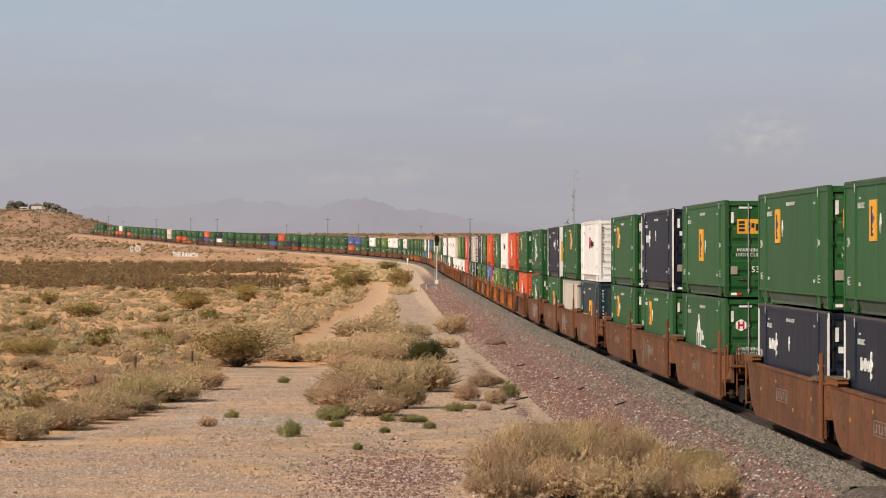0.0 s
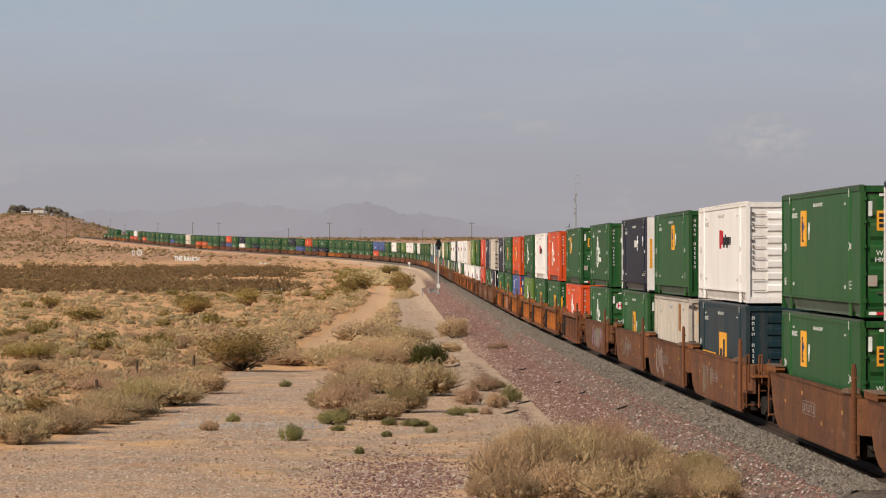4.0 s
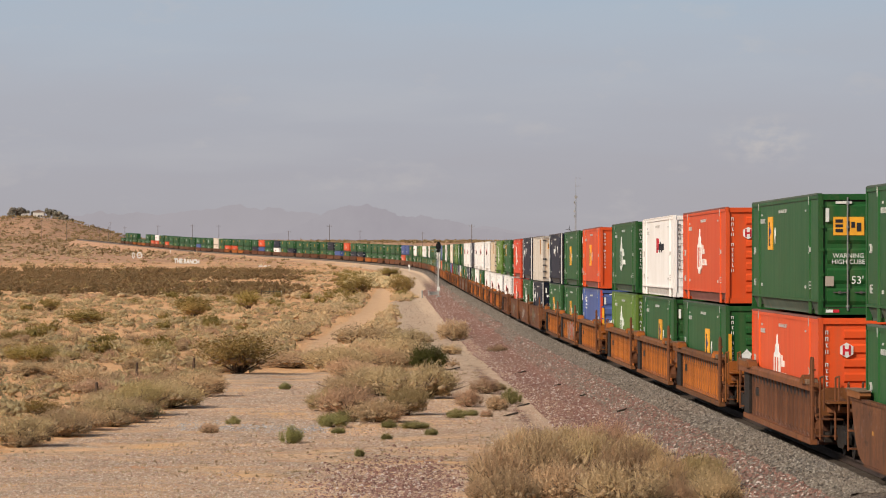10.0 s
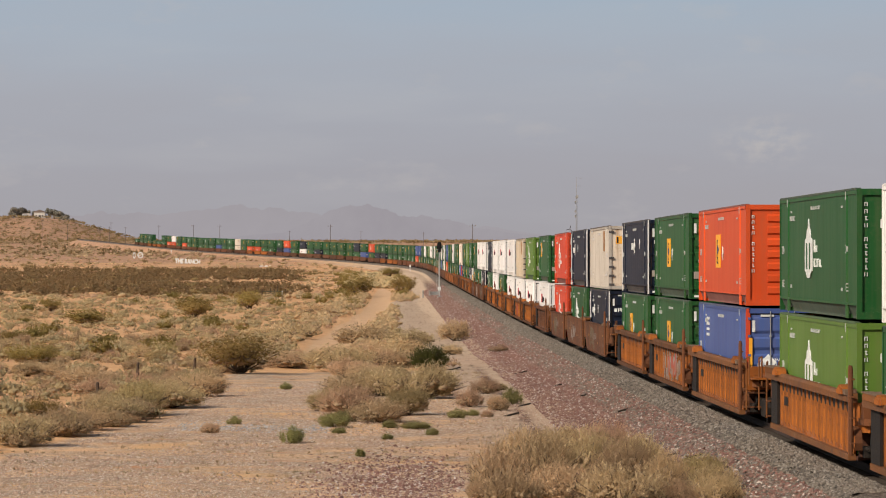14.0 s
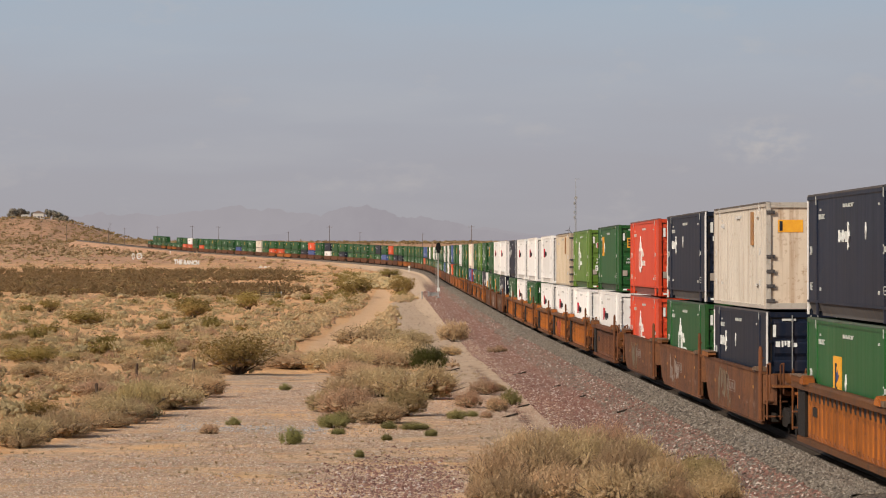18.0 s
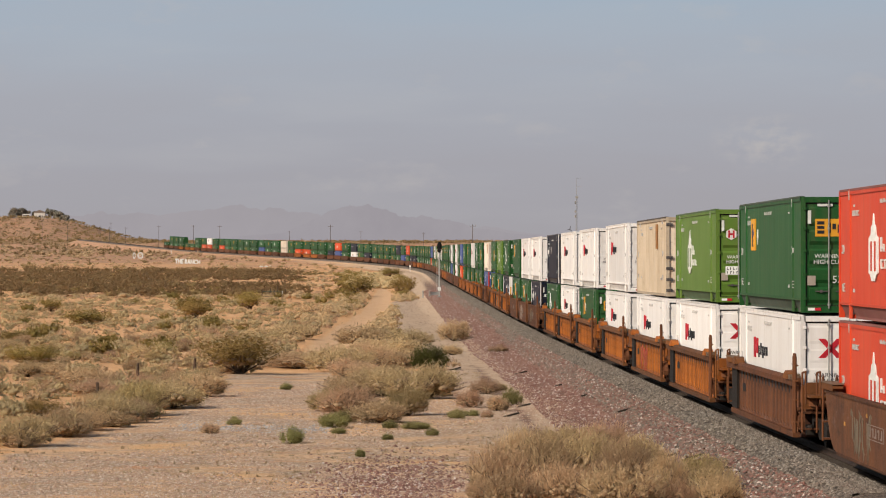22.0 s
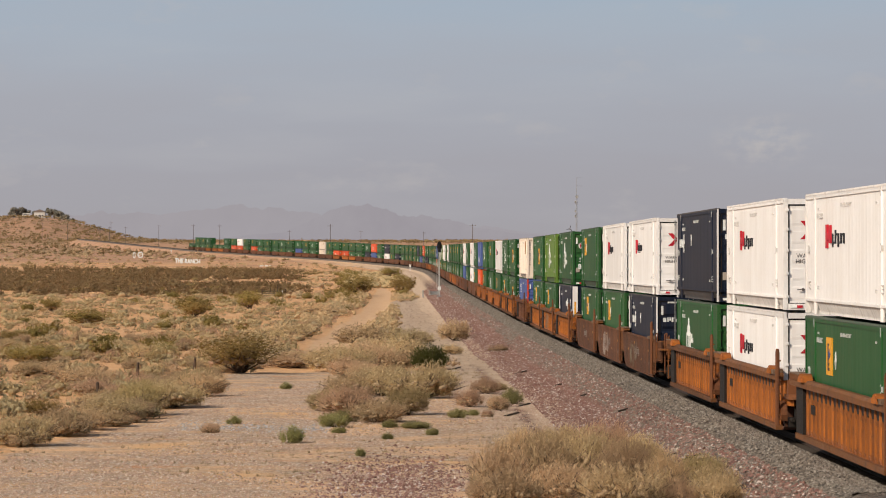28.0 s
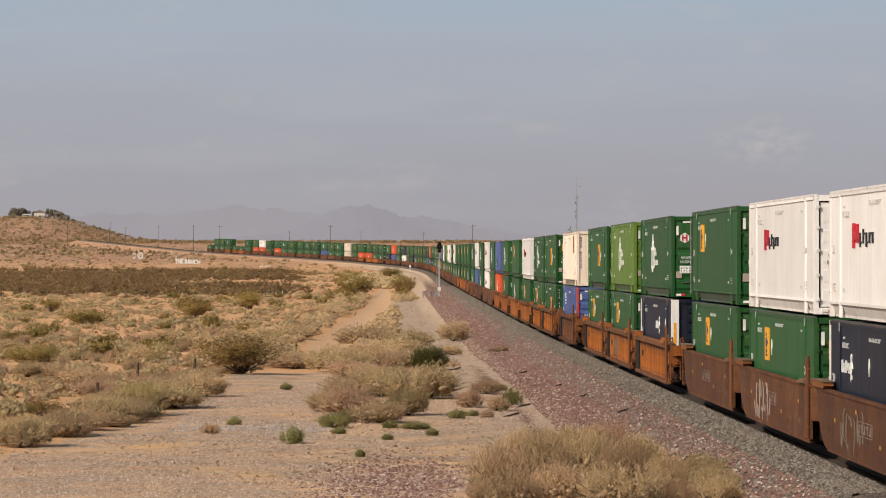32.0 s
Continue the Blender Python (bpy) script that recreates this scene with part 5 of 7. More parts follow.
def well_car(kind, finish, first, last, fine, marks=0):
    car = new("well_car")
    word = {"brown": "rust-brown smooth-sided", "orange": "weathered orange ribbed", "dark": "dark brown ribbed"}[finish]
    tagged(car, word + " steel well car carrying stacked containers on rails", "railcar", "well cars of the train")
    flip = Matrix.Diagonal((-1, 1, 1, 1))
    turn = Matrix.Diagonal((1, -1, 1, 1))
    for m in (Matrix.Identity(4), flip):
        part("side_plate", shared(("plate", kind, finish), lambda: side_plate_mesh(kind, finish)), None, car).matrix_basis = m
        part("side_chord", shared(("chord", kind, finish), lambda: chord_mesh(kind, finish)), None, car).matrix_basis = m
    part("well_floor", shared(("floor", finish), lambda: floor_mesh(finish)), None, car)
    for m in (Matrix.Identity(4), turn):
        part("end_platform", shared(("end", finish), lambda: end_mesh(finish)), None, car).matrix_basis = m
    add_truck(car, 10.15)
    if first:
        add_truck(car, -10.15)
        part("drawbar", shared("drawbar", drawbar_mesh), None, car, "dark coupler with air hose")
    if fine:
        if kind == "ribbed":
            for i in range(18):
                part("rib", shared(("rib", finish), lambda: rib_mesh(finish)), None, car).location = (0, -7.55 + i * 0.84, 0)
                if i < 17:
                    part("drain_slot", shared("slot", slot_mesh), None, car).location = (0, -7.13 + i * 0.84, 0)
            part("end_post", shared("end_post", end_post_mesh), None, car, "sooty black end gusset").location = (0, 8.02, 0)
            part("card_plate", shared("card", card_mesh), None, car, "small dark square plate").location = (0, 5.4, 0)
            part("opening_rim", shared("rim", lambda: end_plate_mesh(finish)), None, car)
        else:
            for y, z in ((-6.6, 1.12), (-2.6, 0.70), (1.4, 1.28), (5.2, 0.95)):
                part("reflector_patch", shared("patches", reflector_patch), None, car, "yellow reflective square").location = (0, y, z)
            tagged(part("stencil_lettering", shared("stencil", stencil_mesh), None, car), kind="stuff")
        part("brake_gear", shared("brake", brake_gear_mesh), None, car)
        part("corner_cap", shared("cap", shelf_mesh), None, car, "dusty pale corner cap")
        part("guide_plate", shared("lip", lip_mesh), None, car, "bent pale guide plate")
        part("guide_block", shared("block", block_mesh), None, car)
        gm = shared(("guide", finish), lambda: guide_mesh(finish))
        for y in (6.4, -7.4) if kind == "ribbed" else ():
            for m in (Matrix.Identity(4), flip):
                part("corner_guide", gm, None, car, "rounded steel container guide").matrix_basis = Matrix.Translation((0, y, 0)) @ m
        for y in (-9.0, -8.7):
            part("stake", shared("stake", stake_mesh), None, car, "upright steel stake").location = (0, y, 0)
        for z in (0.6, 1.15, 1.62, 2.0):
            part("rung", shared("rung", rung_mesh), None, car).location = (0, -8.86, z)
        for m in ([Matrix.Identity(4)] if first else []) + ([turn] if last else []):
            part("crossover_platform", shared(("crossover", finish), lambda: crossover_mesh(finish)), None, car).matrix_basis = m
            for x, y in ((-1.46, -9.85), (-1.12, -10.0)):
                part("grab_rail", shared(("grab", finish), lambda: grab_rail_mesh(finish)), None, car, "bent steel grab rail").matrix_basis = m @ Matrix.Translation((x, y, 0))
            for z in (0.45, 0.85):
                part("step", shared("step", step_mesh), None, car).matrix_basis = m @ Matrix.Translation((0, 0, z))
        if marks in SPRAYED:
            over, under = SPRAYED[marks]
            deep = dict(depth=-1.49, lift=-1.508) if kind == "smooth" else dict(depth=-1.382, lift=-1.414)
            if under:
                part("graffiti_fill", shared(("fill", marks), lambda: graffiti_fill(marks, M_SPRAYS[under], deep["depth"], deep["lift"] + 0.004)), None, car, under + " sprayed patches").location = (0, -2.0, 0)
            for k, y in enumerate((-3.6, 0.2) if under else (2.2,)):
                tagged(part("graffiti", shared(("graf", marks, k), lambda: graffiti_mesh(10 * marks + k, M_SPRAYS[over], **deep)), None, car, over + " sprayed graffiti strokes"), kind="stuff").location = (0, y, 0)
    return car


# ---------------------------------------------------------------- the consist
SPEED, DRAG = 18.016, 0.0024          # metres a second; slight slackening
# near stretch, front to rear: place of the far end at 13 s, car type, set (s single, a first, b middle, c last), top and bottom load
CONSIST = (
    (-217.0, "brown", "b", "green badge door", "navy star door"), (-197.8, "brown", "c", "green badge door", "navy star door"),
    (-171.7, "brown", "a", "green badge_mid door 0.5", "green tower door"), (-151.2, "brown", "b", "navy star door", "green badge door"), (-131.2, "brown", "c", "green badge door", "green badge door"),
    (-105.4, "brown", "a", "white cross ladder -1.5", "teal script front"), (-85.3, "brown", "b", "green badge front -1", "ivory strip ladder"), (-65.4, "brown", "c", "navy star front -2 panel", "green badge_mid door 0"),
    (-40.0, "brown", "s", "green tower front", "green tower door"), (-15.0, "dark", "s", "green badge door", "orange tower front"),
    (9.2, "orange", "a", "orange tower front", "green badge_mid front placard"), (29.6, "orange", "b", "white cross ladder -1.5", "green badge_mid door"), (49.9, "orange", "c", "green tower front", "lime tower front"),
    (75.2, "orange", "a", "orange badge_mid front 1", "blue brush door placard"), (95.4, "orange", "b", "green badge_mid door 1", "green badge_mid door 1"), (115.3, "orange", "c", "navy star door 0", "green badge_mid door 2"),
    (141.2, "brown", "a", "ivory strip ladder", "navy star door 4"), (160.6, "brown", "b", "navy star door 4", "green tower door 2"), (181.0, "brown", "c", "red tower door 2", "red tower door 2"),
    (205.0, "dark", "s", "green badge door 4", "white cross door"), (228.9, "orange", "a", "lime tower door 2", "white cross door"), (249.6, "orange", "b", "tan strip ladder -3", "white cross door"),
    (271.5, "orange", "c", "white cross door", "white cross door"), (295.6, "orange", "a", "white cross door", "green badge door"), (316.8, "orange", "b", "white cross door", "white cross door"),
    (336.2, "orange", "c", "navy star door 5", "green tower door 3"), (362.3, "brown", "a", "white cross door", "navy star door 4"), (381.6, "brown", "b", "white cross door", "green badge door"),
    (401.4, "brown", "c", "green badge door 4", "green badge door 2"), (426.6, "orange", "a", "green tower door", "navy star front -2 panel"), (447.0, "orange", "b", "lime tower door", "green badge door"),
    (466.3, "orange", "c", "green badge_mid door", "green badge door"), (493.8, "dark", "s", "cream strip front", "blue brush door"), (519.0, "orange", "a", "green badge_mid door", "green badge_mid front"),
    (537.0, "orange", "b", "green tower door", "green badge door"), (560.0, "orange", "c", "white cross door", "green badge door"), (583.5, "orange", "s", "green badge door", "green tower door"),
    (609.5, "orange", "s", "green tower door", "green badge door"), (632.0, "orange", "a", "blue brush door", "orange tower door"),
)
# far stretch: places where the load differs from green over green
FAR_LOADS = (
    (662, "top", "white cross door"),
    (668, "low", "white cross door"),
    (709, "top", "white cross door"),
    (713, "low", "blue brush door"),
    (874, "top", "white cross door"),
    (926, "top", "white cross door"),
    (916, "top", "white cross door"),
    (869, "top", "white cross door"),
    (1000, "top", "white cross door"),
    (1069, "top", "blue brush door"),
    (1049, "top", "blue brush door"),
    (1069, "low", "orange tower door"),
    (948, "top", "lime tower door"),
    (1255, "top", "orange tower door"),
    (1278, "low", "blue brush door"),
    (1302, "top", "navy star door"),
    (1238, "low", "navy star door"),
    (1221, "low", "navy star door"),
    (1497, "top", "orange tower door"),
    (1499, "low", "blue brush door"),
    (1455, "top", "navy star door"),
    (1454, "low", "white cross door"),
    (1524, "low", "navy star door"),
    (1647, "top", "cream strip front"),
    (1647, "low", "cream strip front"),
    (1608, "low", "orange tower door"),
    (1584, "low", "orange tower door"),
    (1903, "top", "white cross door"),
    (1925, "low", "orange tower door"),
    (1902, "low", "orange tower door"),
    (1844, "low", "orange tower door"),
    (1722, "low", "blue brush door"),
    (2070, "top", "none"),
    (1997, "top", "none"),
    (1969, "top", "none"),
    (1417, "low", "navy star door")
)


def build_train():
    units = list(CONSIST)
    s, i = units[-1][0], 0
    rng = random.Random(8)
    tail = []
    while s < 2082:
        s += (20.3, 20.3, 25.4)[i % 3]
        tail.append((s, ("brown", "dark", "orange", "brown", "dark", "brown")[(i // 3) % 6], "bca"[i % 3], rng.choice(("green tower door", "green badge door", "green badge_mid door")), rng.choice(("green tower door", "green badge door"))))
        i += 1
    used = {}
    for at, level, load in FAR_LOADS:
        k = min(range(len(tail)), key=lambda j: abs(tail[j][0] - 8 - at))
        used.setdefault(k, {})[level] = load
    for k, (s, car, pos, top, low) in enumerate(tail):
        units.append((s, car, pos, used.get(k, {}).get("top", top), used.get(k, {}).get("low", low)))
    moving = []
    proto = {}

    def get(key, make):
        """A copy of an earlier thing of the same kind, or a new one."""
        if key in proto:
            return copy_thing(proto[key], Matrix.Identity(4))
        proto[key] = make()
        return proto[key]

    for k, (s, car, pos, top, low) in enumerate(units):
        fine = s < 560
        centre = s - CL / 2
        kind = "smooth" if car == "brown" else "ribbed"
        marks = k if k in SPRAYED else 0
        moving.append((get(("car", kind, car, pos, fine, marks), lambda: well_car(kind, car, pos in "as", pos in "cs", fine, marks)), centre, 0.0))
        for level, load in ((0, low), (1, top)):
            if load == "none":
                continue
            w = load.split()
            at = [float(x) for x in w[3:] if x not in ("panel", "placard")]
            moving.append((get(("box", load, level, fine), lambda: container(w[0], w[1], w[2], level, fine, at[0] if at else None, "panel" in w, "placard" in w)), centre, 0.34 + level * 2.975))
    return moving


TRAIN = build_train()


def along(centre, lift, t):
    u = t - 13.0
    return track(centre - SPEED * u + DRAG * u * u) @ pose(0, 0, lift)


# ---------------------------------------------------------------- desert shrubs
def leaf_material(name, a, b, c, cool=1.0):
    m, n, l, bs = nodes_of(name)
    a, c = tuple((x + y) / 2 for x, y in zip(a, b)), tuple((x + y) / 2 for x, y in zip(b, c))
    geo = n.new("ShaderNodeNewGeometry")
    ramp = n.new("ShaderNodeValToRGB")
    ramp.color_ramp.elements[0].color, ramp.color_ramp.elements[1].color = (*a, 1), (*c, 1)
    ramp.color_ramp.elements.new(0.5).color = (*b, 1)
    l.new(geo.outputs["Random Per Island"], ramp.inputs[0])
    info = n.new("ShaderNodeObjectInfo")
    mr = n.new("ShaderNodeMapRange")
    mr.inputs["To Min"].default_value, mr.inputs["To Max"].default_value = 0.78, 1.22
    l.new(info.outputs["Random"], mr.inputs["Value"])
    tc = n.new("ShaderNodeTexCoord").outputs["Object"]
    own = n.new("ShaderNodeMath")          # some plants greener, some browner
    own.operation = "FRACT"
    times = n.new("ShaderNodeMath")
    times.operation = "MULTIPLY"
    times.inputs[1].default_value = 7.3
    l.new(info.outputs["Random"], times.inputs[0])
    l.new(times.outputs[0], own.inputs[0])
    hue = n.new("ShaderNodeMapRange")
    hue.inputs["To Min"].default_value, hue.inputs["To Max"].default_value = 0.493, 0.514
    l.new(own.outputs[0], hue.inputs["Value"])
    hv = n.new("ShaderNodeHueSaturation")
    l.new(mr.outputs[0], hv.inputs["Value"])
    l.new(hue.outputs[0], hv.inputs["Hue"])
    col = mix_rgb(n, l, noise_of(n, l, tc, 0.35, detail=3, lo=0.35, hi=0.65, out=0.5), ramp.outputs[0], tuple(0.75 * x for x in b))
    col = mix_rgb(n, l, noise_of(n, l, tc, 0.55, detail=2, lo=0.48, hi=0.60, out=0.75 * cool), col, (0.66 * b[0], 0.76 * b[1], 0.80 * b[2]))
    col = mix_rgb(n, l, noise_of(n, l, tc, 16.0, detail=4, rough=0.7, lo=0.42, hi=0.62, out=0.35), col, tuple(0.6 * x for x in a))
    bp = n.new("ShaderNodeBump")
    bp.inputs["Strength"].default_value, bp.inputs["Distance"].default_value = 0.9, 0.08
    l.new(noise_of(n, l, tc, 20.0, detail=4, rough=0.7, lo=0.2, hi=0.8), bp.inputs["Height"])
    l.new(bp.outputs[0], bs.inputs["Normal"])
    l.new(col, hv.inputs["Color"])
    l.new(hv.outputs[0], bs.inputs["Base Color"])
    bs.inputs["Roughness"].default_value = 0.85
    bs.inputs["Specular IOR Level"].default_value = 0.2
    tr = n.new("ShaderNodeBsdfTranslucent")          # thin leaves let light through
    l.new(hv.outputs[0], tr.inputs["Color"])
    mx = n.new("ShaderNodeMixShader")
    mx.inputs["Fac"].default_value = 0.32
    l.new(bs.outputs[0], mx.inputs[1])
    l.new(tr.outputs[0], mx.inputs[2])
    l.new(mx.outputs[0], n["Material Output"].inputs["Surface"])
    return m


M_LEAF = {
    "sage": leaf_material("sagebrush_leaf", (0.59, 0.402, 0.215), (0.71, 0.500, 0.285), (0.82, 0.600, 0.365)),
    "gold": leaf_material("golden_brush_leaf", (0.47, 0.345, 0.155), (0.56, 0.415, 0.20), (0.64, 0.485, 0.26)),
    "dry": leaf_material("dry_brush_twig", (0.56, 0.350, 0.205), (0.68, 0.445, 0.275), (0.79, 0.55, 0.355)),
    "creosote": leaf_material("creosote_leaf", (0.28, 0.190, 0.060), (0.37, 0.252, 0.082), (0.47, 0.325, 0.115)),
    "belt": leaf_material("brown_creosote_leaf", (0.30, 0.192, 0.088), (0.36, 0.235, 0.110), (0.42, 0.28, 0.135)),
    "greenwood": leaf_material("dark_green_bush_leaf", (0.075, 0.075, 0.018), (0.115, 0.110, 0.028), (0.18, 0.165, 0.045), 0.3),
    "tuft": leaf_material("green_ephedra_stem", (0.36, 0.33, 0.12), (0.46, 0.41, 0.16), (0.57, 0.495, 0.22), 0.25),
    "straw": leaf_material("dry_grass_blade", (0.52, 0.35, 0.17), (0.58, 0.41, 0.22), (0.64, 0.48, 0.29)),
}
# woody inner cushions, their brown also painting shade into the gaps between sprays
M_CORE = plain("shaded_woody_core", (0.40, 0.28, 0.165), (0.24, 0.16, 0.09), rough=0.95)
M_TWIG = plain("grey_brown_twig", (0.14, 0.10, 0.07), (0.09, 0.065, 0.05), rough=0.9)


def ico(level):
    bm = bmesh.new()
    bmesh.ops.create_icosphere(bm, subdivisions=level, radius=1.0)
    v = np.array([tuple(p.co) for p in bm.verts])
    f = np.array([[p.index for p in q.verts] for q in bm.faces])
    bm.free()
    return v, f


ICO = {1: ico(1), 2: ico(2)}


def lump_arrays(c, size, level, rng):
    """Rough twig cushions round the centres, each one uneven."""
    v0, f0 = ICO[level]
    k = len(v0)
    r = size[:, None, None] * (0.72 + 0.42 * rng.rand(len(c), k, 1))
    v = v0[None] * r * np.array([1, 1, 1.25]) + c[:, None, :]
    v[..., 2] = np.maximum(v[..., 2], 0.0)
    f = f0[None] + (k * np.arange(len(c)))[:, None, None]
    return v.reshape(-1, 3), f.reshape(-1, 3)


def shrub_points(kind, rng, count, sprays):
    """Blade places and directions of a shrub one metre wide and one metre high, and its inner cushions."""
    if kind == "straw":
        a = rng.rand(count) * 6.283
        r = 0.16 * np.sqrt(rng.rand(count))
        p = np.stack([r * np.cos(a), r * np.sin(a), 0.05 * rng.rand(count)], 1)
        lean = 0.1 + 1.1 * rng.rand(count)
        d = np.stack([np.cos(a) * lean, np.sin(a) * lean, 0.85 + 0.5 * rng.rand(count)], 1)
        return p, d, np.zeros((1, 3)), np.zeros(1), d
    a = rng.rand(sprays) * 6.283
    open_bush = kind in ("creosote", "belt")
    u = np.sqrt(rng.rand(sprays))
    r = 0.41 * u
    dome = np.sqrt(np.clip(1 - (r / 0.5) ** 2 * (0.55 if open_bush else 0.93), 0.02, 1))
    tip = np.stack([r * np.cos(a), r * np.sin(a), dome * (0.50 + 0.34 * rng.rand(sprays))], 1)
    root = tip * np.array([0.22, 0.22, 0.05]) if open_bush else tip * np.array([0.86, 0.86, 0.06])
    w = rng.randint(0, sprays, count)
    f = ((0.30 if open_bush else 0.08) + (0.68 if open_bush else 0.90) * rng.rand(count) ** 0.75)[:, None]
    axis = tip - root
    spread = 0.022 + 0.042 * f
    p = root[w] + axis[w] * f + rng.randn(count, 3) * spread * np.array([1, 1, 0.8])
    p[:, 2] = np.abs(p[:, 2]) + 0.01
    n = axis / (np.linalg.norm(axis, axis=1)[:, None] + 1e-6)
    d = n[w] + rng.randn(count, 3) * (0.6 if open_bush else 0.48)
    c = root + axis * (0.42 if open_bush else 0.50)
    size = ((0.035 if open_bush else 0.048) + 0.035 * rng.rand(sprays)) * (0.3 + 0.85 * tip[:, 2])
    out = p - np.array([0, 0, 0.25])
    out = out / (np.linalg.norm(out, axis=1)[:, None] + 1e-6)
    return p, d, c, size, out


def leaf_mesh_arrays(p, d, length, width, rng):
    """Slim folded blades as single triangles."""
    d = d / (np.linalg.norm(d, axis=1)[:, None] + 1e-6)
    side = np.cross(d, rng.randn(len(p), 3))
    side /= np.linalg.norm(side, axis=1)[:, None] + 1e-6
    ln = length * (0.6 + 0.8 * rng.rand(len(p)))[:, None]
    wd = width * (0.6 + 0.8 * rng.rand(len(p)))[:, None]
    v = np.stack([p - side * wd, p + side * wd, p + d * ln], 1)
    return v.reshape(-1, 3)


def chip_arrays(p, normal, size, rng):
    """Small leaf clusters as flat chips that face outwards, unevenly."""
    nrm = normal / (np.linalg.norm(normal, axis=1)[:, None] + 1e-6) + rng.randn(len(p), 3) * 0.27
    t = np.cross(nrm, rng.randn(len(p), 3))
    t /= np.linalg.norm(t, axis=1)[:, None] + 1e-6
    b = np.cross(nrm, t)
    b /= np.linalg.norm(b, axis=1)[:, None] + 1e-6
    r = size * (0.5 + rng.rand(len(p)))[:, None]
    return np.stack([p + t * r, p - t * r * 0.6 + b * r * 0.8, p - t * r * 0.6 - b * r * 0.8], 1).reshape(-1, 3)


SHRUB_WORD = {"sage": "grey-green sagebrush on sandy ground", "gold": "yellowish desert brush on sandy ground", "dry": "dry brown twiggy brush on gravel", "creosote": "dark olive creosote bush on sand",
              "tuft": "small green grassy desert tuft on gravel", "greenwood": "dense dark green bush below the railway fill"}


def shrub_proto(kind, seed, near):
    rng = np.random.RandomState(seed)
    count, sprays = {"sage": (6800, 84), "gold": (6400, 76), "dry": (5600, 70), "creosote": (5600, 60), "greenwood": (5600, 66), "tuft": (2600, 46)}[kind]
    length, width = {"sage": (0.075, 0.0052), "gold": (0.085, 0.005), "dry": (0.105, 0.0038), "creosote": (0.045, 0.0085), "greenwood": (0.07, 0.0085), "tuft": (0.15, 0.008)}[kind]
    if not near:
        count, sprays, length, width = int(count * 0.42), int(sprays * 0.62) + 1, length * 0.95, width * 1.8
    p, d, c, size, out = shrub_points(kind, rng, count, sprays)
    k = int(count * (0.35 if kind == "creosote" else 0.8))
    v = leaf_mesh_arrays(p[:k], d[:k], length, width, rng)
    v = np.concatenate([v, chip_arrays(p[k:], out[k:], 0.013 if near else 0.022, rng)])
    f = np.arange(len(v)).reshape(-1, 3)
    lv, lf = lump_arrays(c, size, 1, rng)
    f = np.concatenate([f, lf + len(v)])
    v = np.concatenate([v, lv])
    foliage = raw_mesh("foliage", v, f, M_LEAF[kind], core=(np.arange(len(f)) >= count) & (kind not in ("tuft", "greenwood")))
    bm = bmesh.new()
    for q in c[::2]:
        e = q * 1.5 + rng.randn(3) * 0.04
        if np.linalg.norm(e) > 0.05:
            tube(bm, (0.03 * rng.randn(), 0.03 * rng.randn(), 0.0), tuple(e), 0.010, 4, 0.003)
    if not bm.verts:
        tube(bm, (0, 0, 0), (0, 0, 0.12), 0.03, 5, 0.01)
    return foliage, mesh_of("stem_work", bm, M_TWIG)


SHRUBS = {(k, near): [shrub_proto(k, 40 + 7 * i + ord(k[0]), near) for i in range(4)] for k in ("sage", "gold", "dry", "creosote", "greenwood", "tuft") for near in (True, False)}
_rng = random.Random(21)


def plant(kind, x, y, w, h):
    foliage, stems = _rng.choice(SHRUBS[(kind, y < 230)])
    top = new({"tuft": "desert_tuft", "creosote": "creosote_bush", "greenwood": "green_bush"}.get(kind, "desert_shrub"))
    tagged(top, SHRUB_WORD[kind], "shrub", "desert shrubs")
    top.matrix_basis = pose(x, y, on_ground(x, y) - 0.03, 0, 0, _rng.uniform(0, 360)) @ Matrix.Diagonal((w, w * _rng.uniform(0.9, 1.2), h, 1))
    part("foliage", foliage, None, top)
    tagged(part("stem_work", stems, None, top), kind="stuff")


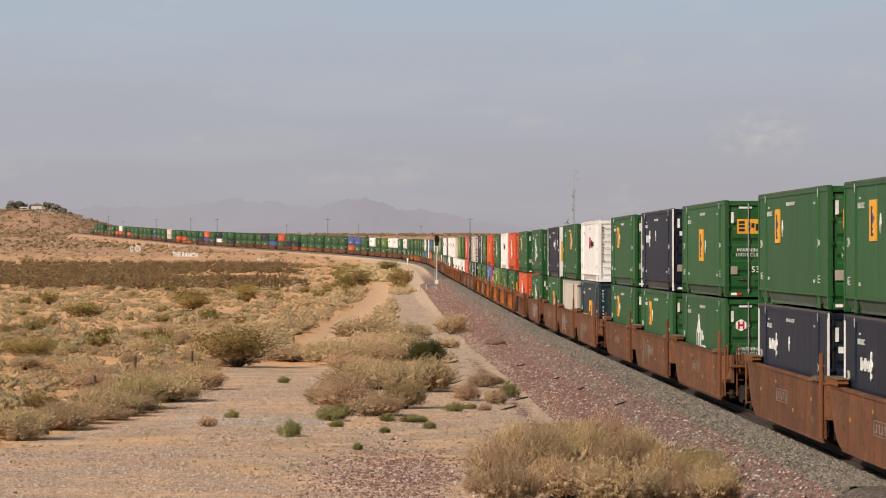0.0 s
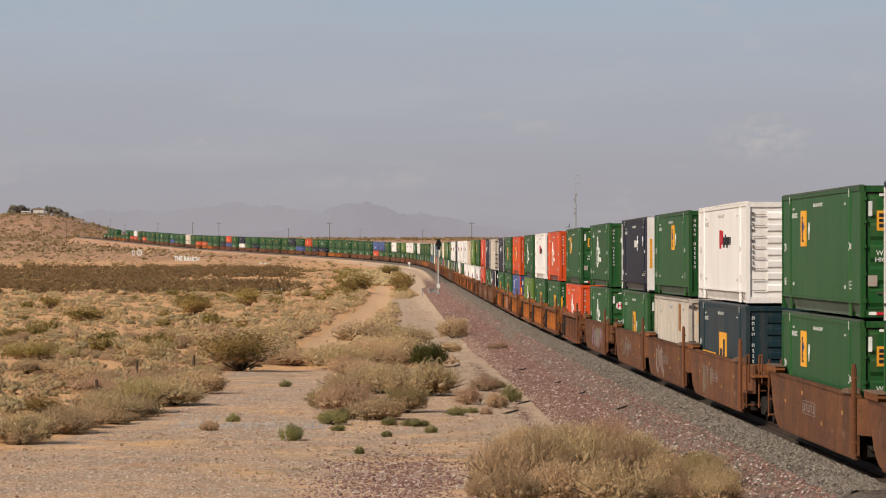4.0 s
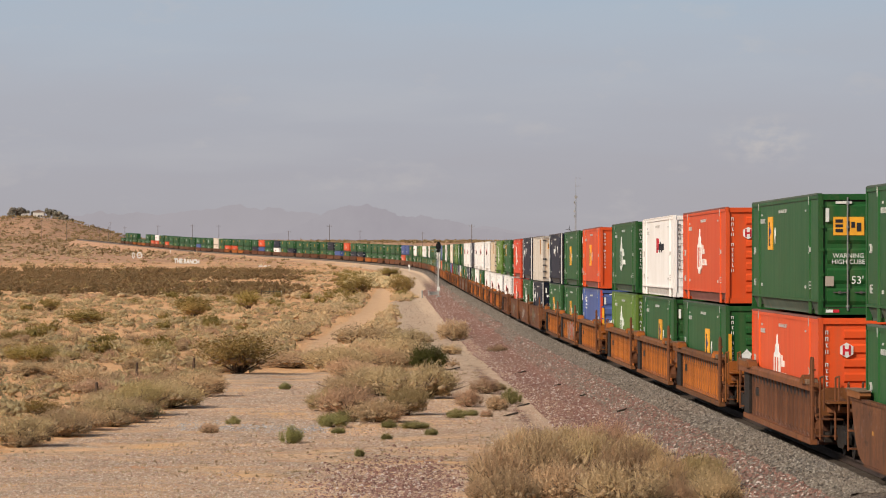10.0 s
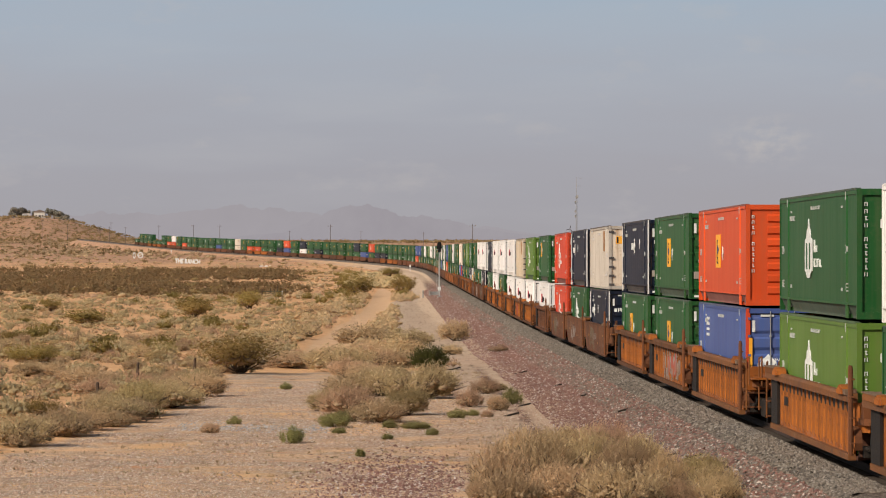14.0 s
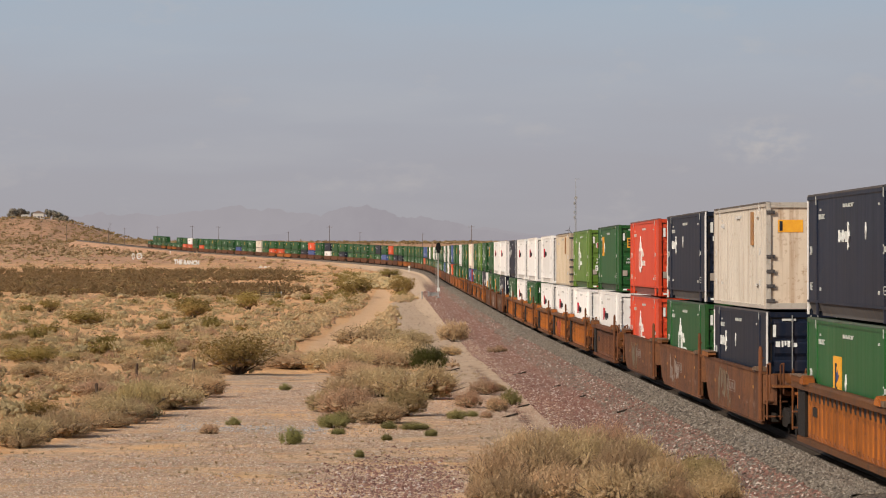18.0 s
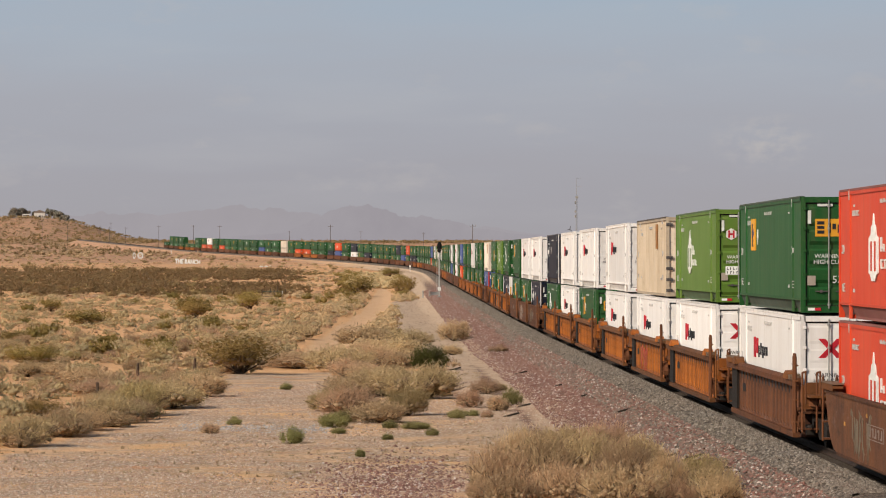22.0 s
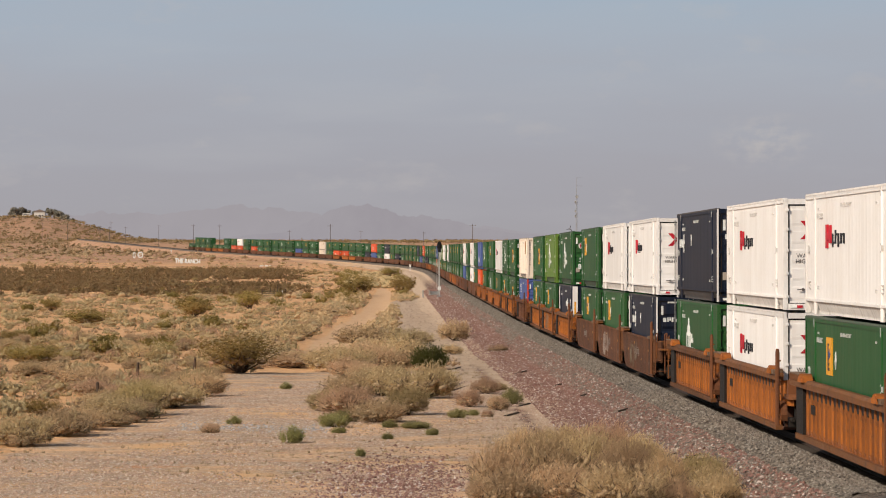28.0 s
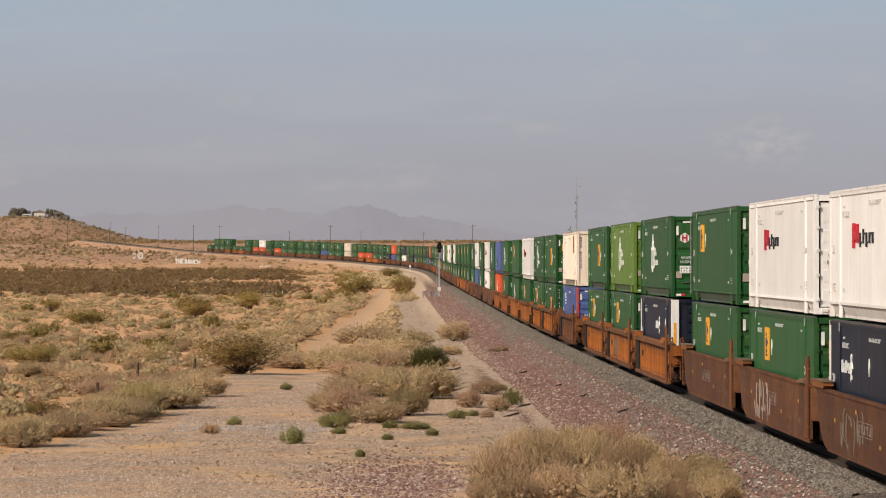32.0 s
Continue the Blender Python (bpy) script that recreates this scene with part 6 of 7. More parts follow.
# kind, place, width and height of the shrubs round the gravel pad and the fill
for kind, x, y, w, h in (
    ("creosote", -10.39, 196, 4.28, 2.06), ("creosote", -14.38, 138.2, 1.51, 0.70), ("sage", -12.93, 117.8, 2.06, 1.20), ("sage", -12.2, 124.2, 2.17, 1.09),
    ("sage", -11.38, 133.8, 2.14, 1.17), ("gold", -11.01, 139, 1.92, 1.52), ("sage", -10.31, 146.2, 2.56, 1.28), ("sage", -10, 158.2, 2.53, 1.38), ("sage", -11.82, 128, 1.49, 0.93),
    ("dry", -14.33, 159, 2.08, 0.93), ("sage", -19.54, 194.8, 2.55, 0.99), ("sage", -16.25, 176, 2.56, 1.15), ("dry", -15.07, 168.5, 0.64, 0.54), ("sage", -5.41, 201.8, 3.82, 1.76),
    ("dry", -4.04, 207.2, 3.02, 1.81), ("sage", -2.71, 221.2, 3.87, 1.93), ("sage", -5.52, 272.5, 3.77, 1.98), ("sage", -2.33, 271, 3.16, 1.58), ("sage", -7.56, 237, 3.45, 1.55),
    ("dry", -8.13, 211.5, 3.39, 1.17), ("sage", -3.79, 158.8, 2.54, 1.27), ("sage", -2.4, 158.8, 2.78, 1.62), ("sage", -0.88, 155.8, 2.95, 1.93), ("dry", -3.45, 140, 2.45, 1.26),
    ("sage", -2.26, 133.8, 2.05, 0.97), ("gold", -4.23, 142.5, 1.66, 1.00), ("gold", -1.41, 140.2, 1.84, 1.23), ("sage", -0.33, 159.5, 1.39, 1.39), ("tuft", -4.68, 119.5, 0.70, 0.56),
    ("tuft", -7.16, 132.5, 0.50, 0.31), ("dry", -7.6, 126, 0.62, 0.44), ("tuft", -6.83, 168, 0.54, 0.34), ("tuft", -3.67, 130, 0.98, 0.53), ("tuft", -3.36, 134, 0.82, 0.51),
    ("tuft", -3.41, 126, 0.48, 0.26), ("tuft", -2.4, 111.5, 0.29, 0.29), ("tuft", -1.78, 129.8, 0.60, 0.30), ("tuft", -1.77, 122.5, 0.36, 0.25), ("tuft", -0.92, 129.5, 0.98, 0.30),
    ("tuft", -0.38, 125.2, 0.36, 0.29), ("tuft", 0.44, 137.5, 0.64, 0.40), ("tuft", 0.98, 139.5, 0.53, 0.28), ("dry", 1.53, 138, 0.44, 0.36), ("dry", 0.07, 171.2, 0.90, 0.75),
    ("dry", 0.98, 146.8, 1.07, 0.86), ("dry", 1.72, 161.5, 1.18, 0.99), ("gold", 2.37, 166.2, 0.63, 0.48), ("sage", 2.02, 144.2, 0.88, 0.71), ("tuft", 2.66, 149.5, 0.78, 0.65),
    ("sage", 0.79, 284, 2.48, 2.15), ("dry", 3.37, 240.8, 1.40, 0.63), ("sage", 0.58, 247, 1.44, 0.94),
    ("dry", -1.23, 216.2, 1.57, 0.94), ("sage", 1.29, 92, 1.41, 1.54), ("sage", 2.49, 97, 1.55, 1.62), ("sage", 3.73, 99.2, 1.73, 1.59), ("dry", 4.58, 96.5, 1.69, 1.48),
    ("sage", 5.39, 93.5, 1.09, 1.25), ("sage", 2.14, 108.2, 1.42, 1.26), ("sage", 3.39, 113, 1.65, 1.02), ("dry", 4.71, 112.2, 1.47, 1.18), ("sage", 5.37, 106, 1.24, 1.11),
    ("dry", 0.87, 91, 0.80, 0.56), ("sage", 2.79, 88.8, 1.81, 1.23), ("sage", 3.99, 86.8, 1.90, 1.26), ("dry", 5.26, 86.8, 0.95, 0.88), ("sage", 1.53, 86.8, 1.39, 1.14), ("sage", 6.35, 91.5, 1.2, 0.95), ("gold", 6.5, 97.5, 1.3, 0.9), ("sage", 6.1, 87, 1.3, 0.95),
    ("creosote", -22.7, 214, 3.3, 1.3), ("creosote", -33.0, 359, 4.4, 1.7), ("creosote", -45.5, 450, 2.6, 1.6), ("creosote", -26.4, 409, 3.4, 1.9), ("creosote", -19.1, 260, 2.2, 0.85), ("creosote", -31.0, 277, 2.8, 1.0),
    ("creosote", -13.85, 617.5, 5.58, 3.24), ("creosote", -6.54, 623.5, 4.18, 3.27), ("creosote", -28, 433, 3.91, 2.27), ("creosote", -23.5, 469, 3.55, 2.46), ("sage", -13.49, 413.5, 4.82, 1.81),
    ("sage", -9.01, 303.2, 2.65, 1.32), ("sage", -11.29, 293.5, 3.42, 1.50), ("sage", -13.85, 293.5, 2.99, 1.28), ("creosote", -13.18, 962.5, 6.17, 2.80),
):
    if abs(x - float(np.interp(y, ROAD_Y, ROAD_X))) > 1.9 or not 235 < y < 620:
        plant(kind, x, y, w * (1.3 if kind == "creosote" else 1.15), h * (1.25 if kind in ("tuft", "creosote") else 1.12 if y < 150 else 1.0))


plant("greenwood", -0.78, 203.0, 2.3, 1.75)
# dense brush on the bench between the pad and the dirt road
for i in range(56):
    y = _rng.uniform(206, 262) if i > 8 else _rng.uniform(178, 196)
    x = _rng.uniform(-9.5, 1.0) if i > 8 else _rng.uniform(-4.9, -2.2)
    if abs(x - float(np.interp(y, ROAD_Y, ROAD_X))) < 1.9 and y > 238 or x > float(np.interp(y, T_Y, T_X)) - (10.4 if y > 225 else 8.6):
        continue
    w = _rng.uniform(1.2, 2.6)
    plant(_rng.choices(("sage", "dry", "gold"), (5, 2.2, 0.8))[0], x, y, w, w * _rng.uniform(0.42, 0.58))


def pad_edge(y):
    return np.interp(y, (60, 112, 137, 175, 195, 200), (-13.5, -12.8, -9.8, -10.5, -10.6, -7.0))


def foot(y):
    """How far the bare slope of the fill reaches from the track."""
    return np.where((np.asarray(y) > 225) & (np.asarray(y) < 540), 10.6, 7.5)


def clumps(x, y, seed):
    return waves(x, y, 10, 0.09, seed) * 1.6 + waves(x, y, 10, 0.35, seed + 1) * 0.9


def scatter(n, y0, y1, seed, fan=0.14, power=1.0):
    """Random places in the widening field of view, left of the line."""
    rng = np.random.RandomState(seed)
    y = y0 + (y1 - y0) * rng.rand(n) ** power
    x = -fan * y - 6 + rng.rand(n) * (fan * y + 6 + 0.02 * y)
    return x, y, rng


# a close row of brush along the edge of the pad
for i in range(26):
    y = 114 + 3.1 * i + _rng.uniform(-1, 1)
    x = float(pad_edge(y)) - _rng.uniform(0.3, 1.6)
    w = _rng.uniform(0.9, 1.7)
    plant(_rng.choices(("sage", "dry", "gold"), (5, 1.6, 0.8))[0], x, y, w, w * _rng.uniform(0.55, 0.72))


# nearer field: single shrubs
x, y, rng = scatter(900, 112, 300, 5, 0.122, 0.8)
keep = (clumps(x, y, 31) > -0.05) & (x < pad_edge(y) - 0.6) | ((y > 205) & (clumps(x, y, 31) > -0.12))
keep &= (x - np.interp(y, T_Y, T_X) < -foot(y) - 0.7) & (np.abs(x - np.interp(y, ROAD_Y, ROAD_X)) > 2.3) & ~((y < 205) & (x > pad_edge(y) - 0.6))
keep &= np.hypot((x + 16.5) / 3.2, (y - 160) / 9) > 1          # a bare patch of sand
n_near = 0
for px, py in zip(x[keep], y[keep]):
    if n_near >= 165:
        break
    kind = _rng.choices(("sage", "gold", "dry", "creosote"), (5.5, 1.0, 2.6, 0.06))[0]
    w = _rng.uniform(0.6, 1.5) * (1.3 if kind == "creosote" else 1)
    plant(kind, float(px), float(py), w * 1.15, w * _rng.uniform(0.62, 0.85))
    n_near += 1


def shrub_field(name, kind, xs, ys, ws, hs, leaves, leaf, seed, label, lumps=7, lift=0.0):
    """Many far shrubs as one stand of foliage."""
    rng = np.random.RandomState(seed)
    protos = []
    for i in range(6):
        r2 = np.random.RandomState(seed + 100 + i)
        p, d, c, size, nrm = shrub_points(kind, r2, leaves, 1 + lumps * 2)
        lv, lf = lump_arrays(c[::2] * np.array([1, 1, 1.1]), size[::2] * (3.2 if leaves < 50 else 1.9), 1, r2) if kind != "straw" else (np.zeros((0, 3)), np.zeros((0, 3), int))
        protos.append((p, d, lv, lf, nrm))
    zs = ground_z(xs, ys)[0]
    out, faces, at = [], [], 0
    for i in range(len(xs)):
        p, d, lv, lf, nrm = protos[rng.randint(6)]
        a = rng.rand() * 6.283
        ca, sa = math.cos(a), math.sin(a)
        turn = np.array([(ca, sa, 0), (-sa, ca, 0), (0, 0, 1)])
        sc = np.array([ws[i] * 1.15, ws[i] * 1.15, hs[i] * 1.1])
        if kind == "straw":
            v = leaf_mesh_arrays((p * sc) @ turn, d @ turn, leaf * ws[i] * 0.8, leaf * 0.2 * ws[i], rng)
        else:
            h = len(p) // (4 if kind in ("creosote", "belt") else 2)
            v = np.concatenate([leaf_mesh_arrays((p[:h] * sc) @ turn, d[:h] @ turn, leaf * 0.80 * ws[i], leaf * 0.22 * ws[i], rng), chip_arrays((p[h:] * sc) @ turn, nrm[h:] @ turn, leaf * 0.46 * ws[i], rng)])
        v = np.concatenate([v, (lv * sc) @ turn]) + np.array([xs[i], ys[i], zs[i] - 0.04 + lift])
        k = 3 * len(p)
        faces.append(np.concatenate([np.arange(k).reshape(-1, 3), lf + k]) + at)
        out.append(v)
        at += len(v)
    me = raw_mesh(name, np.concatenate(out), np.concatenate(faces), M_LEAF[kind])
    return tagged(new(name, me), label, "shrubs", kind="stuff")


def field(name, kind, n, y0, y1, seed, level, wide, flat, leaves, leaf, label, fan=0.14, power=1.0, extra=None, lumps=7, lift=0.0):
    x, y, rng = scatter(n, y0, y1, seed, fan, power)
    keep = clumps(x, y, 31) + 0.35 * rng.randn(n) > level
    keep &= ((x - np.interp(y, T_Y, T_X) < -foot(y)) | (y > 2520)) & (np.abs(x - np.interp(y, ROAD_Y, ROAD_X)) > (2.3 + 0.0008 * y) * np.interp(y, (690, 740), (1.0, 0.3)))
    keep &= ~((y < 205) & (x > pad_edge(y) - 0.5))
    keep &= ~((np.abs(x + 93) < 9) & (y > 1330) & (y < 1420)) & ~((np.abs(x + 129) < 5) & (y > 1560) & (y < 1645))
    if extra is not None:
        keep &= extra(x, y)
    x, y = x[keep], y[keep]
    w = wide[0] + (wide[1] - wide[0]) * rng.rand(len(x)) ** 1.5
    return shrub_field(name, kind, x, y, w, w * (flat[0] + (flat[1] - flat[0]) * rng.rand(len(x))), leaves, leaf, seed, label, lumps, lift)


field("sagebrush", "sage", 4300, 124, 620, 51, -0.02, (0.6, 2.0), (0.42, 0.6), 100, 0.13, "grey-green sagebrush scattered over sandy desert", lumps=7)
field("dry_brush", "dry", 3200, 130, 620, 52, -0.06, (0.4, 1.4), (0.38, 0.55), 80, 0.13, "dry brown brush scattered over sandy desert", lumps=5)
field("creosote_bushes", "creosote", 200, 230, 680, 53, 0.05, (1.6, 3.2), (0.48, 0.6), 300, 0.085, "olive creosote bushes scattered over sandy desert", lumps=12)
field("sagebrush", "sage", 3800, 560, 1450, 54, 0.12, (0.8, 2.4), (0.4, 0.55), 44, 0.17, "distant grey-green sagebrush on the desert plain", lumps=4)
field("dry_brush", "dry", 3400, 560, 1600, 55, -0.08, (0.7, 1.8), (0.35, 0.5), 30, 0.17, "distant dry brown brush on the desert plain", lumps=3)
field("creosote_bushes", "belt", 700, 560, 1500, 56, 0.2, (1.8, 4.0), (0.42, 0.55), 90, 0.11, "distant dark creosote bushes on the plain", lumps=8)
# brush along both sides of the dirt road and at the foot of the fill
def roadside(name, kind, n, y0, y1, near, far, seed, wide, leaves, leaf, label):
    rng = np.random.RandomState(seed)
    y = y0 + (y1 - y0) * rng.rand(n)
    off = (near + (far - near) * rng.rand(n)) * np.where(rng.rand(n) < 0.5, -1, 1)
    x = np.interp(y, ROAD_Y, ROAD_X) + off
    keep = (x - np.interp(y, T_Y, T_X) < -foot(y)) & (waves(x, y, 8, 0.12, seed) > -0.22)
    x, y = x[keep], y[keep]
    w = wide[0] + (wide[1] - wide[0]) * rng.rand(len(x))
    return shrub_field(name, kind, x, y, w, w * (0.5 + 0.15 * rng.rand(len(x))), leaves, leaf, seed, label)


roadside("sagebrush", "sage", 460, 205, 620, 2.0, 6.0, 91, (0.9, 2.2), 120, 0.105, "grey-green sagebrush along the dirt road")
roadside("dry_brush", "dry", 260, 205, 620, 1.8, 6.0, 92, (0.6, 1.4), 80, 0.12, "dry brown brush along the dirt road")
roadside("sagebrush", "sage", 420, 720, 1100, 0.5, 7.0, 93, (1.2, 2.6), 40, 0.16, "grey-green sagebrush along the far dirt road")
roadside("creosote_bushes", "creosote", 70, 470, 1100, 2.6, 9.0, 94, (2.2, 3.8), 150, 0.09, "olive creosote bushes along the dirt road")
# a dense dark belt of creosote across the plain
def in_belt(x, y):
    clear = np.hypot((x + 45) / 15, (y - 835) / 55) > 1
    return (x < -0.040 * y + 4 * np.sin(y * 0.03)) & clear


field("creosote_belt", "belt", 4300, 575, 1190, 57, -0.36, (1.8, 3.6), (0.50, 0.66), 90, 0.12, "dense belt of dark brown creosote bushes", 0.135, 0.8, in_belt, 4)
field("creosote_bushes", "belt", 900, 1450, 2350, 58, 0.15, (1.6, 3.2), (0.36, 0.5), 30, 0.16, "far scattered creosote bushes near the railway", 0.14, lumps=4)
field("hill_brush", "sage", 1500, 1500, 2500, 66, -0.05, (2.0, 4.4), (0.35, 0.5), 14, 0.24, "far grey-green brush on the hill foot", 0.125, lumps=3)
field("hill_brush", "dry", 1700, 1750, 2960, 59, 0.0, (2.4, 5.0), (0.35, 0.5), 10, 0.3, "far dry brush on the hill by the railway", 0.125, lumps=2, lift=0.3)
field("hill_brush", "belt", 1500, 1750, 2960, 60, 0.05, (2.4, 5.0), (0.35, 0.5), 10, 0.3, "far olive brush on the hill by the railway", 0.125, lumps=2, lift=0.3)


field("hill_brush", "belt", 2600, 2620, 2960, 64, -0.2, (2.6, 5.6), (0.4, 0.55), 10, 0.3, "dark brush dotted over the house hill", 0.125, lumps=2, lift=0.5)
field("hill_brush", "dry", 3000, 2560, 2900, 67, -9, (1.4, 3.4), (0.4, 0.55), 10, 0.3, "small brown brush over the face of the hill", 0.125, lumps=2, lift=0.4, extra=lambda x, y: x < -205)
field("hill_brush", "belt", 1400, 2500, 2900, 68, -9, (1.0, 2.8), (0.4, 0.55), 10, 0.3, "small olive brush over the face of the hill", 0.125, lumps=2, lift=0.4, extra=lambda x, y: x < -195)
x = np.concatenate([np.linspace(-261, -259, 12), np.linspace(-259, -247, 12)])
y = np.concatenate([np.linspace(2752, 2895, 12), np.linspace(2895, 2905, 12)])
shrub_field("hill_brush", "belt", x, y, 3.2 + 0 * x, 1.7 + 0 * x, 20, 0.24, 65, "dark line of brush along a far track on the hill", 3, 0.5)


def far_scrub():
    """Low scrub beyond the railway, out to the horizon, on both sides."""
    rng = np.random.RandomState(61)
    n = 2800
    y = 900 + 3900 * rng.rand(n) ** 1.15
    x = (rng.rand(n) * 2 - 1) * 0.135 * y
    keep = (x - np.interp(y, T_Y, T_X) > 12) & (clumps(x, y, 35) > -0.25)
    x, y = x[keep], y[keep]
    w = 1.6 + 2.6 * rng.rand(len(x))
    return shrub_field("far_scrub", "dry", x, y, w, w * 0.38, 10, 0.34, 62, "far brown scrub covering the plain to the horizon", 2)


far_scrub()


def grass():
    """Dry grass in thin patches on the pad."""
    rng = np.random.RandomState(71)
    n = 9000
    y = 84 + 112 * rng.rand(n)
    x = -13 + 17 * rng.rand(n)
    keep = (clumps(x * 2.2, y * 0.8, 45) > 0.1) & (x > pad_edge(y) - 0.3) & (x - np.interp(y, T_Y, T_X) < -6.5)
    x, y = x[keep], y[keep]
    more = 2600          # thicker straw among the tufts
    y = np.concatenate([y, 104 + 38 * rng.rand(more)])
    x = np.concatenate([x, -4.6 + 7.0 * rng.rand(more)])
    keep = (np.arange(len(x)) < len(x) - more) | (clumps(x * 3.0, y * 0.5, 48) > 0.0)
    x, y = x[keep], y[keep]
    w = 0.06 + 0.12 * rng.rand(len(x))
    return shrub_field("dry_grass", "straw", x, y, w * 1.2, w, 7, 0.55, 72, "thin dry yellow grass on the gravel", 1)


grass()


# ---------------------------------------------------------------- loose stone
def stone_material(name, cols):
    m, n, l, b = nodes_of(name)
    geo = n.new("ShaderNodeNewGeometry")
    ramp = n.new("ShaderNodeValToRGB")
    ramp.color_ramp.interpolation = "CONSTANT"
    ramp.color_ramp.elements[0].color = (*cols[0], 1)
    ramp.color_ramp.elements[1].position, ramp.color_ramp.elements[1].color = 1 / len(cols), (*cols[1], 1)
    for i, c in enumerate(cols[2:]):
        ramp.color_ramp.elements.new((i + 2) / len(cols)).color = (*c, 1)
    l.new(geo.outputs["Random Per Island"], ramp.inputs[0])
    tc = n.new("ShaderNodeTexCoord").outputs["Object"]
    c = mix_rgb(n, l, noise_of(n, l, tc, 12.0, detail=3, out=0.5), ramp.outputs[0], tuple(0.7 * x for x in cols[0]))
    l.new(c, b.inputs["Base Color"])
    b.inputs["Roughness"].default_value = 0.9
    return m


def stones(name, x, y, size, material, label, seed, lift=0.0):
    rng = np.random.RandomState(seed)
    n = len(x)
    z = ground_z(x, y)[0]
    unit = np.array([(1, 0, 0), (-1, 0, 0), (0, 1, 0), (0, -1, 0), (0, 0, 1)], float)
    tri = np.array([(0, 2, 4), (2, 1, 4), (1, 3, 4), (3, 0, 4)])
    v = unit[None] * (0.55 + 0.75 * rng.rand(n, 5, 1)) + 0.25 * rng.randn(n, 5, 3)
    a = rng.rand(n) * 6.283
    ca, sa = np.cos(a)[:, None], np.sin(a)[:, None]
    v = np.stack([v[..., 0] * ca - v[..., 1] * sa, v[..., 0] * sa + v[..., 1] * ca, v[..., 2] * 0.75], -1)
    v = v * size[:, None, None] + np.stack([x, y, z + size * 0.2 + lift], 1)[:, None, :]
    f = (tri[None] + 5 * np.arange(n)[:, None, None]).reshape(-1, 3)
    return tagged(new(name, raw_mesh(name, v.reshape(-1, 3), f, material)), label, "stones", kind="stuff")


def build_stones():
    rng = np.random.RandomState(81)
    n = 60000
    y = 78 + 190 * rng.rand(n) ** 1.6
    tx = np.interp(y, T_Y, T_X)
    x = tx - 1.28 - 2.25 * rng.rand(n) ** 1.15
    stones("ballast_stones", x, y, 0.024 + 0.036 * rng.rand(n), stone_material("grey_ballast", [(0.165, 0.135, 0.106), (0.23, 0.192, 0.153), (0.082, 0.066, 0.053), (0.33, 0.285, 0.23), (0.18, 0.14, 0.108), (0.25, 0.207, 0.16), (0.12, 0.097, 0.075)]),
           "loose grey ballast stones on the track shoulder", 82)
    n = 68000
    y = 78 + 230 * rng.rand(n) ** 1.5
    tx = np.interp(y, T_Y, T_X)
    x = tx - 2.6 - 3.3 * rng.rand(n) ** 1.1
    s = 0.017 + 0.048 * rng.rand(n) ** 3
    stones("red_rocks", x, y, s, stone_material("red_rock", [(0.22, 0.100, 0.074), (0.275, 0.145, 0.110), (0.165, 0.077, 0.057), (0.33, 0.205, 0.158), (0.245, 0.118, 0.088), (0.60, 0.50, 0.43), (0.29, 0.165, 0.125), (0.205, 0.105, 0.080)]),
           "reddish broken rock with pale pieces beside the track", 83, 0.035)
    n = 26000          # coarser cover farther along the line
    y = 255 + 330 * rng.rand(n) ** 1.2
    x = np.interp(y, T_Y, T_X) - 1.3 - 1.9 * rng.rand(n)
    stones("ballast_stones", x, y, 0.045 + 0.05 * rng.rand(n), bpy.data.materials["grey_ballast"], "grey ballast stones farther along the track", 88)
    y = 290 + 330 * rng.rand(n) ** 1.2
    x = np.interp(y, T_Y, T_X) - 2.6 - 3.3 * rng.rand(n)
    stones("red_rocks", x, y, 0.035 + 0.07 * rng.rand(n) ** 3, bpy.data.materials["red_rock"], "reddish broken rock farther along the track", 89, 0.03)
    n = 110000
    y = 82 + 100 * rng.rand(n) ** 1.3
    x = -13 + 19 * rng.rand(n)
    keep = (x > pad_edge(y) + 0.3) & (clumps(x * 1.5, y * 0.6, 47) > -0.3) & (x - np.interp(y, T_Y, T_X) < -4.6)
    x, y = x[keep], y[keep]
    stones("gravel", x, y, 0.014 + 0.034 * rng.rand(len(x)) ** 2.2, stone_material("pale_gravel", [(0.52, 0.36, 0.25), (0.42, 0.27, 0.185), (0.60, 0.46, 0.35), (0.46, 0.28, 0.195), (0.62, 0.49, 0.38), (0.34, 0.20, 0.135), (0.50, 0.34, 0.23)]),
           "pale pink and grey gravel on the pad", 84)


    # a strip of washed grey stone and a spill of red rock on the pad
    n = 1700
    x, y = -9.0 + 5.2 * rng.rand(n), 130 + 1.6 * rng.randn(n)
    y = y - 0.6 * (x + 6.5)
    stones("gravel", x, y, 0.018 + 0.035 * rng.rand(n) ** 2, stone_material("washed_grey_stone", [(0.36, 0.33, 0.30), (0.48, 0.45, 0.42), (0.26, 0.23, 0.21), (0.56, 0.52, 0.48)]), "washed grey stones on the gravel pad", 85)
    n = 6000
    x, y = -1.3 + 1.0 * rng.randn(n), 97 + 7 * rng.randn(n)
    stones("red_rocks", x, y, 0.02 + 0.05 * rng.rand(n) ** 2.5, bpy.data.materials["red_rock"], "spill of reddish rock on the pad", 86)
    # rubble on the bare slope of the fill
    n = 3200
    y = 190 + 400 * rng.rand(n)
    x = np.interp(y, T_Y, T_X) - 4.2 - 6.0 * rng.rand(n)
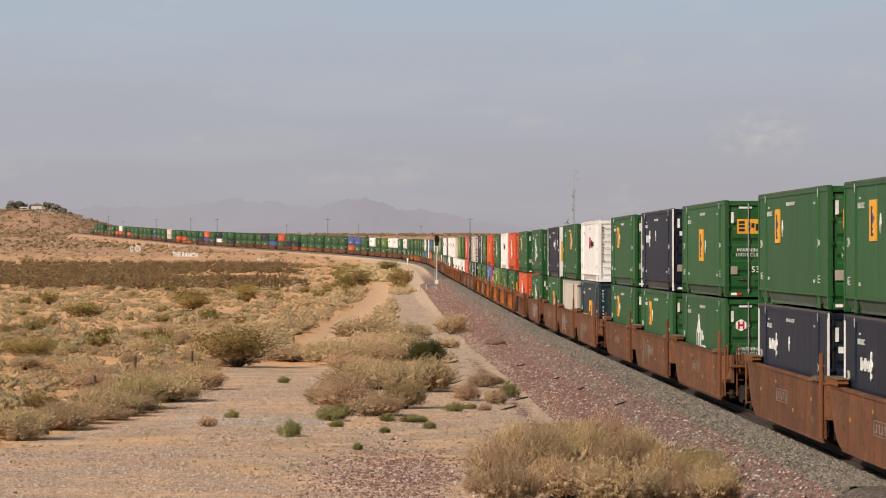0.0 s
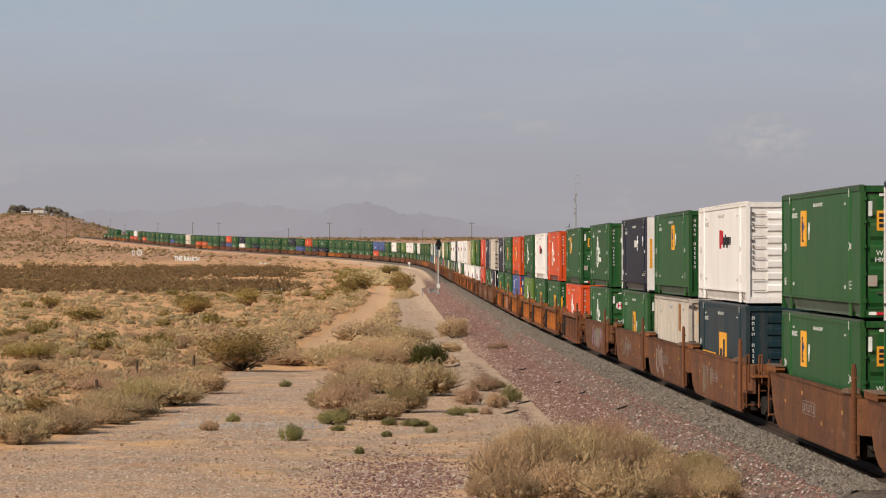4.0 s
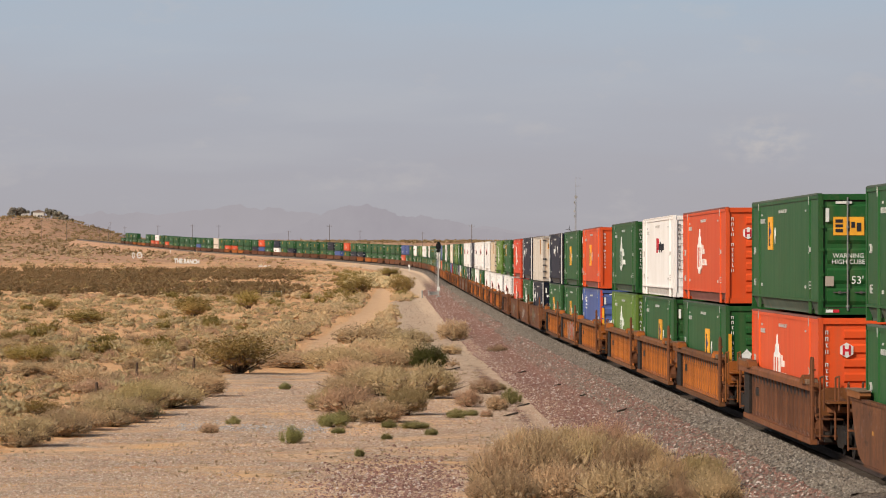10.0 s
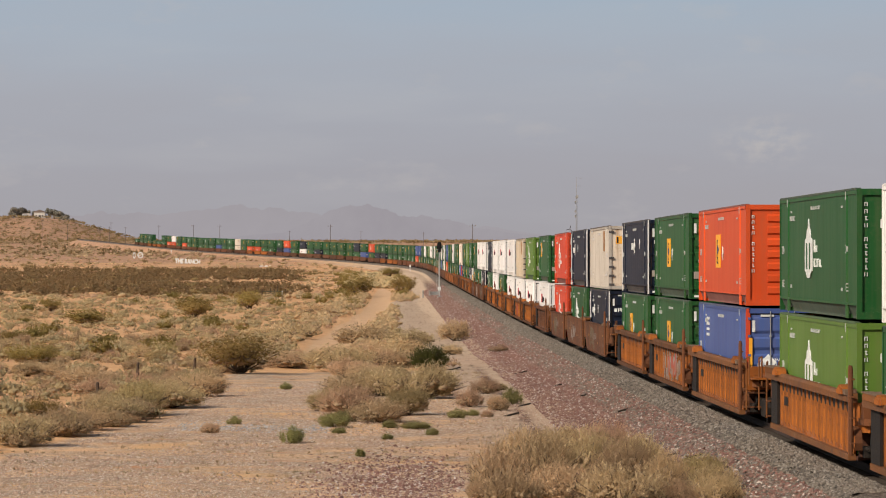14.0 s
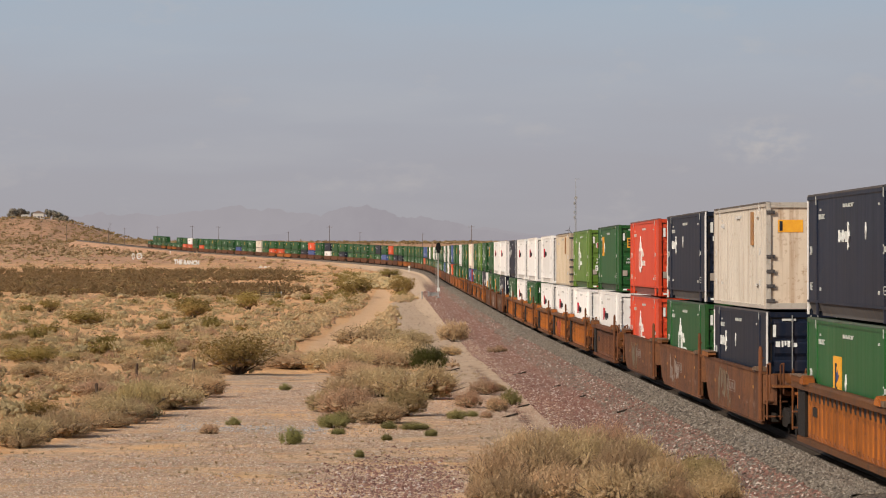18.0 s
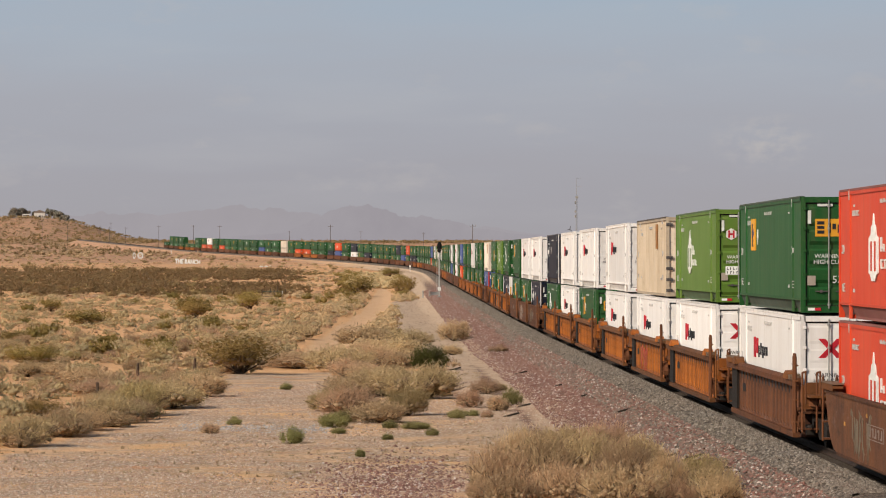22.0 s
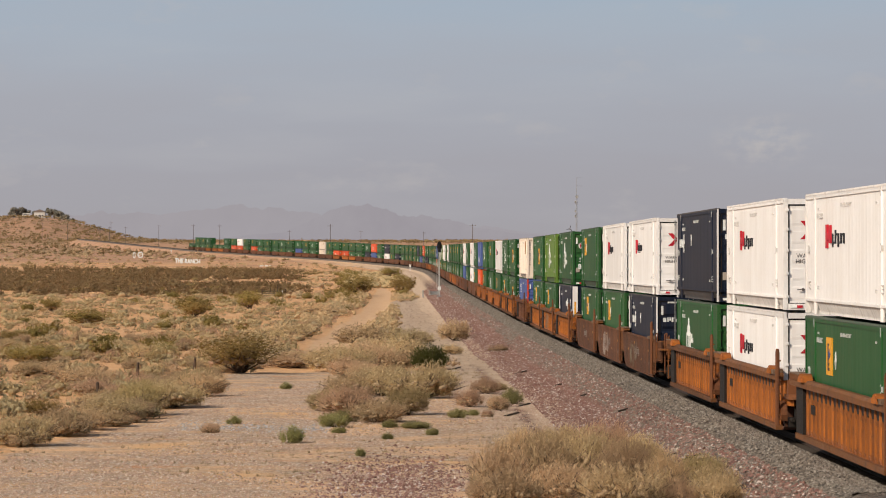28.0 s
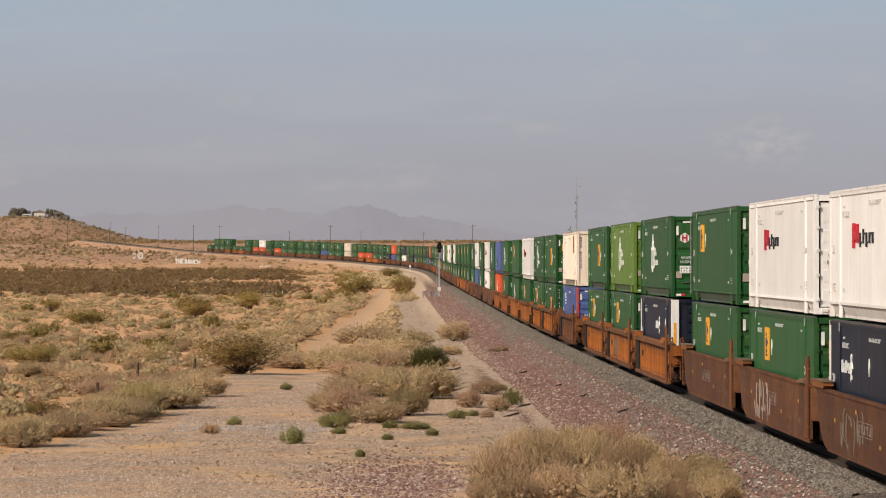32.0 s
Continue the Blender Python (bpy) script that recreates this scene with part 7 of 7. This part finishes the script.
    stones("fill_rubble", x, y, 0.03 + 0.07 * rng.rand(n) ** 2.5, stone_material("tan_rubble", [(0.42, 0.30, 0.21), (0.34, 0.235, 0.16), (0.50, 0.38, 0.28), (0.28, 0.18, 0.125)]), "tan broken rubble on the railway fill slope", 87)


build_stones()


# ---------------------------------------------------------------- signal and lineside things
def signal_mast(x, y):
    z = on_ground(x, y)
    s = new("railway_signal")
    tagged(s, "silver signal mast with black oval target beside track", "signal")
    s.location = (x, y, z - 0.03)
    bm = bmesh.new()
    box(bm, -0.32, 0.32, -0.32, 0.32, 0.0, 0.22)
    part("base", bm, M_STEEL, s, "concrete-grey foundation block")
    bm = bmesh.new()
    tube(bm, (0, 0, 0.2), (0, 0, 7.0), 0.085, 10, 0.07)
    part("mast", bm, M_SILVER, s)
    bm = bmesh.new()
    prism(bm, [(0.34 * math.cos(a), 6.85 + 0.72 * math.sin(a)) for a in (2 * math.pi * i / 24 for i in range(24))], "y", -0.14, -0.10)
    tg = part("target", bm, M_SIGNAL, s, "black oval signal target")
    for dz in (-0.4, 0.0, 0.4):
        bm = bmesh.new()
        tube(bm, (0, -0.15, 6.85 + dz), (0, -0.42, 6.82 + dz), 0.15, 12, 0.17)
        part("lamp_hood", bm, M_SIGNAL, tg)
    bm = bmesh.new()
    box(bm, -0.2, 0.2, -0.1, 0.25, 6.1, 6.5)
    part("junction_box", bm, M_SIGNAL, s)
    bm = bmesh.new()
    box(bm, -0.5, 0.35, -0.35, 0.35, 5.45, 5.5)
    for px, py in ((-0.5, -0.35), (-0.5, 0.35), (0.35, 0.35), (0.35, -0.35)):
        tube(bm, (px, py, 5.5), (px, py, 6.5), 0.025, 5)
    for za in (6.0, 6.5):
        tube(bm, (-0.5, -0.35, za), (0.35, -0.35, za), 0.022, 5)
        tube(bm, (-0.5, 0.35, za), (0.35, 0.35, za), 0.022, 5)
        tube(bm, (-0.5, -0.35, za), (-0.5, 0.35, za), 0.022, 5)
    part("platform", bm, M_SILVER, s, "railed service platform")
    bm = bmesh.new()
    for px in (-0.34, -0.12):
        tube(bm, (px, 0.1, 0.3), (px, 0.1, 5.5), 0.02, 5)
    for i in range(17):
        tube(bm, (-0.34, 0.1, 0.5 + 0.3 * i), (-0.12, 0.1, 0.5 + 0.3 * i), 0.014, 4)
    part("ladder", bm, M_SILVER, s, "steel access ladder")
    bm = bmesh.new()
    box(bm, -0.22, 0.22, -0.30, 0.05, 0.95, 1.45)
    part("number_board", bm, M_MARK, s, "small white board")


signal_mast(-0.61, 524.5)


def post_box(x, y):
    z = on_ground(x, y)
    for dx in (-0.55, 0.35):
        p = new("pipe_bollard")
        tagged(p, "short dull steel pipe bollard near signal", "bollard", "bollards near the signal")
        p.location = (x + dx, y, z - 0.05)
        bm = bmesh.new()
        tube(bm, (0, 0, 0), (0, 0, 1.0), 0.09, 8)
        tube(bm, (0, 0, 1.0), (0, 0, 1.06), 0.09, 8, 0.04)
        part("pipe", bm, M_STEEL, p)
    b = new("relay_box")
    tagged(b, "low grey steel relay box on the shoulder", "cabinet")
    b.location = (x + 1.1, y + 0.6, z - 0.05)
    bm = bmesh.new()
    box(bm, -0.6, 0.6, -0.3, 0.3, 0.1, 0.8)
    bmesh.ops.bevel(bm, geom=bm.edges[:], offset=0.03, segments=1, affect="EDGES")
    part("body", bm, M_STEEL, b)
    bm = bmesh.new()
    box(bm, -0.66, 0.66, -0.36, 0.36, 0.8, 0.86)
    part("lid", bm, M_STEEL, b)
    bm = bmesh.new()
    box(bm, -0.5, -0.3, -0.2, 0.2, 0.0, 0.1)
    box(bm, 0.3, 0.5, -0.2, 0.2, 0.0, 0.1)
    part("plinth", bm, M_DARKSTEEL, b)


post_box(-2.4, 548.0)


def milepost(x, y, h):
    p = new("marker_post")
    tagged(p, "thin white marker post beside the track", "post", "marker posts")
    p.location = (x, y, on_ground(x, y) - 0.05)
    bm = bmesh.new()
    box(bm, -0.08, 0.08, -0.05, 0.05, 0, h)
    part("stake", bm, M_MARK, p)
    bm = bmesh.new()
    box(bm, -0.25, 0.25, -0.07, -0.05, h - 0.55, h)
    part("plate", bm, M_MARK, p, "white marker plate")


milepost(-9.6, 1100, 1.9)
milepost(-130.0, 1850, 2.0)


def fence_post(x, y, h, r=0.06, lean=0.0):
    p = new("fence_post")
    tagged(p, "weathered wooden fence post standing among brush", "post", "old fence posts")
    p.matrix_basis = pose(x, y, on_ground(x, y) - 0.1, 0, lean, 0)
    bm = bmesh.new()
    tube(bm, (0, 0, 0), (0, 0, h), r, 7, r * 0.85)
    tube(bm, (0, 0, h), (0, 0, h + 0.03), r * 0.85, 7, r * 0.4)
    part("timber", bm, M_WOOD, p)


for x, y, h, lean in ((-13.27, 167.8, 1.25, 2), (-13.44, 151.0, 0.85, -3), (-13.2, 205.0, 0.7, 4), (-25.6, 598, 1.9, 0), (-27.1, 606, 1.4, 2), (-26.3, 602, 1.3, -2), (-24.4, 596, 1.3, 3), (-28.4, 612, 1.2, 0)):
    fence_post(x, y, h, 0.07, lean)


def stick(x, y, length, turn, lift=0.0):
    """A broken tie or plank lying on the rock."""
    z = on_ground(x, y)
    p = new("wood_debris")
    tagged(p, "broken dark timber lying on reddish rock", "debris", "timber debris")
    p.matrix_basis = pose(x, y, z + 0.05, 0, -14, turn * 0.3)
    bm = bmesh.new()
    prism(bm, [(-length / 2, -0.03), (-length / 2 + 0.08, 0.04), (length / 2 - 0.05, 0.03), (length / 2, -0.02)], "z", -0.03, 0.03)
    part("timber", bm, M_TIE, p)


for x, y, length, turn in ((6.4, 136, 0.7, 62), (3.03, 147.5, 0.55, 20), (2.34, 138.8, 0.75, 35), (6.9, 104.8, 1.1, 70), (5.8, 157, 0.6, 30), (3.7, 193, 0.9, 5), (6.1, 109, 0.9, 60), (5.9, 118, 0.6, 40), (0.5, 203, 0.8, 8), (6.3, 99, 0.8, 66), (4.9, 172, 0.7, 15)):
    stick(x, y, length, turn)


# ---------------------------------------------------------------- poles, mast and windmill behind the line
def utility_pole(x, y, top, arms=1):
    z = on_ground(x, y)
    p = new("utility_pole")
    tagged(p, "tall wooden utility pole with crossarm behind railway", "utility pole", "utility poles")
    p.location = (x, y, z - 0.2)
    h = top - z + 0.2
    bm = bmesh.new()
    tube(bm, (0, 0, 0), (0, 0, h), 0.14, 8, 0.09)
    part("pole", bm, M_POLE, p)
    for k in range(arms):
        bm = bmesh.new()
        box(bm, -1.0, 1.0, -0.06, 0.05, h - 0.68, h - 0.57)
        arm = part("crossarm", bm, M_POLE, p)
        for dx in (-0.95, 0.0, 0.95):
            bm = bmesh.new()
            tube(bm, (dx, 0, h - 0.55 - 1.1 * k), (dx, 0, h - 0.25 - 1.1 * k), 0.06, 6)
            part("insulator", bm, M_STEEL, arm)


for x, y, top in ((-279.6, 2700, 24.7), (-262.0, 2700, 21.5), (-226.0, 2550, 19.5), (-214.5, 2500, 21.7), (-206.0, 2390, 18.0), (-187.0, 2280, 17.4), (-158.0, 2150, 17.6), (-123.0, 1905, 16.4), (-104.0, 1800, 15.7), (-43.3, 1480, 13.9), (9.3, 1255, 12.7), (-49.0, 2290, 15.2), (-11.6, 2210, 14.0), (-84.0, 2110, 14.4)):
    utility_pole(x, y, top)


def radio_mast(x, y, top):
    z = on_ground(x, y)
    m = new("radio_mast")
    tagged(m, "slim lattice radio mast with antennas and dish", "radio mast")
    m.location = (x, y, z - 0.1)
    h = top - z - 7.0
    r = 0.34
    foot = [(r * math.cos(a), r * math.sin(a)) for a in (0.5, 2.594, 4.689)]
    for fx, fy in foot:
        bm = bmesh.new()
        tube(bm, (fx, fy, 0), (fx * 0.8, fy * 0.8, h), 0.05, 5)
        part("leg", bm, M_STEEL, m)
    bm = bmesh.new()
    k = int(h / 0.8)
    for i in range(k):
        za, zb = h * i / k, h * (i + 1) / k
        for j in range(3):
            (ax, ay), (bx, by) = foot[j], foot[(j + 1) % 3]
            tube(bm, (ax * 0.9, ay * 0.9, za), (bx * 0.9, by * 0.9, zb), 0.025, 3)
    part("bracing", bm, M_STEEL, m)
    bm = bmesh.new()
    tube(bm, (0, 0, h), (0, 0, h + 7.0), 0.075, 6, 0.04)
    part("whip_antenna", bm, M_STEEL, m)
    for dz, side in ((6.7, 1), (3.6, 1)):
        bm = bmesh.new()
        tube(bm, (0, 0, h + dz), (side * 1.9, 0, h + dz), 0.05, 5)
        part("side_arm", bm, M_STEEL, m)
    bm = bmesh.new()
    tube(bm, (0.1, -0.4, h - 0.6), (0.1, -0.65, h - 0.6), 0.55, 14, 0.62)
    part("dish", bm, M_STEEL, m, "small round dish antenna")
    for dz in (2.2, 5.6, 7.6):
        bm = bmesh.new()
        box(bm, -0.75, -0.25, -0.3, 0.1, h - dz - 1.0, h - dz)
        part("equipment_box", bm, M_STEEL, m)


radio_mast(51.3, 1500, 32.4)


def windmill(x, y, hub):
    z = on_ground(x, y)
    w = new("wind_turbine")
    tagged(w, "small three-bladed wind turbine on a thin pole", "wind turbine")
    w.location = (x, y, z - 0.1)
    h = hub - z
    bm = bmesh.new()
    tube(bm, (0, 0, 0), (0, 0, h), 0.14, 8, 0.09)
    part("pole", bm, M_STEEL, w)
    bm = bmesh.new()
    tube(bm, (0, -0.35, h), (0, 0.5, h), 0.18, 8, 0.1)
    part("nacelle", bm, M_STEEL, w)
    for k in range(3):
        a = radians(75 + 120 * k)
        bm = bmesh.new()
        u, v = math.cos(a), math.sin(a)
        prism(bm, [(u * 0.1 - v * 0.12, h + v * 0.1 + u * 0.12), (u * 0.1 + v * 0.12, h + v * 0.1 - u * 0.12), (u * 1.5 + v * 0.05, h + v * 1.5 - u * 0.05), (u * 1.5 - v * 0.05, h + v * 1.5 + u * 0.05)], "y", -0.38, -0.33)
        part("blade", bm, M_DARKSTEEL, w)


windmill(48.7, 1500, 12.4)

# ---------------------------------------------------------------- hillside lettering
M_WHITEWASH = plain("whitewashed_stone", (0.80, 0.78, 0.74), (0.66, 0.62, 0.56), rough=0.9, scale=2)
letters = new("hillside_lettering", text_mesh("THE RANCH", 2.35, M_WHITEWASH, 0.11))
letters.matrix_basis = pose(-93.5, 1415, on_ground(-93.5, 1415) + 0.05, 74, 3, 0) @ Matrix.Diagonal((0.70, 1, 60, 1))
tagged(letters, "big white capital letters set on the sandy slope", "sign")
for x, w, h, inner in ((-130.9, 0.62, 1.35, 0), (-128.3, 1.25, 1.4, 1)):
    e = new("hillside_emblem")
    tagged(e, "whitewashed round emblem set on the sandy slope", "sign", "hillside emblems")
    e.location = (x, 1640, on_ground(x, 1640) - 0.05)
    ring = [(math.cos(a), math.sin(a)) for a in (2 * math.pi * i / 20 for i in range(20))]
    for k in range(20):
        (ax, az), (bx, bz) = ring[k], ring[(k + 1) % 20]
        bm = bmesh.new()
        q = 0.62
        prism(bm, [(ax * w, h + az * h), (bx * w, h + bz * h), (bx * w * q, h + bz * h * q), (ax * w * q, h + az * h * q)], "y", -0.1, 0.1)
        part("stone", bm, M_WHITEWASH, e)
    if inner:
        bm = bmesh.new()
        prism(bm, [(-0.5, h - 0.1), (0.45, h + 0.3), (0.5, h + 0.05), (-0.4, h - 0.4)], "y", -0.1, 0.1)
        part("bar", bm, M_WHITEWASH, e)


# ---------------------------------------------------------------- house and trees on the hill
M_STUCCO = plain("white_stucco", (0.70, 0.66, 0.60), (0.6, 0.55, 0.48), rough=0.9)
M_ROOF = plain("brown_roof", (0.22, 0.17, 0.14), rough=0.9)
M_PANE = plain("dark_window_glass", (0.03, 0.035, 0.04), rough=0.15, bump=0)
M_TREE = leaf_material("grey_green_tree_leaf", (0.27, 0.225, 0.17), (0.33, 0.28, 0.215), (0.41, 0.35, 0.275))


def house(x, y, w, dpt, h):
    g = new("house")
    tagged(g, "small pale stucco house with brown roof on hill", "house")
    g.location = (x, y, on_ground(x, y) - 0.3)
    bm = bmesh.new()
    box(bm, -w / 2, w / 2, -dpt / 2, dpt / 2, 0, h)
    part("wall", bm, M_STUCCO, g)
    bm = bmesh.new()
    prism(bm, [(-w / 2 - 0.5, h + 0.004), (w / 2 + 0.5, h + 0.004), (0, h + 1.8)], "y", -dpt / 2 - 0.5, dpt / 2 + 0.5)
    part("roof", bm, M_ROOF, g)
    for dx in (-w * 0.3, 0.0, w * 0.3):
        bm = bmesh.new()
        box(bm, dx - 0.6, dx + 0.6, -dpt / 2 - 0.06, -dpt / 2 + 0.02, 1.0, 2.3)
        f = part("window", bm, M_STUCCO, g)
        bm = bmesh.new()
        box(bm, dx - 0.5, dx + 0.5, -dpt / 2 - 0.09, -dpt / 2 - 0.064, 1.1, 2.2)
        part("pane", bm, M_PANE, f)
    bm = bmesh.new()
    box(bm, w * 0.12 - 0.5, w * 0.12 + 0.5, -dpt / 2 - 0.05, -dpt / 2 + 0.02, 0.3, 2.4)
    part("door", bm, M_ROOF, g)


house(-301.0, 2890, 8.0, 7, 4.6)
shed = new("white_trailer")
tagged(shed, "low white trailer parked beside the hilltop house", "trailer")
shed.matrix_basis = pose(-310.2, 2882, on_ground(-310.2, 2882) - 0.1) @ Matrix.Diagonal((0.52, 1, 1, 1))
bm = bmesh.new()
prism(bm, [(-5.5, 0.6), (5.5, 0.6), (5.5, 2.9), (5.0, 3.2), (-5.0, 3.2), (-5.5, 2.9)], "y", -1.3, 1.3)
part("body", bm, M_STUCCO, shed)
for dx in (-2.2, 2.2):
    bm = bmesh.new()
    tube(bm, (dx, -1.25, 0.4), (dx, -0.95, 0.4), 0.4, 12)
    part("wheel", bm, M_DARKSTEEL, shed)
bm = bmesh.new()
box(bm, -4.8, 4.8, -1.32, -1.295, 1.9, 2.5)
part("window_band", bm, M_PANE, shed)


def tree(x, y, h, w, seed):
    rng = np.random.RandomState(seed)
    t = new("tree")
    tagged(t, "bushy grey-green tree beside the hilltop house", "tree", "trees on the hill")
    t.location = (x, y, on_ground(x, y) - 0.2)
    bm = bmesh.new()
    tube(bm, (0, 0, 0), (0.1, 0, h * 0.45), 0.28, 7, 0.16)
    part("trunk", bm, M_WOOD, t)
    for k in range(5):
        a = 1.26 * k + rng.rand()
        bm = bmesh.new()
        tube(bm, (0.1, 0, h * 0.38), (math.cos(a) * w * 0.33, math.sin(a) * w * 0.33, h * (0.6 + 0.25 * rng.rand())), 0.12, 5, 0.05)
        part("limb", bm, M_WOOD, t)
    lumps = 14
    c = np.stack([(rng.rand(lumps) - 0.5) * w * 0.75, (rng.rand(lumps) - 0.5) * w * 0.75, h * (0.14 + 0.60 * rng.rand(lumps))], 1)
    n = 1500
    k = rng.randint(0, lumps, n)
    v = rng.randn(n, 3)
    v /= np.linalg.norm(v, axis=1)[:, None]
    p = c[k] + v * (w * (0.12 + 0.14 * rng.rand(n)))[:, None]
    tri = chip_arrays(p, v, 0.42, rng)
    lv, lf = lump_arrays(c, np.full(lumps, w * 0.15), 1, rng)
    part("crown", raw_mesh("crown", np.concatenate([tri, lv]), np.concatenate([np.arange(len(tri)).reshape(-1, 3), lf + len(tri)]), M_TREE), None, t)


for i, (x, y, h, w) in enumerate(((-322, 2900, 9.0, 7), (-317, 2908, 8.2, 7), (-312.5, 2908, 7.0, 5), (-306, 2912, 5.5, 5), (-296, 2908, 8.6, 4), (-291.5, 2905, 7.4, 6.5), (-287.5, 2902, 6.6, 6), (-283, 2899, 4.2, 5), (-278, 2897, 2.6, 4))):
    tree(x, y, h * 1.15, w * 1.1, 300 + i)


def parked_car(x, y):
    c = new("parked_car")
    tagged(c, "dark parked car on the far dirt road", "car")
    c.matrix_basis = pose(x, y, on_ground(x, y), 0, 0, 80)
    bm = bmesh.new()
    prism(bm, [(-2.3, 0.35), (2.3, 0.35), (2.3, 0.8), (1.5, 0.95), (0.9, 1.5), (-1.2, 1.5), (-1.9, 0.95), (-2.3, 0.85)], "y", -0.88, 0.88)
    part("body", bm, M_SIGNAL, c)
    for dx in (-1.4, 1.4):
        for dy in (-0.9, 0.68):
            bm = bmesh.new()
            tube(bm, (dx, dy, 0.34), (dx, dy + 0.22, 0.34), 0.34, 14)
            part("wheel", bm, M_DARKSTEEL, c)
    bm = bmesh.new()
    prism(bm, [(0.8, 1.0), (1.2, 1.0), (0.85, 1.42), (0.8, 1.42)], "y", -0.89, 0.89)
    part("side_glass", bm, M_PANE, c)


parked_car(-240.0, 2750)


def field_gate(x, y):
    """An old pipe gate in the brush."""
    g = new("field_gate")
    tagged(g, "old grey-green pipe gate with one white post in brush", "gate")
    g.location = (x, y, on_ground(x, y) - 0.1)
    for dx, mat in ((-1.5, M_WOOD), (1.5, M_MARK)):
        bm = bmesh.new()
        tube(bm, (dx, 0, 0), (dx, 0, 1.4 if dx < 0 else 1.15), 0.08, 7, 0.07)
        part("post", bm, mat, g)
    for z in (0.35, 0.7, 1.05):
        bm = bmesh.new()
        tube(bm, (-1.42, 0, z), (1.42, 0, z), 0.045, 6)
        part("rail", bm, M_SILL["green"], g)


field_gate(-25.4, 574.0)
for dx, w in ((0.0, 0.9), (1.6, 0.6), (2.9, 0.5)):
    rock = new("whitewashed_stone")
    tagged(rock, "low whitewashed stone lying on sandy slope", "stone", "whitewashed stones")
    rock.location = (-63.2 + dx, 1347, on_ground(-63.2 + dx, 1347) - 0.05)
    bm = bmesh.new()
    prism(bm, [(-w, 0), (-w * 0.9, 0.3), (-w * 0.3, 0.48), (w * 0.5, 0.42), (w, 0.12), (w, 0)], "y", -0.3, 0.3)
    part("rock", bm, M_WHITEWASH, rock)


# ---------------------------------------------------------------- what moves
def motions():
    times = [0.0] + [2.0 * k for k in range(1, 16)] + [32.0]
    for thing, centre, lift in TRAIN:
        walk(thing, [(t, along(centre, lift, t)) for t in times])


motions()
